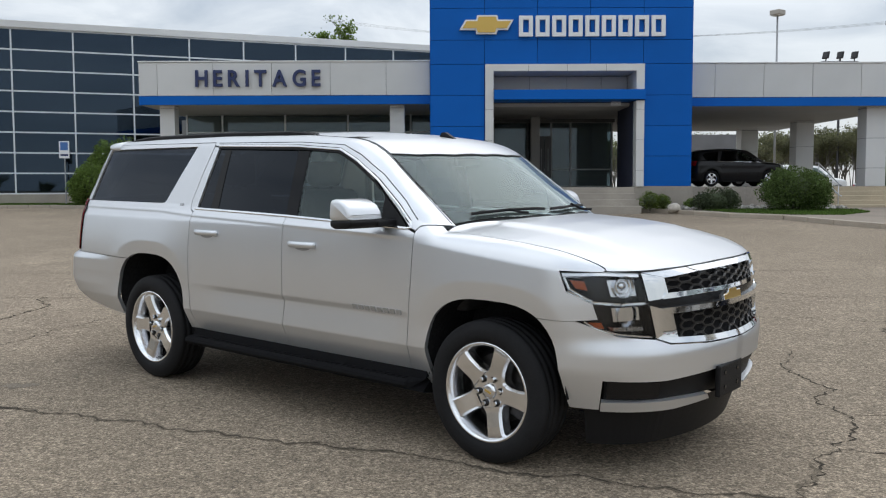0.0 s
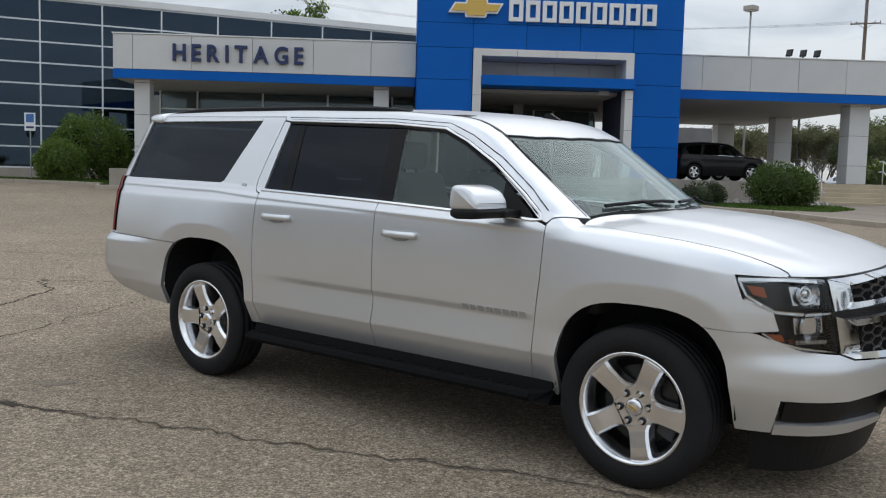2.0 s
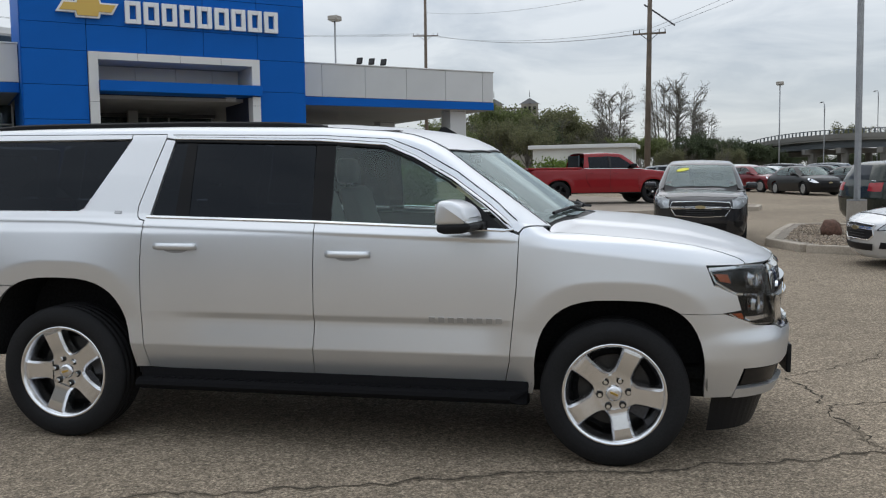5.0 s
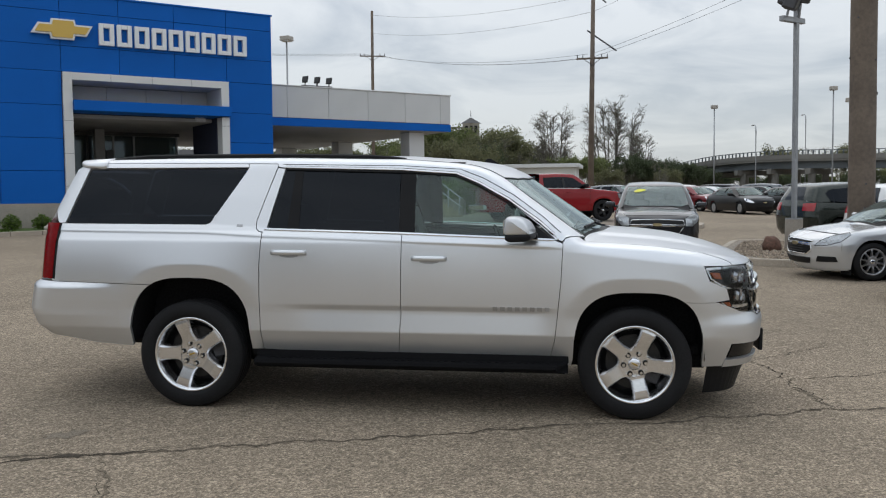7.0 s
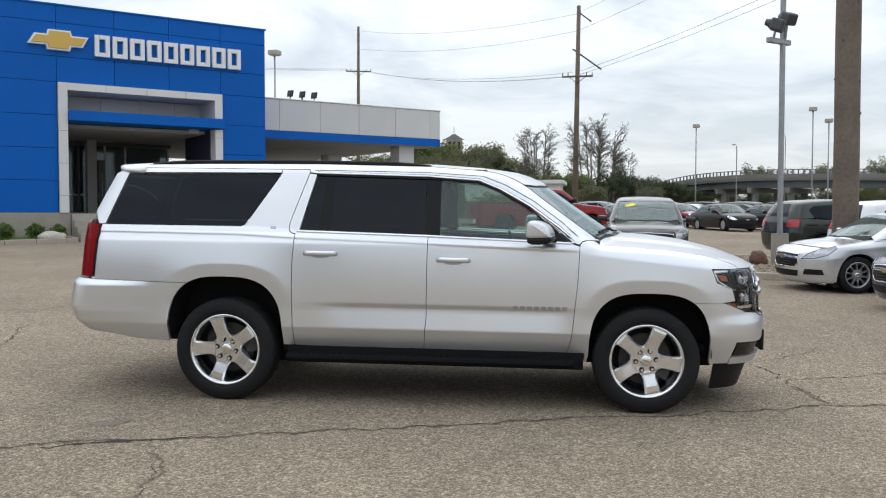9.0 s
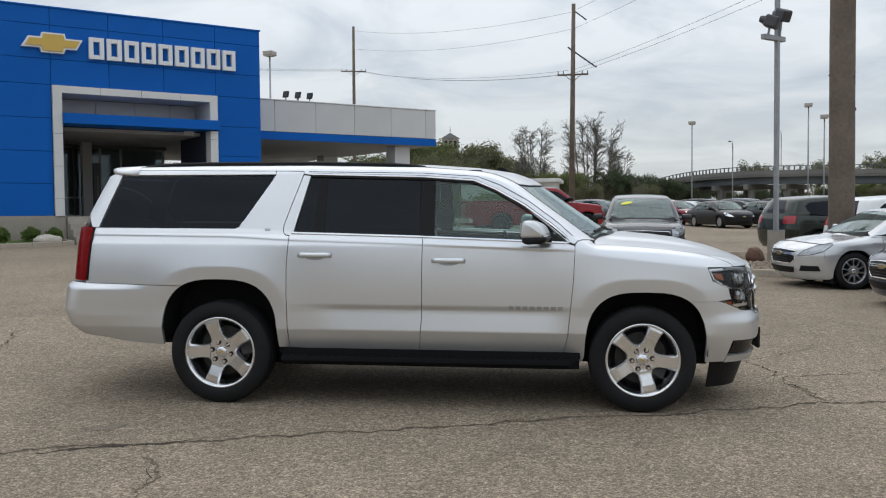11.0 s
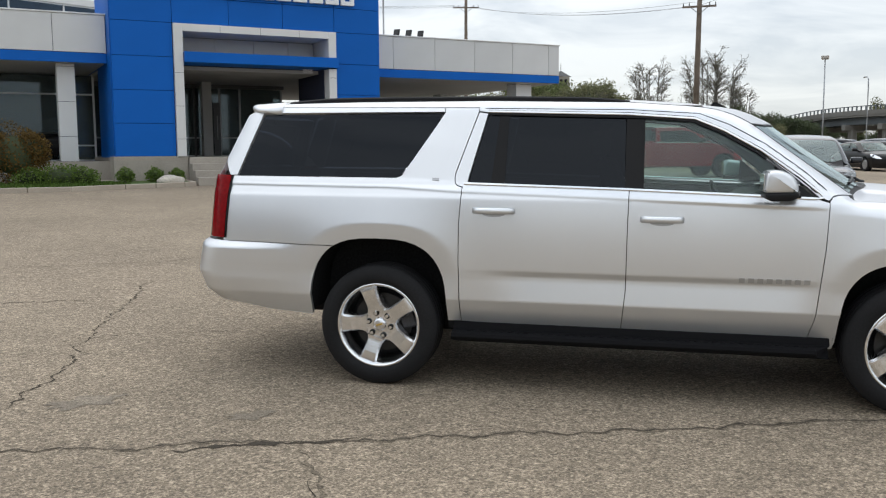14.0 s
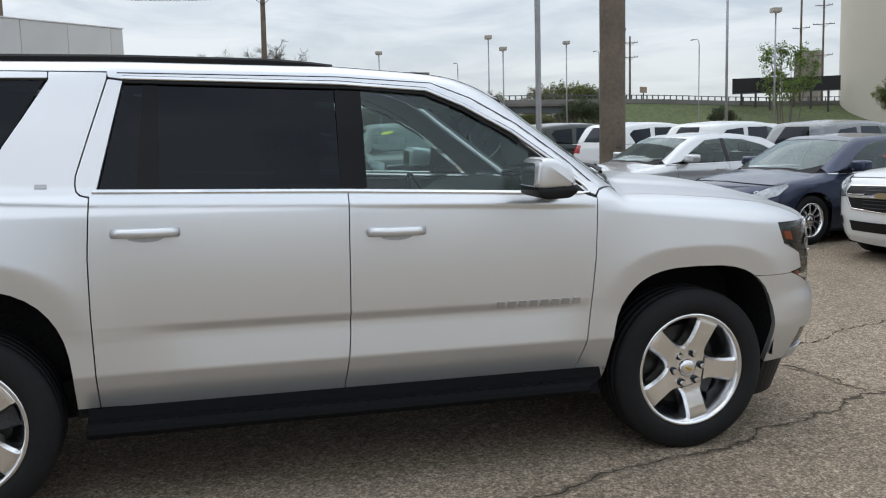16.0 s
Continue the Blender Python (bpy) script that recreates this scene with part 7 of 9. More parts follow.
build_car("pickup_truck", "truck", RED_CAR, (20.27, 27.35, ground_z(20.27, 27.35) + 0.13), -17, "red crew-cab pickup truck with black wheels", rims=GLOSS_BLACK, dark_glass=True)

# ---- kerbs and planting in front of the building ----
LAWN = material("lawn", (0.085, 0.135, 0.03), rough=1.0, grain=0.4, grain_scale=40, stain=0.3, stain_scale=1.2, bump=0.8, bump_scale=30)
GRAVEL = material("grey_gravel", (0.25, 0.215, 0.175), rough=0.95, grain=0.5, grain_scale=35, bump=1.0, bump_scale=40)
PAVING = material("pale_concrete_paving", (0.27, 0.225, 0.18), rough=0.95, grain=0.1, grain_scale=30, stain=0.15, stain_scale=0.7)


def raised(name, outline, top, label, lift=0.15, kerb=0.16, mat=None):
    """A raised bed: a kerb round an outline of (x, y), and its filling."""
    ob = new(name)
    tagged(ob, label, "kerb", kind="structure")
    n = len(outline)
    cx, cy = sum(p[0] for p in outline) / n, sum(p[1] for p in outline) / n
    fine = dense(outline, 0.9)
    for i in range(len(fine)):
        a, c = fine[i], fine[(i + 1) % len(fine)]
        d = math.dist(a, c)
        if d < 0.05:
            continue
        b = bmesh.new()
        g = 0.008
        box(b, (g, -kerb, -0.12), (d - g, 0, lift), 0.02)
        kb = part("kerbstone", b, CURB, ob)
        z = ground_z(*a)
        kb.matrix_local = Matrix.Translation((a[0], a[1], z)) @ Matrix.Rotation(math.atan2(c[1] - a[1], c[0] - a[0]), 4, "Z") @ Matrix.Rotation(-math.atan2(ground_z(*c) - z, d), 4, "Y")
    b = bmesh.new()
    vs = [b.verts.new((x, y, ground_z(x, y) + lift - 0.02)) for x, y in fine]
    b.faces.new(vs)
    bmesh.ops.triangulate(b, faces=b.faces[:])
    part("filling", b, top, ob)
    return ob


raised("bed_left", [(-30, 38.8), (-17, 38.6), (-12.5, 35.6), (-8, 31.8), (-4.5, 29.8), (-2.2, 29.7), (-0.6, 30.4), (1.3, 31.0), (1.75, 31.4), (1.75, 33.2), (-12, 34.0), (-12, 41), (-30, 44)][::-1], LAWN, "grass bed with a concrete kerb along the building")
raised("bed_right", [(6.9, 32.4), (7.9, 31.8), (8.35, 30.3), (9.1, 28.9), (10.4, 27.7), (10.9, 25.3), (11.4, 23.6), (13.6, 23.1), (17, 22.7), (21, 22.4), (22.3, 23.4), (22.3, 34.6), (19, 34.6), (6.9, 34.6)][::-1], PAVING, "pale raised paving with a concrete kerb")
isl = raised("island", [(10.9, 12.4), (11.4, 13.6), (13.2, 14.9), (15.2, 16.2), (16.2, 15.9), (16.0, 14.8), (14.4, 11.4), (13.3, 10.0), (12.0, 10.2)][::-1], GRAVEL, "gravel filled parking island with a kerb")

rnd = random.Random(5)


def patch(name, outline, mat, dz, label, category):
    b = bmesh.new()
    b.faces.new([b.verts.new((x, y, ground_z(x, y) + dz)) for x, y in outline])
    return tagged(part(name, b, mat), label, category, kind="structure")


patch("lawn", [(8.9, 31.2), (9.6, 29.4), (10.9, 28.2), (12.4, 28.0), (14.0, 29.6), (14.2, 31.2), (12.6, 31.6), (10.6, 31.7)], LAWN, 0.139, "narrow strip of mown grass", "grass")
patch("gravel_bed", [(7.0, 32.7), (8.1, 32.1), (8.6, 31.3), (11, 31.8), (14.1, 31.4), (14.1, 34.5), (9.0, 34.5), (9.0, 32.7)], GRAVEL, 0.143, "grey gravel planting bed", "gravel")


def grass(name, outline, n, seed, h=0.05):
    """Blades of mown grass over an outline."""
    rnd = random.Random(seed)
    xs, ys = [p[0] for p in outline], [p[1] for p in outline]
    vs, fs = [], []
    k = 0
    while k < n:
        x, y = rnd.uniform(min(xs), max(xs)), rnd.uniform(min(ys), max(ys))
        inside = False
        for (x1, y1), (x2, y2) in zip(outline, outline[1:] + outline[:1]):
            if (y1 > y) != (y2 > y) and x < (x2 - x1) * (y - y1) / (y2 - y1) + x1:
                inside = not inside
        if not inside:
            continue
        a, s = rnd.uniform(0, 6.28), rnd.uniform(0.6, 1.4)
        z = ground_z(x, y) + 0.135
        i = len(vs)
        vs += [(x - 0.03 * math.cos(a), y - 0.03 * math.sin(a), z), (x + 0.03 * math.cos(a), y + 0.03 * math.sin(a), z), (x + rnd.uniform(-0.03, 0.03), y + rnd.uniform(-0.03, 0.03), z + h * s)]
        fs.append((i, i + 1, i + 2))
        k += 1
    me = bpy.data.meshes.new(name)
    me.from_pydata(vs, [], fs)
    me.materials.append(BLADE)
    tagged(new(name, me), "short green mown grass blades", "grass", kind="stuff")


def pebbles(name, outline, n, size, seed, dz, mat, label):
    """Loose rounded stones strewn over an outline, as one heap of stuff."""
    rnd = random.Random(seed)
    xs, ys = [p[0] for p in outline], [p[1] for p in outline]
    shell = bmesh.new()
    bmesh.ops.create_icosphere(shell, subdivisions=1, radius=1)
    shell.verts.index_update()
    unit, tris = [v.co.copy() for v in shell.verts], [[v.index for v in f.verts] for f in shell.faces]
    shell.free()
    vs, fs = [], []
    while len(fs) < n * len(tris):
        x, y = rnd.uniform(min(xs), max(xs)), rnd.uniform(min(ys), max(ys))
        inside = False
        for (x1, y1), (x2, y2) in zip(outline, outline[1:] + outline[:1]):
            if (y1 > y) != (y2 > y) and x < (x2 - x1) * (y - y1) / (y2 - y1) + x1:
                inside = not inside
        if not inside:
            continue
        k = size * rnd.uniform(0.5, 1.3)
        turn = Euler((rnd.uniform(0, 6.28), rnd.uniform(0, 6.28), rnd.uniform(0, 6.28)))
        grow = Vector((1, rnd.uniform(0.6, 1), rnd.uniform(0.45, 0.8))) * k
        at = Vector((x, y, ground_z(x, y) + dz + k * 0.3))
        i = len(vs)
        for c in unit:
            q = Vector((c.x * grow.x, c.y * grow.y, c.z * grow.z)) * rnd.uniform(0.85, 1.1)
            q.rotate(turn)
            vs.append(at + q)
        fs += [[i + a for a in t] for t in tris]
    me = bpy.data.meshes.new(name)
    me.from_pydata(vs, [], fs)
    me.materials.append(mat)
    tagged(new(name, me), label, "gravel", kind="stuff")


def stone_material(name, color, vary):
    """Stones that differ one from the next."""
    m = material(name, color, rough=0.95, grain=0.15, grain_scale=30)
    nt = m.node_tree
    b = nt.nodes["Principled BSDF"]
    geo, r = nt.nodes.new("ShaderNodeNewGeometry"), nt.nodes.new("ShaderNodeMapRange")
    r.inputs["To Min"].default_value, r.inputs["To Max"].default_value = 1 - vary, 1 + vary
    nt.links.new(geo.outputs["Random Per Island"], r.inputs[0])
    nt.links.new(chain(nt, b.inputs["Base Color"].links[0].from_socket, r.outputs[0], None), b.inputs["Base Color"])
    return m


pebbles("bed_stones", [(7.0, 32.7), (8.1, 32.1), (8.6, 31.3), (11, 31.8), (14.1, 31.4), (14.1, 32.6), (9.0, 33.0)], 520, 0.10, 31, 0.14, stone_material("pale_bed_stone", (0.36, 0.34, 0.31), 0.45), "pale loose stones in the planting bed")
pebbles("island_gravel", [(11.1, 12.4), (11.6, 13.5), (13.3, 14.7), (15.2, 16.0), (16.0, 15.7), (15.8, 14.8), (14.3, 11.5), (13.2, 10.2), (12.1, 10.4)], 3600, 0.032, 32, 0.13, stone_material("brown_gravel_stone", (0.31, 0.25, 0.19), 0.45), "brown river gravel on the parking island")


def leaf_material(name, color, vary=0.35):
    m = bpy.data.materials.new(name)
    m.use_nodes = True
    nt = m.node_tree
    b = nt.nodes["Principled BSDF"]
    b.inputs["Roughness"].default_value = 0.6
    b.inputs["Specular IOR Level"].default_value = 0.25
    geo = nt.nodes.new("ShaderNodeNewGeometry")
    r = nt.nodes.new("ShaderNodeMapRange")
    r.inputs["To Min"].default_value, r.inputs["To Max"].default_value = 1 - vary, 1 + vary
    nt.links.new(geo.outputs["Random Per Island"], r.inputs[0])
    nt.links.new(chain(nt, None, r.outputs[0], color), b.inputs["Base Color"])
    thin, both = nt.nodes.new("ShaderNodeBsdfTranslucent"), nt.nodes.new("ShaderNodeMixShader")
    both.inputs[0].default_value = 0.5
    nt.links.new(b.inputs["Base Color"].links[0].from_socket, thin.inputs[0])
    nt.links.new(b.outputs[0], both.inputs[1])
    nt.links.new(thin.outputs[0], both.inputs[2])
    nt.links.new(both.outputs[0], nt.nodes["Material Output"].inputs[0])
    return m


BLADE = leaf_material("grass_blade", (0.09, 0.15, 0.03))
CLIPPED_LEAF = leaf_material("clipped_leaf", (0.105, 0.155, 0.046), 0.45)
BUSH_LEAF = leaf_material("bush_leaf", (0.14, 0.21, 0.048), 0.4)
LIGHT_LEAF = leaf_material("young_leaf", (0.12, 0.17, 0.035), 0.45)
OLIVE_LEAF = leaf_material("olive_leaf", (0.165, 0.168, 0.09), 0.4)
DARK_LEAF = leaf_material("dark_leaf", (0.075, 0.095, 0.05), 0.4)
BUD_LEAF = leaf_material("spring_bud", (0.15, 0.14, 0.095), 0.3)
SPRING_LEAF = leaf_material("spring_leaf", (0.15, 0.175, 0.07), 0.4)
RUST_LEAF = leaf_material("rust_leaf", (0.16, 0.10, 0.03), 0.5)
BARK = material("grey_bark", (0.13, 0.12, 0.105), rough=0.95, grain=0.3, grain_scale=10, bump=0.5, bump_scale=20)

grass("lawn_blades", [(8.9, 31.2), (9.6, 29.4), (10.9, 28.2), (12.4, 28.0), (14.0, 29.6), (14.2, 31.2), (12.6, 31.6), (10.6, 31.7)], 5000, 1)
grass("bed_blades", [(-20, 38.9), (-17, 38.8), (-12.5, 35.8), (-8, 32.0), (-4.5, 30.1), (-2.2, 30.0), (-0.4, 30.7), (-0.6, 31.6), (-6, 33.5), (-12, 34.0), (-12.5, 41), (-20, 41)], 14000, 2, 0.07)


def leaves(points, size, rnd, up=0.3):
    """Small folded leaf quads at points, as a mesh."""
    vs, fs = [], []
    for p in points:
        s = size * rnd.uniform(0.6, 1.3)
        d = Vector((rnd.gauss(0, 1), rnd.gauss(0, 1), rnd.gauss(0, 1) + up)).normalized()
        q = d.to_track_quat("Z", "Y") @ Euler((0, 0, rnd.uniform(0, 6.28))).to_quaternion()
        i = len(vs)
        for x, y, z in ((-0.5, 0, 0.12), (0, -0.35, 0), (0.5, 0, 0.12), (0, 0.35, 0.0)):
            vs.append(Vector(p) + q @ Vector((x * s, y * s, z * s)))
        fs += [(i, i + 1, i + 2), (i, i + 2, i + 3)]
    me = bpy.data.meshes.new("foliage")
    me.from_pydata(vs, [], fs)
    return me


def lumpy(rnd, n, lumps):
    """Points in a shell of several overlapping lumps: (centre, radii)."""
    out = []
    while len(out) < n:
        (cx, cy, cz), (rx, ry, rz) = rnd.choice(lumps)
        d = Vector((rnd.gauss(0, 1), rnd.gauss(0, 1), rnd.gauss(0, 1))).normalized()
        r = rnd.uniform(0.62, 1.04) * (1 + 0.10 * math.sin(5 * d.x + 3 * d.z) + 0.06 * math.sin(9 * d.y))
        p = (cx + d.x * rx * r, cy + d.y * ry * r, cz + d.z * rz * r)
        if p[2] > 0.02:
            out.append(p)
    return out


def bush(at, lumps, n, size, mat, label, seed, group=""):
    rnd = random.Random(seed)
    ob = thing("bush", (at[0], at[1], at[2]), label, "bush", group)
    me = leaves(lumpy(rnd, n, lumps), size, rnd)
    me.materials.append(mat)
    f = part("foliage", me, None, ob)
    b = bmesh.new()
    for (c, r) in lumps:
        for _ in range(5):
            q = Vector((c[0] + rnd.uniform(-0.5, 0.5) * r[0], c[1] + rnd.uniform(-0.5, 0.5) * r[1], c[2] + rnd.uniform(-0.1, 0.6) * r[2]))
            tube(b, [(c[0] * 0.3, c[1] * 0.3, -0.05), (q.x * 0.6, q.y * 0.6, q.z * 0.5), q], 0.018, 4, 0.006)
    part("stems", b, BARK, ob)
    # solid dark cores stand in for the shade deep among the leaves
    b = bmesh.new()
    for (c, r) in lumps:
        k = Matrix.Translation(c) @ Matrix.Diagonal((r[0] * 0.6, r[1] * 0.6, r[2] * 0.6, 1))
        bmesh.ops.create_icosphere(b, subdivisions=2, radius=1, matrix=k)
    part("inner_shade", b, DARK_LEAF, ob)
    return ob


G31 = ground_z(0, 31) + 0.13
bush((12.08, 31.0, G31), [((0, 0, 0.68), (1.2, 1.05, 0.80)), ((-0.43, 0.1, 0.75), (0.7, 0.78, 0.66)), ((0.48, -0.1, 0.68), (0.70, 0.78, 0.66))], 15000, 0.075, CLIPPED_LEAF, "round clipped green bush beside the steps", 1)
bush((9.5, 31.5, G31), [((0, 0, 0.3), (0.75, 0.6, 0.5)), ((0.4, 0, 0.35), (0.45, 0.5, 0.42)), ((-0.45, 0, 0.25), (0.4, 0.5, 0.4))], 3000, 0.075, DARK_LEAF, "low dark spreading bush on gravel", 2)
for x, y, r, s in ((7.25, 31.9, 0.40, 3), (7.75, 32.1, 0.33, 4), (8.72, 31.9, 0.24, 5), (-0.36, 31.9, 0.30, 6), (0.55, 31.9, 0.30, 7), (1.25, 31.9, 0.27, 8)):
    bush((x, y, ground_z(x, y) + 0.12), [((0, 0, r * 0.8), (r, r, r * 0.85))], 900, 0.06, LIGHT_LEAF if s < 5 else BUSH_LEAF, "small rounded green shrub by the tower", s, "tower shrubs")
bush((-3.55, 32.2, ground_z(0, 32) + 0.12), [((0, 0, 0.9), (1.1, 0.9, 1.0)), ((0.5, 0, 1.05), (0.6, 0.6, 0.6)), ((-0.6, 0, 1.0), (0.7, 0.7, 0.7))], 5000, 0.09, RUST_LEAF, "rust and green spring bush in the bed", 10)
bush((-2.3, 31.6, ground_z(0, 31) + 0.12), [((0, 0, 0.25), (1.0, 0.5, 0.42)), ((0.6, 0, 0.22), (0.6, 0.45, 0.36)), ((-0.8, 0, 0.2), (0.6, 0.45, 0.36))], 3000, 0.07, BUSH_LEAF, "low spreading green bush in the bed", 11)
bush((-14.55, 38.6, ground_z(0, 36) + 0.12), [((-0.35, -0.2, 0.8), (1.05, 1.0, 0.95)), ((-0.9, 0, 0.8), (0.6, 0.8, 0.8))], 9000, 0.10, BUSH_LEAF, "rounded green bush below the glass wall", 12)
bush((-13.9, 40.0, ground_z(0, 36) + 0.12), [((0, 0, 1.5), (1.4, 1.1, 1.4)), ((0.5, 0, 1.2), (0.9, 0.9, 1.1)), ((-1.0, 0, 1.55), (1.0, 1.0, 1.25))], 14000, 0.11, BUSH_LEAF, "tall green bush below the glass wall", 13)


def boulder(at, r, mat, label, seed):
    b = bmesh.new()
    bmesh.ops.create_icosphere(b, subdivisions=3, radius=1)
    noise.seed_set(seed)
    for v in b.verts:
        k = 1 + 0.22 * noise.noise(v.co * 1.6 + Vector((seed, 0, 0))) + 0.07 * noise.noise(v.co * 5)
        v.co = Vector((v.co.x * r[0], v.co.y * r[1], v.co.z * r[2])) * k
    ob = part("boulder", b, mat, smooth=True)
    ob.location = (at[0], at[1], at[2])
    tagged(ob, label, "boulder")


boulder((7.95, 31.3, ground_z(0, 31.3) + 0.22), (0.24, 0.2, 0.16), PALE_STONE, "pale landscaping boulder beside shrubs", 3)
boulder((0.9, 31.2, ground_z(0, 31.2) + 0.20), (0.42, 0.22, 0.17), PALE_STONE, "long pale boulder by the kerb", 4)
boulder((13.05, 13.55, ground_z(0, 13.6) + 0.25), (0.21, 0.2, 0.22), STONE, "red-brown boulder on the gravel island", 5)

# parking sign with a blue symbol, drawn plain
ob = thing("parking_sign", (-16.25, 38.5, ground_z(0, 36) + 0.12), "white and blue parking sign on a galvanised post", "sign")
part("post", cyl(bmesh.new(), (0, 0, -0.05), (0, 0, 2.75), 0.03, seg=8), GALV, ob)
part("plate", box(bmesh.new(), (-0.22, -0.045, 2.02), (0.22, -0.03, 2.75), 0.005), SIGN_WHITE, ob)
part("symbol", box(bmesh.new(), (-0.16, -0.05, 2.36), (0.16, -0.046, 2.70), 0.001), material("sign_blue", (0.05, 0.15, 0.4), rough=0.4), ob)
part("bar", box(bmesh.new(), (-0.16, -0.05, 2.12), (0.16, -0.046, 2.20), 0.001), SIGN_NAVY, ob)

# ---- poles, lamps and wires ----
LAMP_HEAD = material("lamp_housing", (0.40, 0.37, 0.33), rough=0.5)
LAMP_LENS = material("lamp_glass", (0.6, 0.6, 0.58), rough=0.3)


def light_pole(x, y, top, label, turn=0.0, group="lot lamps", r=0.07, z0=None):
    z = ground_z(x, y) if z0 is None else z0
    ob = thing("street_lamp", (x, y, z), label, "street lamp", group, turn=turn)
    h = top - z
    part("pole", cyl(bmesh.new(), (0, 0, -0.1), (0, 0, h - 0.25), r * 1.3, r, 8), GALV, ob, smooth=True)
    part("head", box(bmesh.new(), (-0.42, -0.42, h - 0.25), (0.42, 0.42, h + 0.12), 0.05), LAMP_HEAD, ob)
    part("lens", box(bmesh.new(), (-0.34, -0.34, h - 0.30), (0.34, 0.34, h - 0.245), 0.01), LAMP_LENS, ob)
    return ob


for x, y, top in ((84.8, 75.4, 12.5), (84.3, 58.9, 13.0), (83.7, 56.6, 11.5), (25.3, 69.1, 14.7), (78, 25.4, 12.0), (96.8, 55.4, 13.0)):
    light_pole(x, y, top, "tall grey lot lamp with a boxy head", turn=35)
light_pole(51.6, 21.25, 13.5, "tall slim grey lamp pole beyond parked cars", turn=35)
for x, y, top in ((130, 94, 15.0), (150, 76, 17.0), (135, 52, 16.0), (104, 84, 11.6)):
    z = 3.0
    ob = thing("road_lamp", (x, y, z), "curved-arm road lamp by the overpass", "street lamp", "road lamps", turn=50)
    part("pole", tube(bmesh.new(), [(0, 0, -3), (0, 0, top - z - 1.0), (0.15, 0, top - z - 0.4), (0.6, 0, top - z - 0.05), (1.8, 0, top - z)], 0.10, 6, 0.06), GALV, ob)
    part("head", box(bmesh.new(), (1.7, -0.15, top - z - 0.08), (2.4, 0.15, top - z + 0.08), 0.03), GALV, ob)

# square steel pole with two floodlights on a concrete foot
fz = ground_z(13.7, 13.43) + 0.12
ob = thing("floodlight_pole", (13.7, 13.43, fz), "grey steel pole with two floodlights on a concrete foot", "light pole")
part("foot", cyl(bmesh.new(), (0, 0, -0.2), (0, 0, 0.72), 0.20, 0.195, 20), CONCRETE, ob)
part("base_plate", box(bmesh.new(), (-0.14, -0.14, 0.72), (0.14, 0.14, 0.75)), GALV, ob)
part("pole", box(bmesh.new(), (-0.05, -0.05, 0.75), (0.05, 0.05, 6.6), 0.012), GALV, ob)
part("crossbar", box(bmesh.new(), (-0.55, -0.06, 5.20), (0.25, 0.06, 5.32), 0.01), GALV, ob)
for dx, dz, ry in ((-0.42, 5.60, 25), (0.02, 5.80, -10)):
    b = bmesh.new()
    box(b, (-0.14, -0.20, -0.14), (0.14, 0.11, 0.14), 0.04)
    cyl(b, (0, 0.11, 0), (0, 0.24, 0), 0.11, 0.07, 14)
    bmesh.ops.transform(b, matrix=Matrix.Translation((dx, -0.1, dz)) @ Matrix.Rotation(radians(ry), 4, "Z") @ Matrix.Rotation(radians(22), 4, "X"), verts=b.verts)
    hd = part("floodlight", b, DARK_METAL, ob, "dark grey floodlight head")
    part("bracket", cyl(bmesh.new(), (dx, -0.05, 5.30), (dx, -0.1, dz - 0.1), 0.03, seg=6), GALV, ob)

# near wooden pole beside the island
ob = thing("utility_pole", (12.94, 11.31, ground_z(12.94, 11.31)), "thick weathered wooden utility pole beside parked cars", "utility pole")
b = bmesh.new()
lathe(b, [(0.27, -0.2), (0.262, 1.2), (0.256, 3), (0.25, 5), (0.235, 9), (0.22, 12)], 20, "Z")
for v in b.verts:
    k = 1 + 0.03 * math.sin(7 * math.atan2(v.co.y, v.co.x) + v.co.z) + 0.02 * math.sin(3 * v.co.z)
    v.co.x *= k
    v.co.y *= k
part("pole", b, POLE_WOOD, ob, smooth=True)
b = bmesh.new()
rnd = random.Random(3)
for i in range(16):
    a, z = rnd.uniform(0, 6.28), rnd.uniform(0.8, 6.5)
    cyl(b, (0.24 * math.cos(a), 0.24 * math.sin(a), z), (0.275 * math.cos(a), 0.275 * math.sin(a), z + 0.005), 0.018, seg=6)
part("bolts", b, DARK_METAL, ob)


def utility_pole(x, y, top, arms, lean, label, turn):
    z = ground_z(x, y)
    ob = thing("utility_pole", (x, y, z), label, "utility pole", "power line poles", turn=turn)
    h = top - z
    part("pole", tube(bmesh.new(), [(0, 0, -0.2), (lean * 0.5, 0, h * 0.5), (lean, 0, h)], 0.26, 8, 0.16), POLE_WOOD, ob, smooth=True)
    for az, half in arms:
        k = lean * (az - z) / h
        part("crossarm", box(bmesh.new(), (k - half, -0.20, az - z - 0.07), (k + half, -0.08, az - z + 0.07)), POLE_WOOD, ob)
        b = bmesh.new()
        for i in (-0.95, -0.6, 0.6, 0.95):
            cyl(b, (k + i * half, -0.14, az - z + 0.07), (k + i * half, -0.14, az - z + 0.32), 0.05, 0.035, 6)
        for s in (-1, 1):
            tube(b, [(k, -0.2, az - z - 0.6), (k + s * half * 0.5, -0.2, az - z - 0.07)], 0.025, 4)
        part("insulators", b, DARK_METAL, ob)
    return ob


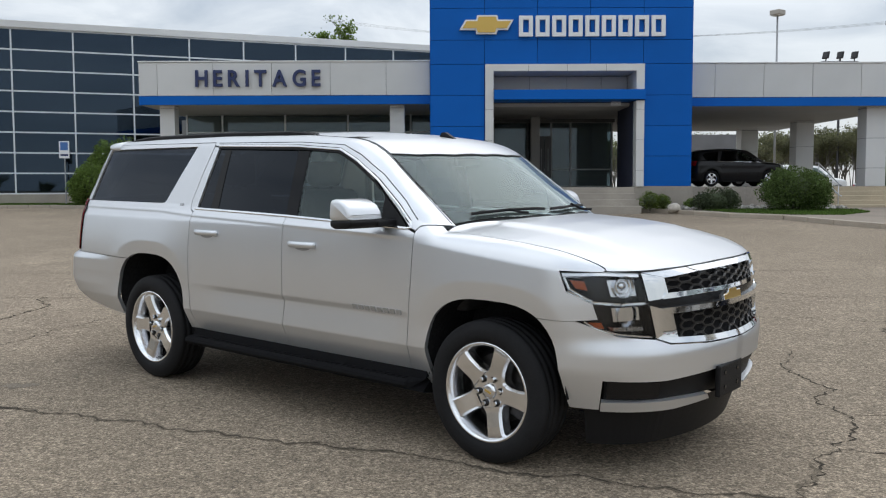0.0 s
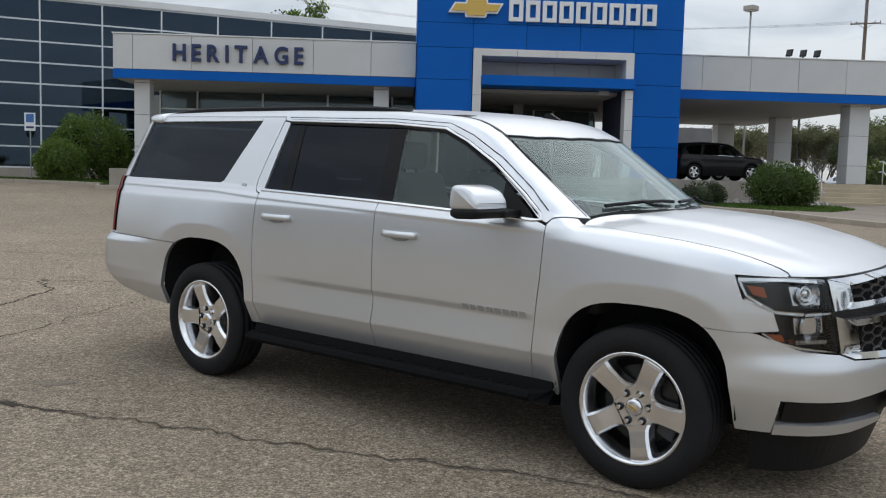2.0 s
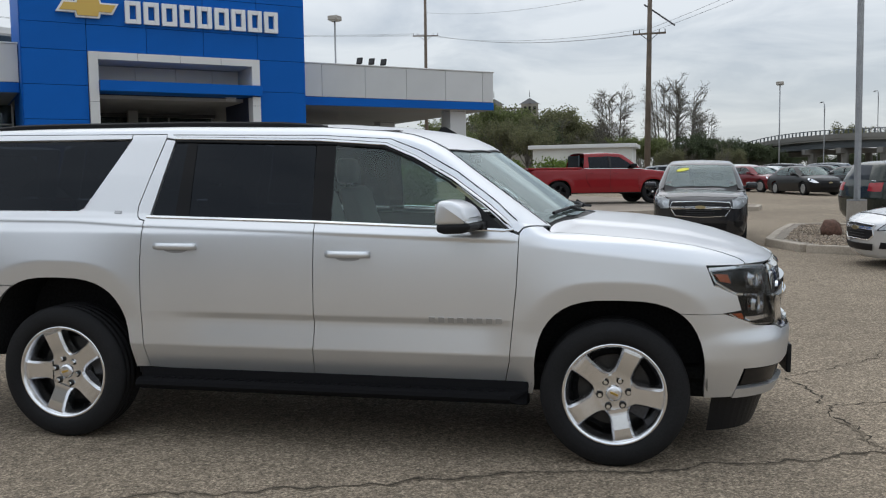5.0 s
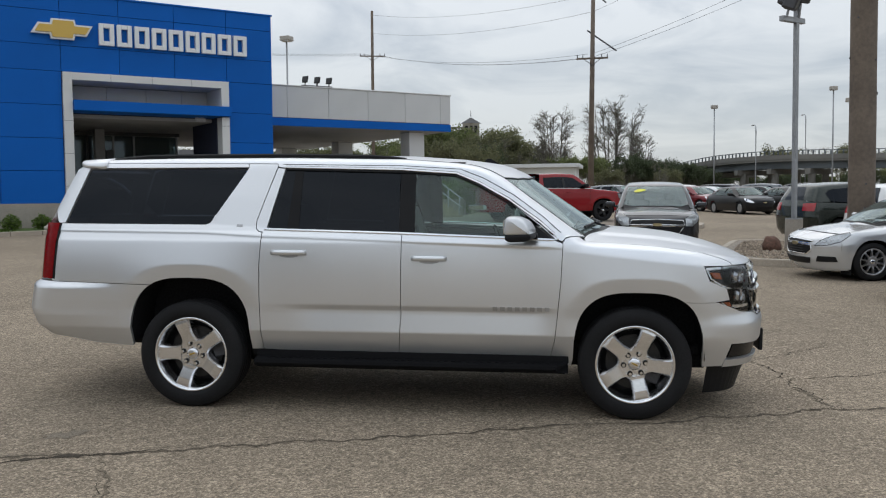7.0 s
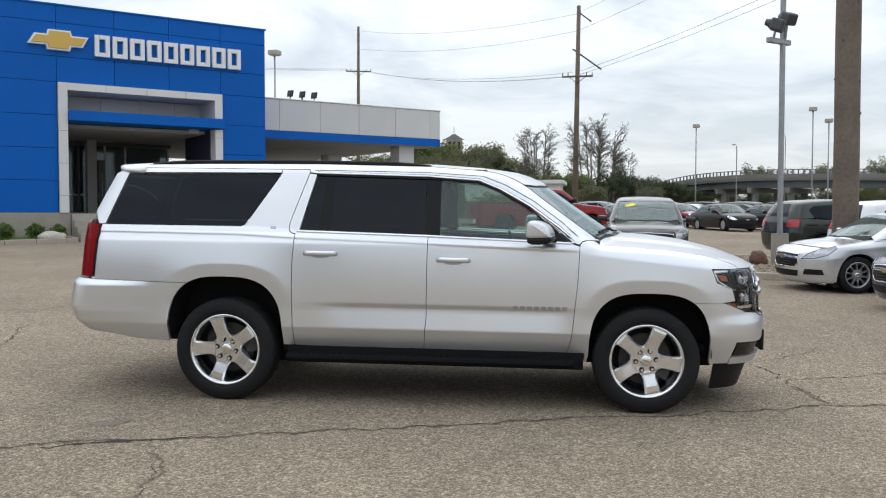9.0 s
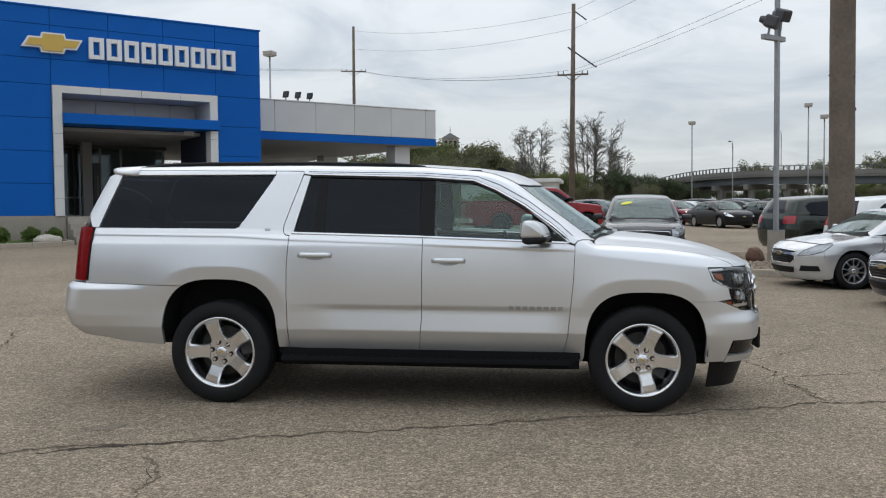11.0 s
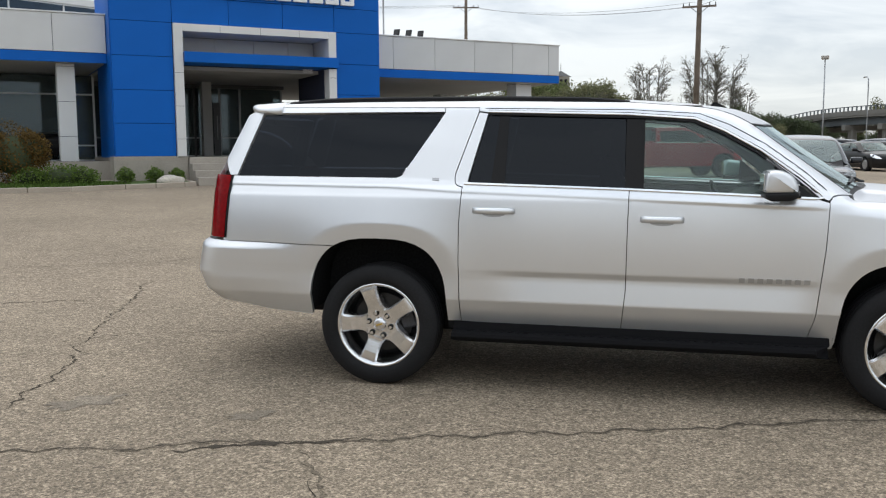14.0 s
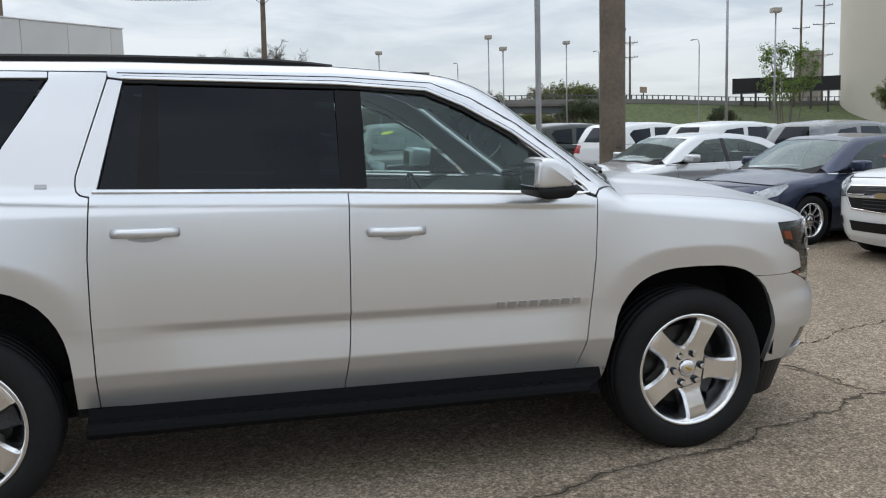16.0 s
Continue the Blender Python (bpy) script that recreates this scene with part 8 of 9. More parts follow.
utility_pole(47.35, 57.0, 19.0, [(13.05, 1.3)], 0.25, "tall wooden power pole with a crossarm", -46)
utility_pole(51.0, 101.6, 25.3, [(19.6, 1.6), (11.9, 1.6)], 0.1, "distant wooden power pole with two crossarms", -28)
utility_pole(153.6, 71.5, 19.4, [(18.2, 1.4), (15.6, 1.4)], 0.0, "distant wooden power pole beyond the overpass", -62)
utility_pole(185.5, 49, 36.0, [(30.5, 1.2), (21.5, 1.6)], 0.0, "distant tall power pole with two crossarms", -75)
utility_pole(186.4, 45, 28.0, [(25.6, 1.6), (22.0, 2.0), (16, 1.8)], 0.0, "distant tall power pole with two crossarms", -75)
b = bmesh.new()
tube(b, [(47.2, 57.2, 15.4), (48.8, 55.4, 13.6)], 0.07, 5)
tube(b, [(47.5, 57, 18.6), (48.2, 56.0, 17.6)], 0.06, 5)
ob = part("pole_brace", b, DARK_METAL)
tagged(ob, "dark steel braces on the wooden power pole", "brace")


def wire(name, a, c, sag, r=0.014):
    pts = [tuple(a[i] + (c[i] - a[i]) * k / 18 - (sag * 4 * (k / 18) * (1 - k / 18) if i == 2 else 0) for i in range(3)) for k in range(19)]
    ob = part(name, tube(bmesh.new(), pts, r, 3), DARK_METAL)
    tagged(ob, "dark overhead power cable between poles", "cable", "overhead cables")


for dx, z1, z2 in ((-1.2, 13.3, 19.8), (0.9, 13.3, 19.8), (1.2, 13.3, 19.8), (0.0, 16.9, 22.5), (0.3, 18.4, 24.8)):
    wire("cable", (47.4 + dx * 0.7, 57 + dx * 0.5, z1), (51 + dx, 101.6, z2), 0.9)
for dx, z1 in ((-0.8, 13.3), (0.8, 13.3), (0.0, 16.9), (0.4, 18.5)):
    wire("cable", (47.5 + dx * 0.7, 57 + dx * 0.5, z1), (34 + dx, 8.0, z1 + 3.4), 0.8)
for dx, z1 in ((0, 19.8), (1.5, 19.8), (-1.5, 19.8)):
    wire("cable", (51 + dx, 101.6, z1), (-20 + dx, 160, 31), 2.5)

# floodlight bank far behind the canopy
ob = thing("floodlight_mast", (58.1, 133, 0.66), "distant mast with a bank of three dark floodlights", "light mast")
part("mast", cyl(bmesh.new(), (0, 0, 0), (0, 0, 19.6), 0.22, 0.16, 8), DARK_METAL, ob)
part("frame", box(bmesh.new(), (-2.7, -0.08, 18.95), (2.7, 0.08, 19.08)), DARK_METAL, ob)
for sg in (-1, 1):
    part("brace", tube(bmesh.new(), [(0, 0, 17.4), (sg * 1.9, 0, 19.0)], 0.07, 4), DARK_METAL, ob)
for x in (-2.1, 0.0, 2.1):
    m = Matrix.Translation((x, 0, 19.95)) @ Matrix.Rotation(radians(-62), 4, "Z") @ Matrix.Rotation(radians(-14), 4, "X")
    b = bmesh.new()
    box(b, (-0.55, -0.05, -0.50), (0.55, 0.16, 0.55), 0.05)
    box(b, (-0.22, 0.16, -0.30), (0.22, 0.55, 0.10), 0.08)
    cyl(b, (0, 0.2, -1.0), (0, 0.2, -0.3), 0.09, seg=6)
    bmesh.ops.transform(b, matrix=m, verts=b.verts)
    lamp = part("floodlight", b, GLOSS_BLACK, ob)
    b = box(bmesh.new(), (-0.42, -0.09, -0.38), (0.42, -0.05, 0.43))
    bmesh.ops.transform(b, matrix=m, verts=b.verts)
    part("lens", b, LAMP_BLACK, lamp, "dark lamp glass")

# ---- distance ----


def at_bearing(az, dist, z=0.0):
    return (-4.0 + dist * math.sin(radians(az)), 1.5 + dist * math.cos(radians(az)), z)


def rise(el, dist):
    return 1.55 + dist * math.tan(radians(el))


BRIDGE = material("bridge_concrete", (0.19, 0.185, 0.17), rough=0.9, stain=0.2, stain_scale=0.15)
GIRDER = material("bridge_girder", (0.10, 0.115, 0.125), rough=0.7, stain=0.2, stain_scale=0.2)
BANK = material("grass_bank", (0.080, 0.098, 0.038), rough=1.0, grain=0.3, grain_scale=1.5, stain=0.25, stain_scale=0.08)
DECK = [(44.0, 215, 0.85), (45.7, 205, 1.30), (49.1, 180, 2.23), (52.4, 165, 2.60), (56.8, 158, 2.66), (62.7, 158, 2.55), (67.7, 165, 2.38), (74.0, 175, 2.02), (82, 190, 1.8), (92, 215, 1.6)]
line = [Vector(at_bearing(a, d, rise(e, d) - 0.9)) for a, d, e in DECK]
fine = []
for i in range(len(line) - 1):
    p0, p1, p2, p3 = line[max(i - 1, 0)], line[i], line[i + 1], line[min(i + 2, len(line) - 1)]
    for k in range(8):
        t = k / 8
        fine.append(0.5 * ((2 * p1) + (p2 - p0) * t + (2 * p0 - 5 * p1 + 4 * p2 - p3) * t * t + (3 * p1 - p0 - 3 * p2 + p3) * t ** 3))
fine.append(line[-1])
normals = []
for i, p in enumerate(fine):
    d = fine[min(i + 1, len(fine) - 1)] - fine[max(i - 1, 0)]
    n = Vector((d.y, -d.x, 0)).normalized()
    eye = Vector((-4, 1.5, 0)) - p
    normals.append(n if n.dot(eye) > 0 else -n)


def swept_band(prof, mat, name, parent, i0=0, i1=None):
    """A profile of (towards the lot, up) swept along the overpass."""
    b = bmesh.new()
    rows = [[b.verts.new((p.x + n.x * u, p.y + n.y * u, p.z + v)) for u, v in prof] for p, n in list(zip(fine, normals))[i0:i1]]
    for r0, r1 in zip(rows, rows[1:]):
        for k in range(len(prof) - 1):
            b.faces.new((r0[k], r0[k + 1], r1[k + 1], r1[k]))
    bmesh.ops.recalc_face_normals(b, faces=b.faces[:])
    return part(name, b, mat, parent)


bridge = thing("overpass", (0, 0, 0), "long concrete highway overpass on piers beyond the lot", "bridge")
swept_band([(0, 0), (0.3, 0), (0.3, -0.75), (0, -0.75)], BRIDGE, "parapet", bridge)
swept_band([(0, -0.7), (0.2, -0.7), (0.2, -1.1), (-9, -1.1), (-9, -0.7), (0, -0.7)], BRIDGE, "deck", bridge)
swept_band([(-0.6, -1.1), (-0.6, -2.3), (-1.0, -2.3), (-1.0, -1.1)], GIRDER, "girder", bridge, 0, 46)
swept_band([(-4, -1.1), (-4, -2.3), (-4.4, -2.3), (-4.4, -1.1)], GIRDER, "girder", bridge, 0, 46)
swept_band([(0.15, 0.75), (0.22, 0.75), (0.22, 0.62), (0.15, 0.62), (0.15, 0.75)], GIRDER, "handrail", bridge)
for i in range(0, len(fine) - 1):
    for k in (0.0, 0.5):
        p = fine[i].lerp(fine[i + 1], k)
        n = normals[i]
        b = bmesh.new()
        box(b, (p.x + n.x * 0.18 - 0.09, p.y + n.y * 0.18 - 0.09, p.z), (p.x + n.x * 0.18 + 0.09, p.y + n.y * 0.18 + 0.09, p.z + 0.66))
        part("rail_post", b, GIRDER, bridge)
for i in (8, 13, 18, 22, 26, 30, 34, 39):
    p, n = fine[i], normals[i]
    b = bmesh.new()
    d = Vector((-n.y, n.x, 0))
    for u in (-1.5, -7.5):
        q = p + n * u
        cyl(b, (q.x, q.y, 0), (q.x, q.y, p.z - 3.0), 0.6, seg=12)
    q0, q1 = p + n * 0.2, p - n * 9
    box(b, (-0.45, -9.2, -3.2), (0.45, 0.2, -2.3), 0.05, Matrix.Translation(p) @ Matrix.Rotation(math.atan2(n.y, n.x) - math.pi / 2, 4, "Z"))
    part("pier", b, BRIDGE, bridge)
# bank that carries the road on to the right
b = bmesh.new()
rows = []
for i in range(40, len(fine)):
    p, n = fine[i], normals[i]
    k = min(1, (i - 40) / 4)
    rows.append([b.verts.new((p.x + n.x * u, p.y + n.y * u, z)) for u, z in ((-12, p.z - 0.8), (0.5, p.z - 0.8 - 0.3 * (1 - k)), (3 + 1.5 * k, p.z - 2.2), (7 + 9 * k, 1.0), (11 + 10 * k, 0.5))])
for r0, r1 in zip(rows, rows[1:]):
    for k in range(4):
        b.faces.new((r0[k], r0[k + 1], r1[k + 1], r1[k]))
f0 = b.faces.new(rows[0][::-1])
bmesh.ops.recalc_face_normals(b, faces=b.faces[:])
tagged(part("embankment", b, BANK, smooth=True), "grassy bank below the raised road", "embankment", kind="structure")


def bare_tree(name, at, height, spread, seed, leaf, n_leaf, label, leaf_size=0.3, depth=5, group="distant trees", stems=0, twigs=0):
    rnd = random.Random(seed)
    ob = thing(name, at, label, "tree", group)
    b = bmesh.new()
    tips = []

    def grow(p, d, length, r, level):
        q = p + d * length
        mid = p + d * length * 0.5 + Vector((rnd.uniform(-1, 1), rnd.uniform(-1, 1), 0)) * length * 0.05
        tube(b, [p, mid, q], r, 5 if level < 2 else 3, r * 0.62)
        if level >= 2:
            tips.extend(mid.lerp(q, rnd.random()) for _ in range(2))
        if level >= depth:
            tips.append(q)
            return
        for _ in range(3 if level < 3 else 2):
            turn = Vector((rnd.gauss(0, 1), rnd.gauss(0, 1), rnd.gauss(0.9 if stems > 3 else 0.35, 0.5)))
            nd = (d + turn.normalized() * spread * rnd.uniform(0.6, 1.1)).normalized()
            grow(p.lerp(q, rnd.uniform(0.55, 1.0)), nd, length * rnd.uniform(0.62, 0.82), r * 0.58, level + 1)
    many = stems > 3
    stems = stems or rnd.choice((1, 2, 3))
    for s in range(stems):
        u = 0.42 if many else 0.25
        lean = Vector((rnd.uniform(-u, u), rnd.uniform(-u, u), 1)).normalized()
        foot = Vector((rnd.uniform(-0.3, 0.3) * (stems - 1), rnd.uniform(-0.3, 0.3) * (stems - 1), -0.2))
        grow(foot, lean, height * (rnd.uniform(0.40, 0.52) if many else 0.33), height * (0.011 if many else 0.014), 0)
    for t in [t for t in tips for _ in range(twigs)]:
        w = Vector((rnd.gauss(0, 0.8), rnd.gauss(0, 0.8), rnd.gauss(0.7, 0.6))).normalized() * height * rnd.uniform(0.03, 0.07)
        tube(b, [t, t + w], 0.035, 3, 0.012)
    top = max(t.z for t in tips)
    k = height / top
    bmesh.ops.scale(b, verts=b.verts, vec=(k, k, k))
    part("trunk", b, BARK, ob)
    pts = []
    for _ in range(n_leaf):
        t = rnd.choice(tips) * k
        pts.append(t + Vector((rnd.gauss(0, 1), rnd.gauss(0, 1), rnd.gauss(0, 0.8))) * height * 0.035)
    me = leaves(pts, leaf_size, rnd)
    me.materials.append(leaf)
    part("crown", me, None, ob)
    return ob


def spot(az, dist, z=0.66):
    return at_bearing(az, dist, z)


def grove_tree(name, at, height, width, seed, leaf, n_leaf, label, stems=6, limbs=9, twigs=5, leaf_size=0.16, group="distant trees"):
    """Tall slender stems from one spot, drawn up side by side, with fine upswept twigs under one rounded crown."""
    rnd = random.Random(seed)
    ob = thing(name, at, label, "tree", group)
    b = bmesh.new()
    tips = []

    def sway(p, q, bend, r0, r1, n=4, seg=3):
        side = Vector((rnd.uniform(-1, 1), rnd.uniform(-1, 1), 0)) * bend
        pts = [p.lerp(q, k / n) + side * math.sin(math.pi * k / n) for k in range(n + 1)]
        tube(b, pts, r0, seg, r1)
        return pts
    for k in range(stems):
        a = 2 * math.pi * k / stems + rnd.uniform(-0.4, 0.4)
        u = rnd.uniform(0.25, 0.80) * width / 2
        top = Vector((u * math.cos(a), u * math.sin(a), height * (1 - 0.24 * (2 * u / width) ** 2) * rnd.uniform(0.93, 1.0)))
        foot = Vector((top.x * rnd.uniform(0.3, 0.6), top.y * rnd.uniform(0.3, 0.6), -0.2))
        line = sway(foot, top, width * 0.03, height * 0.0095, height * 0.002, 7, 5)
        for m in range(limbs):
            f = rnd.uniform(0.36, 0.97) * 7
            i0 = min(int(f), 6)
            p = line[i0].lerp(line[i0 + 1], f - i0)
            d = Vector((top.x + rnd.gauss(0, width * 0.3), top.y + rnd.gauss(0, width * 0.3), 0)).normalized()
            reach = width * rnd.uniform(0.10, 0.26) * (1.1 - 0.6 * f / 7)
            q = p + d * reach + Vector((0, 0, reach * rnd.uniform(0.8, 1.7)))
            sub = sway(p, q, reach * 0.12, height * 0.0036, height * 0.0014)
            for _ in range(twigs):
                p2 = sub[rnd.randrange(1, 5)]
                w = Vector((d.x + rnd.gauss(0, 0.7), d.y + rnd.gauss(0, 0.7), rnd.uniform(0.4, 1.6))).normalized() * height * rnd.uniform(0.035, 0.085)
                fine_line = sway(p2, p2 + w, 0.08, height * 0.0018, height * 0.0007, 2)
                tips += fine_line[1:]
                for _ in range(2):
                    w2 = Vector((w.x + rnd.gauss(0, 0.35), w.y + rnd.gauss(0, 0.35), w.z * rnd.uniform(0.2, 1))) * 0.6
                    tube(b, [fine_line[1], fine_line[1] + w2], height * 0.0011, 3, height * 0.0005)
                    tips.append(fine_line[1] + w2)
    part("trunk", b, BARK, ob)
    me = leaves([rnd.choice(tips) + Vector((rnd.gauss(0, 0.16), rnd.gauss(0, 0.16), rnd.gauss(0, 0.16))) for _ in range(n_leaf)], leaf_size, rnd)
    me.materials.append(leaf)
    part("crown", me, None, ob)
    return ob


# two groves of tall slender trees by the pole, then the wood behind
tall = grove_tree("tree", spot(40.4, 155), 16.2, 7.6, 21, BUD_LEAF, 5000, "tall slender spring trees just coming into leaf", stems=8, limbs=16, twigs=6, leaf_size=0.13)
tall2 = grove_tree("tree", spot(44.1, 160), 18.0, 10.8, 22, BUD_LEAF, 7000, "tall slender spring trees just coming into leaf", stems=10, limbs=17, twigs=6, leaf_size=0.13)
green = bare_tree("tree", spot(33.0, 140), 10.5, 0.6, 23, OLIVE_LEAF, 6500, "olive green woodland tree in young leaf", 0.30, 5)
green2 = bare_tree("tree", spot(36.0, 145), 10.0, 0.65, 24, DARK_LEAF, 6500, "dark green woodland tree", 0.30, 5)
light = bare_tree("tree", spot(30.0, 135), 8.5, 0.65, 25, SPRING_LEAF, 6000, "light green woodland tree in young leaf", 0.28, 5)
bare = grove_tree("tree", spot(38.6, 150), 9.0, 5.0, 26, BUD_LEAF, 900, "slender bare spring tree at the wood's edge", stems=4, limbs=9, leaf_size=0.12)
grove_tree("tree", spot(74.9, 120), rise(4.9, 120) - 0.66, 7.6, 27, BUSH_LEAF, 4200, "airy green tree below the raised road", stems=6, limbs=11, leaf_size=0.24)
BASE = {green: 10.5, green2: 10.0, light: 8.5, bare: 9.0}
rnd = random.Random(77)
kinds = [green, green2, green, bare, light, bare, green]


def wood(src, az, dist, el):
    """A tree of the wood at a bearing, its top at an elevation."""
    m = Matrix.Translation(spot(az, dist)) @ Matrix.Rotation(rnd.uniform(0, 6.28), 4, "Z") @ Matrix.Scale((rise(el, dist) - 0.66) / BASE[src], 4)
    return copy_thing(src, m)


# the skyline of the wood: bearing, elevation of its tree tops
SKYLINE = [(6, 3.3), (28, 3.5), (31, 4.3), (33, 5.1), (35, 4.9), (37.3, 4.2), (38.8, 3.3), (40, 2.6), (47, 2.3), (49, 1.5)]
for i in range(120):
    az = 6 + i * 0.358 + rnd.uniform(-0.3, 0.3)
    lim = float(np.interp(az, [a for a, _ in SKYLINE], [e for _, e in SKYLINE]))
    wood(kinds[rnd.randrange(len(kinds))], az, rnd.uniform(128, 190), lim * rnd.uniform(0.62, 1.02))
for az, dist, k in ((39.7, 172, 0.72), (37.3, 170, 0.66), (45.6, 168, 0.8)):
    copy_thing(tall, Matrix.Translation(spot(az, dist)) @ Matrix.Rotation(az, 4, "Z") @ Matrix.Scale(k, 4))
# dark evergreens left of the overpass
for i in range(16):
    az = 45.2 + i * 0.30
    wood(green2, az, rnd.uniform(150, 172), 2.6 - 0.06 * i + rnd.uniform(-0.25, 0.2))
for az, dist, el, src in ((53.5, 215, 2.7, bare), (54.6, 220, 2.9, green), (55.8, 220, 3.0, bare), (57.0, 225, 2.9, green), (61.4, 190, 3.1, green), (62.6, 190, 3.3, light), (63.8, 195, 3.2, green), (62.8, 140, 2.4, green2), (63.6, 141, 2.2, green2), (60.5, 150, 1.4, green), (50.5, 200, 1.4, green2), (54.3, 190, 1.3, green2), (58.2, 195, 1.2, green), (71.3, 145, 1.6, green2), (80.6, 110, 2.4, light), (81.5, 112, 2.6, green), (83, 114, 2.9, green), (84.5, 110, 2.6, light)):
    wood(src, az, dist, el)
# brush below and behind the overpass
for i in range(46):
    az = 43.5 + i * 0.48 + rnd.uniform(-0.2, 0.2)
    wood((green2, green, green2, light)[i % 4], az, rnd.uniform(176, 235), rnd.uniform(1.0, 1.75))
# tree that looks over the glazed wing
grove_tree("tree", (-9.2, 78, 0.66), rise(9.7, 78) - 0.66, 4.6, 28, BUSH_LEAF, 9000, "green tree that looks over the glazed wing", stems=6, limbs=12, leaf_size=0.26)
bush((19.5, 35.1, ground_z(0, 35.1) + 0.13), [((0, 0, 0.75), (0.72, 0.7, 0.9)), ((0.25, 0, 1.15), (0.45, 0.45, 0.5)), ((-0.3, 0, 0.5), (0.5, 0.5, 0.5))], 3500, 0.085, LIGHT_LEAF, "yellow-green upright bush beside the steps", 44)
# hedge of shrubs behind the steps
for i in range(7):
    x = 20.5 + i * 1.7
    bush((x, 41 + (i % 3) * 1.2, 0.66), [((0, 0, 0.9), (1.2, 1.0, 1.1)), ((0.5, 0, 1.1), (0.8, 0.8, 0.8))], 1500, 0.16, LIGHT_LEAF if i % 3 == 0 else BUSH_LEAF, "loose green shrub behind the steps", 60 + i, "shrubs behind the porch")

# white shed, old masonry block with two roof towers, billboards, silo
SHED = material("white_block_wall", (0.62, 0.62, 0.58), rough=0.8, stain=0.1, stain_scale=0.3)
OLD = material("old_masonry", (0.24, 0.225, 0.19), rough=0.95, stain=0.2, stain_scale=0.1)
ob = thing("shed", (56.8, 69.0, 0.66), "long low white flat-roofed shed behind the red truck", "shed", turn=135)
part("wall", box(bmesh.new(), (0, 0, 0), (9.2, 6, 3.65)), SHED, ob)
part("roof", box(bmesh.new(), (-0.4, -0.4, 3.65), (9.6, 6.4, 4.0), 0.03), FRAME_WHITE, ob)
part("door", box(bmesh.new(), (6, -0.05, 0), (7, 0.02, 2.1)), GALV, ob)
cx, cy, _ = at_bearing(33.9, 330)
ob = thing("old_building", (cx, cy, 0.66), "distant stone building with two pyramid-roofed towers", "building", turn=-33)
part("wall", box(bmesh.new(), (-12, 0, 0), (9.5, 14, 25.0)), OLD, ob)
part("cornice", box(bmesh.new(), (-3.6, 0, 26.2), (3.6, 1.2, 26.8)), OLD, ob)
for i in range(7):
    part("parapet_block", box(bmesh.new(), (-3.5 + i * 1.06, 0, 25.0), (-2.9 + i * 1.06, 0.8, 26.2)), OLD, ob)
for x in (-6.5, 6.5):
    tw = part("roof_tower", box(bmesh.new(), (x - 3.0, -1.5, 22), (x + 3.0, 4.5, 28.0)), OLD, ob)
    part("tower_roof", cyl(bmesh.new(), (x, 1.5, 28.0), (x, 1.5, 30.2), 3.9, 0.2, 4), material("slate_roof", (0.09, 0.09, 0.09), rough=0.8), ob)
    part("finial", cyl(bmesh.new(), (x, 1.5, 30.6), (x, 1.5, 33.0), 0.15, 0.05, 5), DARK_METAL, ob)
    for k in range(3):
        part("window", box(bmesh.new(), (x - 2.2 + k * 1.7, -1.6, 24.5), (x - 1.2 + k * 1.7, -1.45, 27.0)), GLOSS_BLACK, ob)
for az0, az1, dist, e0, e1 in ((72.07, 74.75, 172, 2.2, 3.12), (74.9, 78.05, 176, 2.2, 3.05)):
    p0, p1 = Vector(at_bearing(az0, dist)), Vector(at_bearing(az1, dist))
    ob = thing("billboard", (p0.x, p0.y, 0), "dark back of a roadside billboard", "billboard", "billboards", turn=math.degrees(math.atan2(p1.y - p0.y, p1.x - p0.x)))
    L = (p1 - p0).length
    part("panel", box(bmesh.new(), (0, 0, rise(e0, dist)), (L, 0.5, rise(e1, dist)), 0.05), GLOSS_BLACK, ob)
    for k in (0.2, 0.5, 0.8):
        part("post", cyl(bmesh.new(), (L * k, 0.3, 0), (L * k, 0.3, rise(e0, dist)), 0.2, seg=8), DARK_METAL, ob)
    part("catwalk", box(bmesh.new(), (0, -0.8, rise(e0, dist)), (L, 0, rise(e0, dist) + 0.15)), DARK_METAL, ob)
bx, by, _ = at_bearing(66.9, 175)
ob = thing("road_sign", (bx, by, rise(2.2, 175)), "small tan sign above the raised road", "sign")
part("panel", box(bmesh.new(), (-1.5, 0, 0.9), (1.5, 0.2, 2.0), 0.03), material("tan_sign", (0.35, 0.28, 0.2), rough=0.7), ob)
part("post", cyl(bmesh.new(), (0, 0.1, -2), (0, 0.1, 1.1), 0.12, seg=6), DARK_METAL, ob)
sx, sy, _ = at_bearing(82.5, 185)
ob = thing("silo", (sx, sy, 0), "huge pale concrete silo beyond the road", "silo")
part("drum", lathe(bmesh.new(), [(0.1, 60), (14.6, 60), (14.6, -5)], 48, "Z"), material("silo_concrete", (0.47, 0.44, 0.37), rough=0.9, stain=0.1, stain_scale=0.05), ob, smooth=True)
part("roof_rim", lathe(bmesh.new(), [(14.6, 58.5), (15.0, 58.5), (15.0, 60.3), (14.0, 60.3)], 48, "Z"), OLD, ob)
sx, sy, _ = at_bearing(77.2, 260)
ob = thing("tower_block", (sx, sy, 0), "distant grey tower block", "building")
part("wall", box(bmesh.new(), (-2.6, 0, 0), (2.6, 6, 22)), OLD, ob)

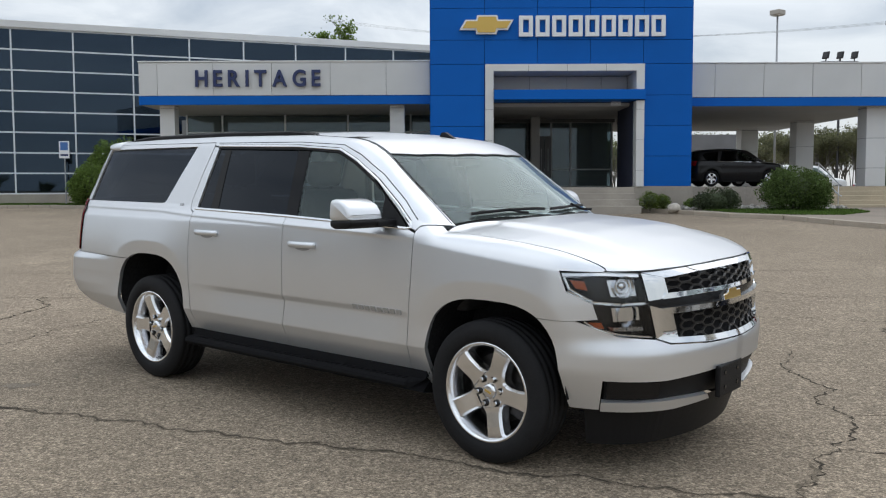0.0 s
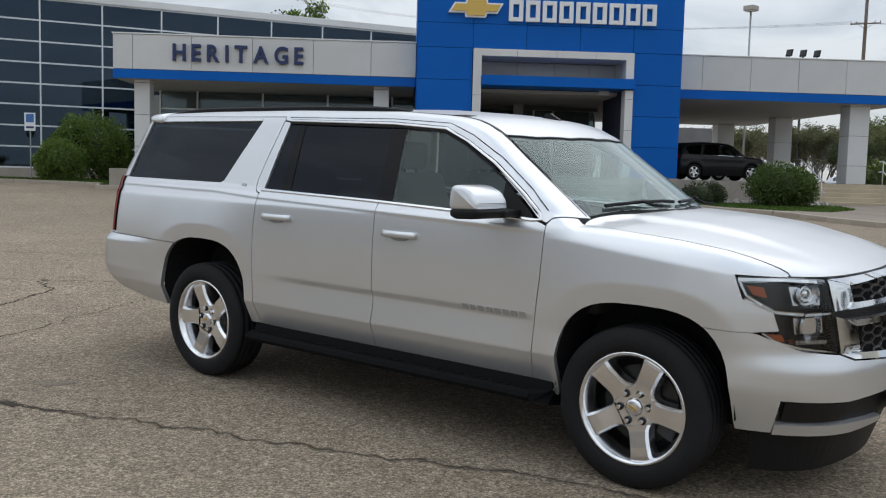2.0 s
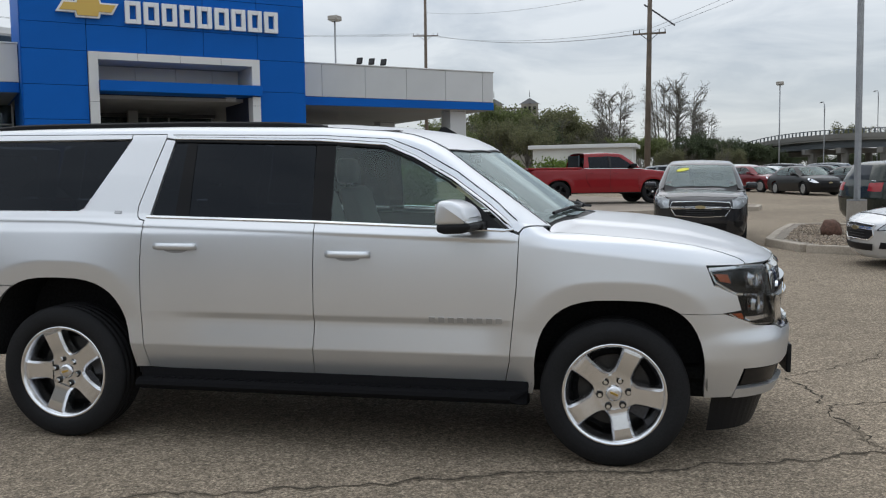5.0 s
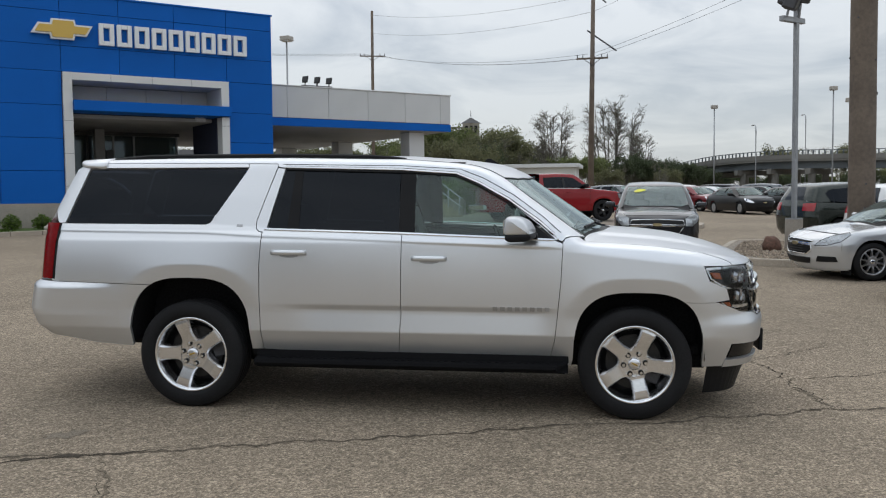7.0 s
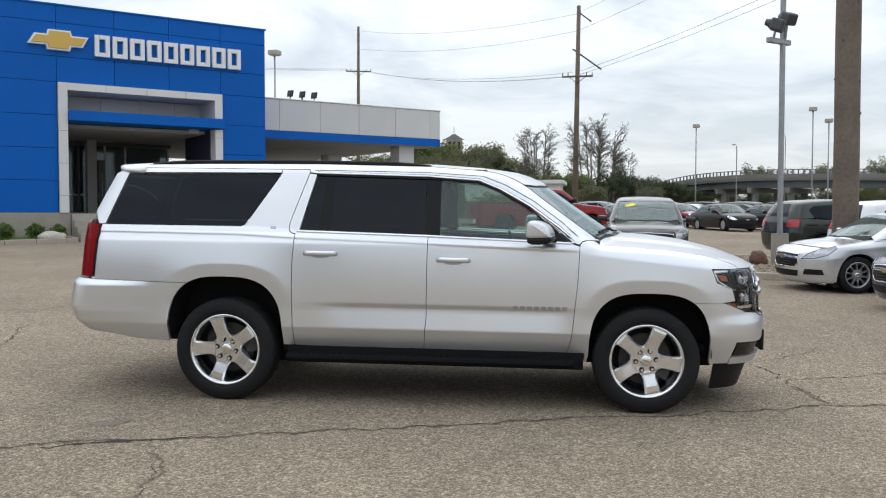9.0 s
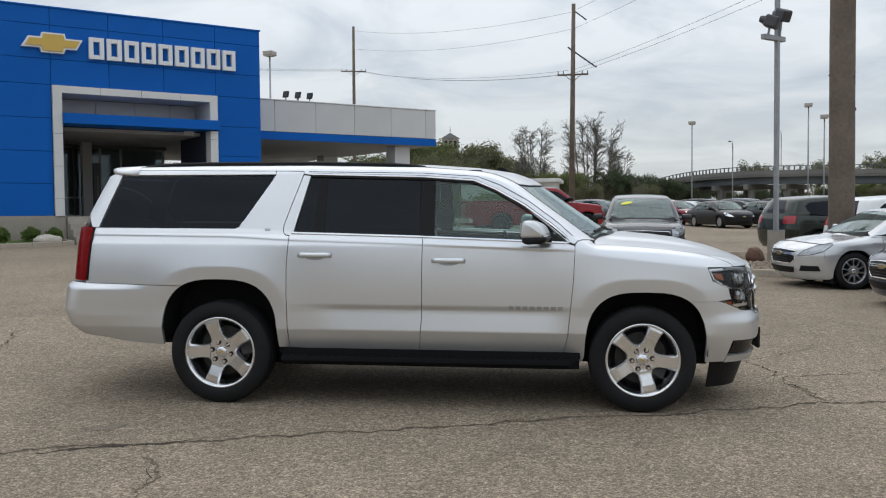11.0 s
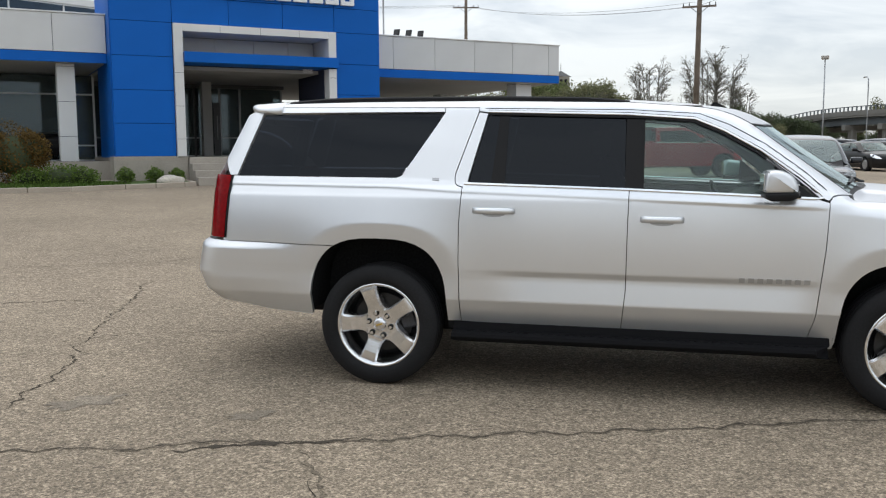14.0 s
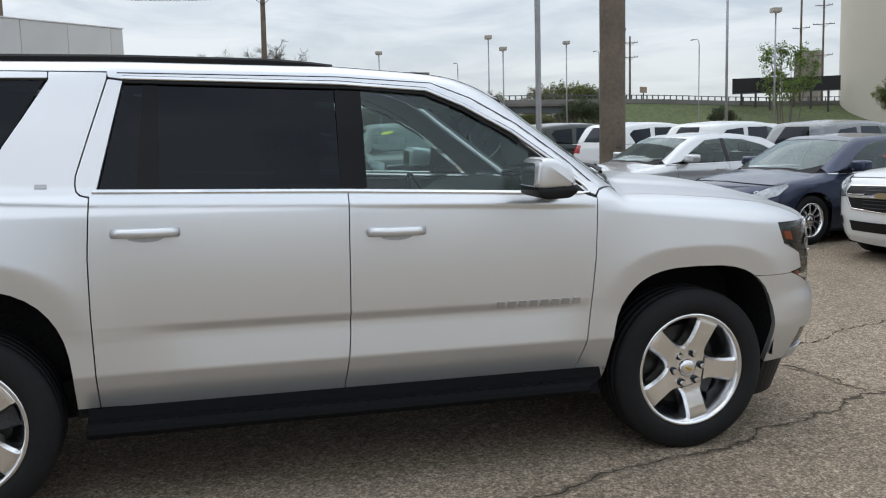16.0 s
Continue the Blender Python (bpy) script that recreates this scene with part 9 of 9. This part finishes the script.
# low grey building and a white van beyond the porch
ob = thing("low_building", (14.9, 66, 0.66), "low grey-roofed building beyond the porch", "building")
part("wall", box(bmesh.new(), (0, 0, 0), (7, 8, 2.6)), SHED, ob)
part("roof", prism(bmesh.new(), [(-0.4, 2.6), (7.4, 2.6), (6.6, 4.6), (0.4, 4.6)], -0.4, 8.4), material("grey_shingle", (0.17, 0.17, 0.175), rough=0.9, stain=0.15), ob)

# woods and a plain gabled house behind the camera, unseen, added to shape the car's reflections
for i in range(60):
    az = 100 + i * 4.3 + rnd.uniform(-1.5, 1.5)
    dist = rnd.uniform(75, 110)
    src = kinds[rnd.randrange(len(kinds))]
    base = BASE[src]
    copy_thing(src, Matrix.Translation(spot(az, dist, ground_z(0, at_bearing(az, dist)[1]))) @ Matrix.Rotation(rnd.uniform(0, 6.28), 4, "Z") @ Matrix.Scale(rnd.uniform(0.7, 1.15) * 5 / base, 4))
ob = thing("house", (-27, -1, ground_z(0, -1)), "plain dark gabled house out of view, added for reflections", "house", turn=80)
part("wall", box(bmesh.new(), (-10, -5, 0), (10, 5, 3.0)), OLD, ob)
part("roof", prism(bmesh.new(), [(-5.8, 2.9), (5.8, 2.9), (0, 5.4)], -10.6, 10.6, "X"), material("dark_shingle", (0.05, 0.05, 0.055), rough=0.9), ob)

# ---- more parked vehicles ----
SECOND = "second row of parked cars"
for k, (mat, label) in enumerate(((WHITE_CAR, "white crossover parked tail outwards beside the pole"), (WHITE_CAR, "white crossover with dark rear glass in the row"), (GREY_CAR, "grey crossover with dark glass in the row"), (BLUE_CAR, "slate blue crossover in the row"), (CHARCOAL, "charcoal crossover in the row"), (WHITE_CAR, "white crossover at the end of the row"))):
    tx, ty = 16.97 - 0.65 * (k + 1), 15.95 - 2.5 * (k + 1)
    build_car("crossover", "suv", mat, (tx + 3.64, ty - 1.20), -18, label, group=SECOND, full=k < 3, lean=k > 2)
build_car("hatchback", "suv", BLACK_CAR, (13.2, 37.6, PORCH), 3, "small black hatchback on the porch under the canopy", rims=POLISHED).scale = (0.84, 0.93, 0.92)
build_car("hatchback", "suv", BLACK_CAR, (10.4, 40.0, PORCH), 185, "small black car on the porch by the entrance", lean=True).scale = (0.84, 0.93, 0.92)
build_car("crossover", "suv", BLACK_CAR, (-2.0, 38.5, PORCH - 0.12), -110, "black crossover under the canopy", lean=True)
build_car("van", "suv", WHITE_CAR, (21.6, 50.9, 0.66), 15, "white van parked beyond the porch", lean=True).scale = (1, 1.05, 1.2)

fleet = []
for kind, mat, word in (("sedan", BLACK_CAR, "black sedan"), ("sedan", MAROON, "maroon sedan"), ("sedan", PALE_SILVER, "silver sedan"), ("suv", WHITE_CAR, "white crossover"), ("suv", GREY_CAR, "grey crossover"), ("sedan", WHITE_CAR, "white sedan"), ("suv", CHARCOAL, "charcoal crossover"), ("sedan", BLUE_CAR, "slate blue sedan")):
    fleet.append((kind, mat, word))
FAR = "rows of cars in the far lot"
masters = {}
rnd = random.Random(9)


def park(k, x, y, turn):
    kind, mat, word = fleet[k]
    m = Matrix.Translation((x, y, ground_z(x, y))) @ Matrix.Rotation(radians(turn), 4, "Z")
    if k in masters:
        return copy_thing(masters[k], m)
    masters[k] = build_car("sedan" if kind == "sedan" else "crossover", kind, mat, (x, y, ground_z(x, y)), turn, word + " in the rows of the far lot", group=FAR, lean=True)
    return masters[k]


park(1, 36.4, 35.0, -95)
park(0, 34.6, 30.6, -112)
park(0, 37.2, 29.3, -112)
for r in range(8):
    for c in range(15):
        x = 41 + r * 6.5 + c * 2.25 - r * 1.5
        y = 41 + r * 7.8 - c * 2.0
        if y < 14 or rnd.random() < 0.10 or math.hypot(x - 47.4, y - 57) < 4:
            continue
        park(rnd.randrange(8), x, y, -75 + (180 if r % 2 else 0))
for c in range(7):
    park((c * 3 + 2) % 8, 27.5 + c * 2.3, 47.5 - c * 1.3 + 6, -75)
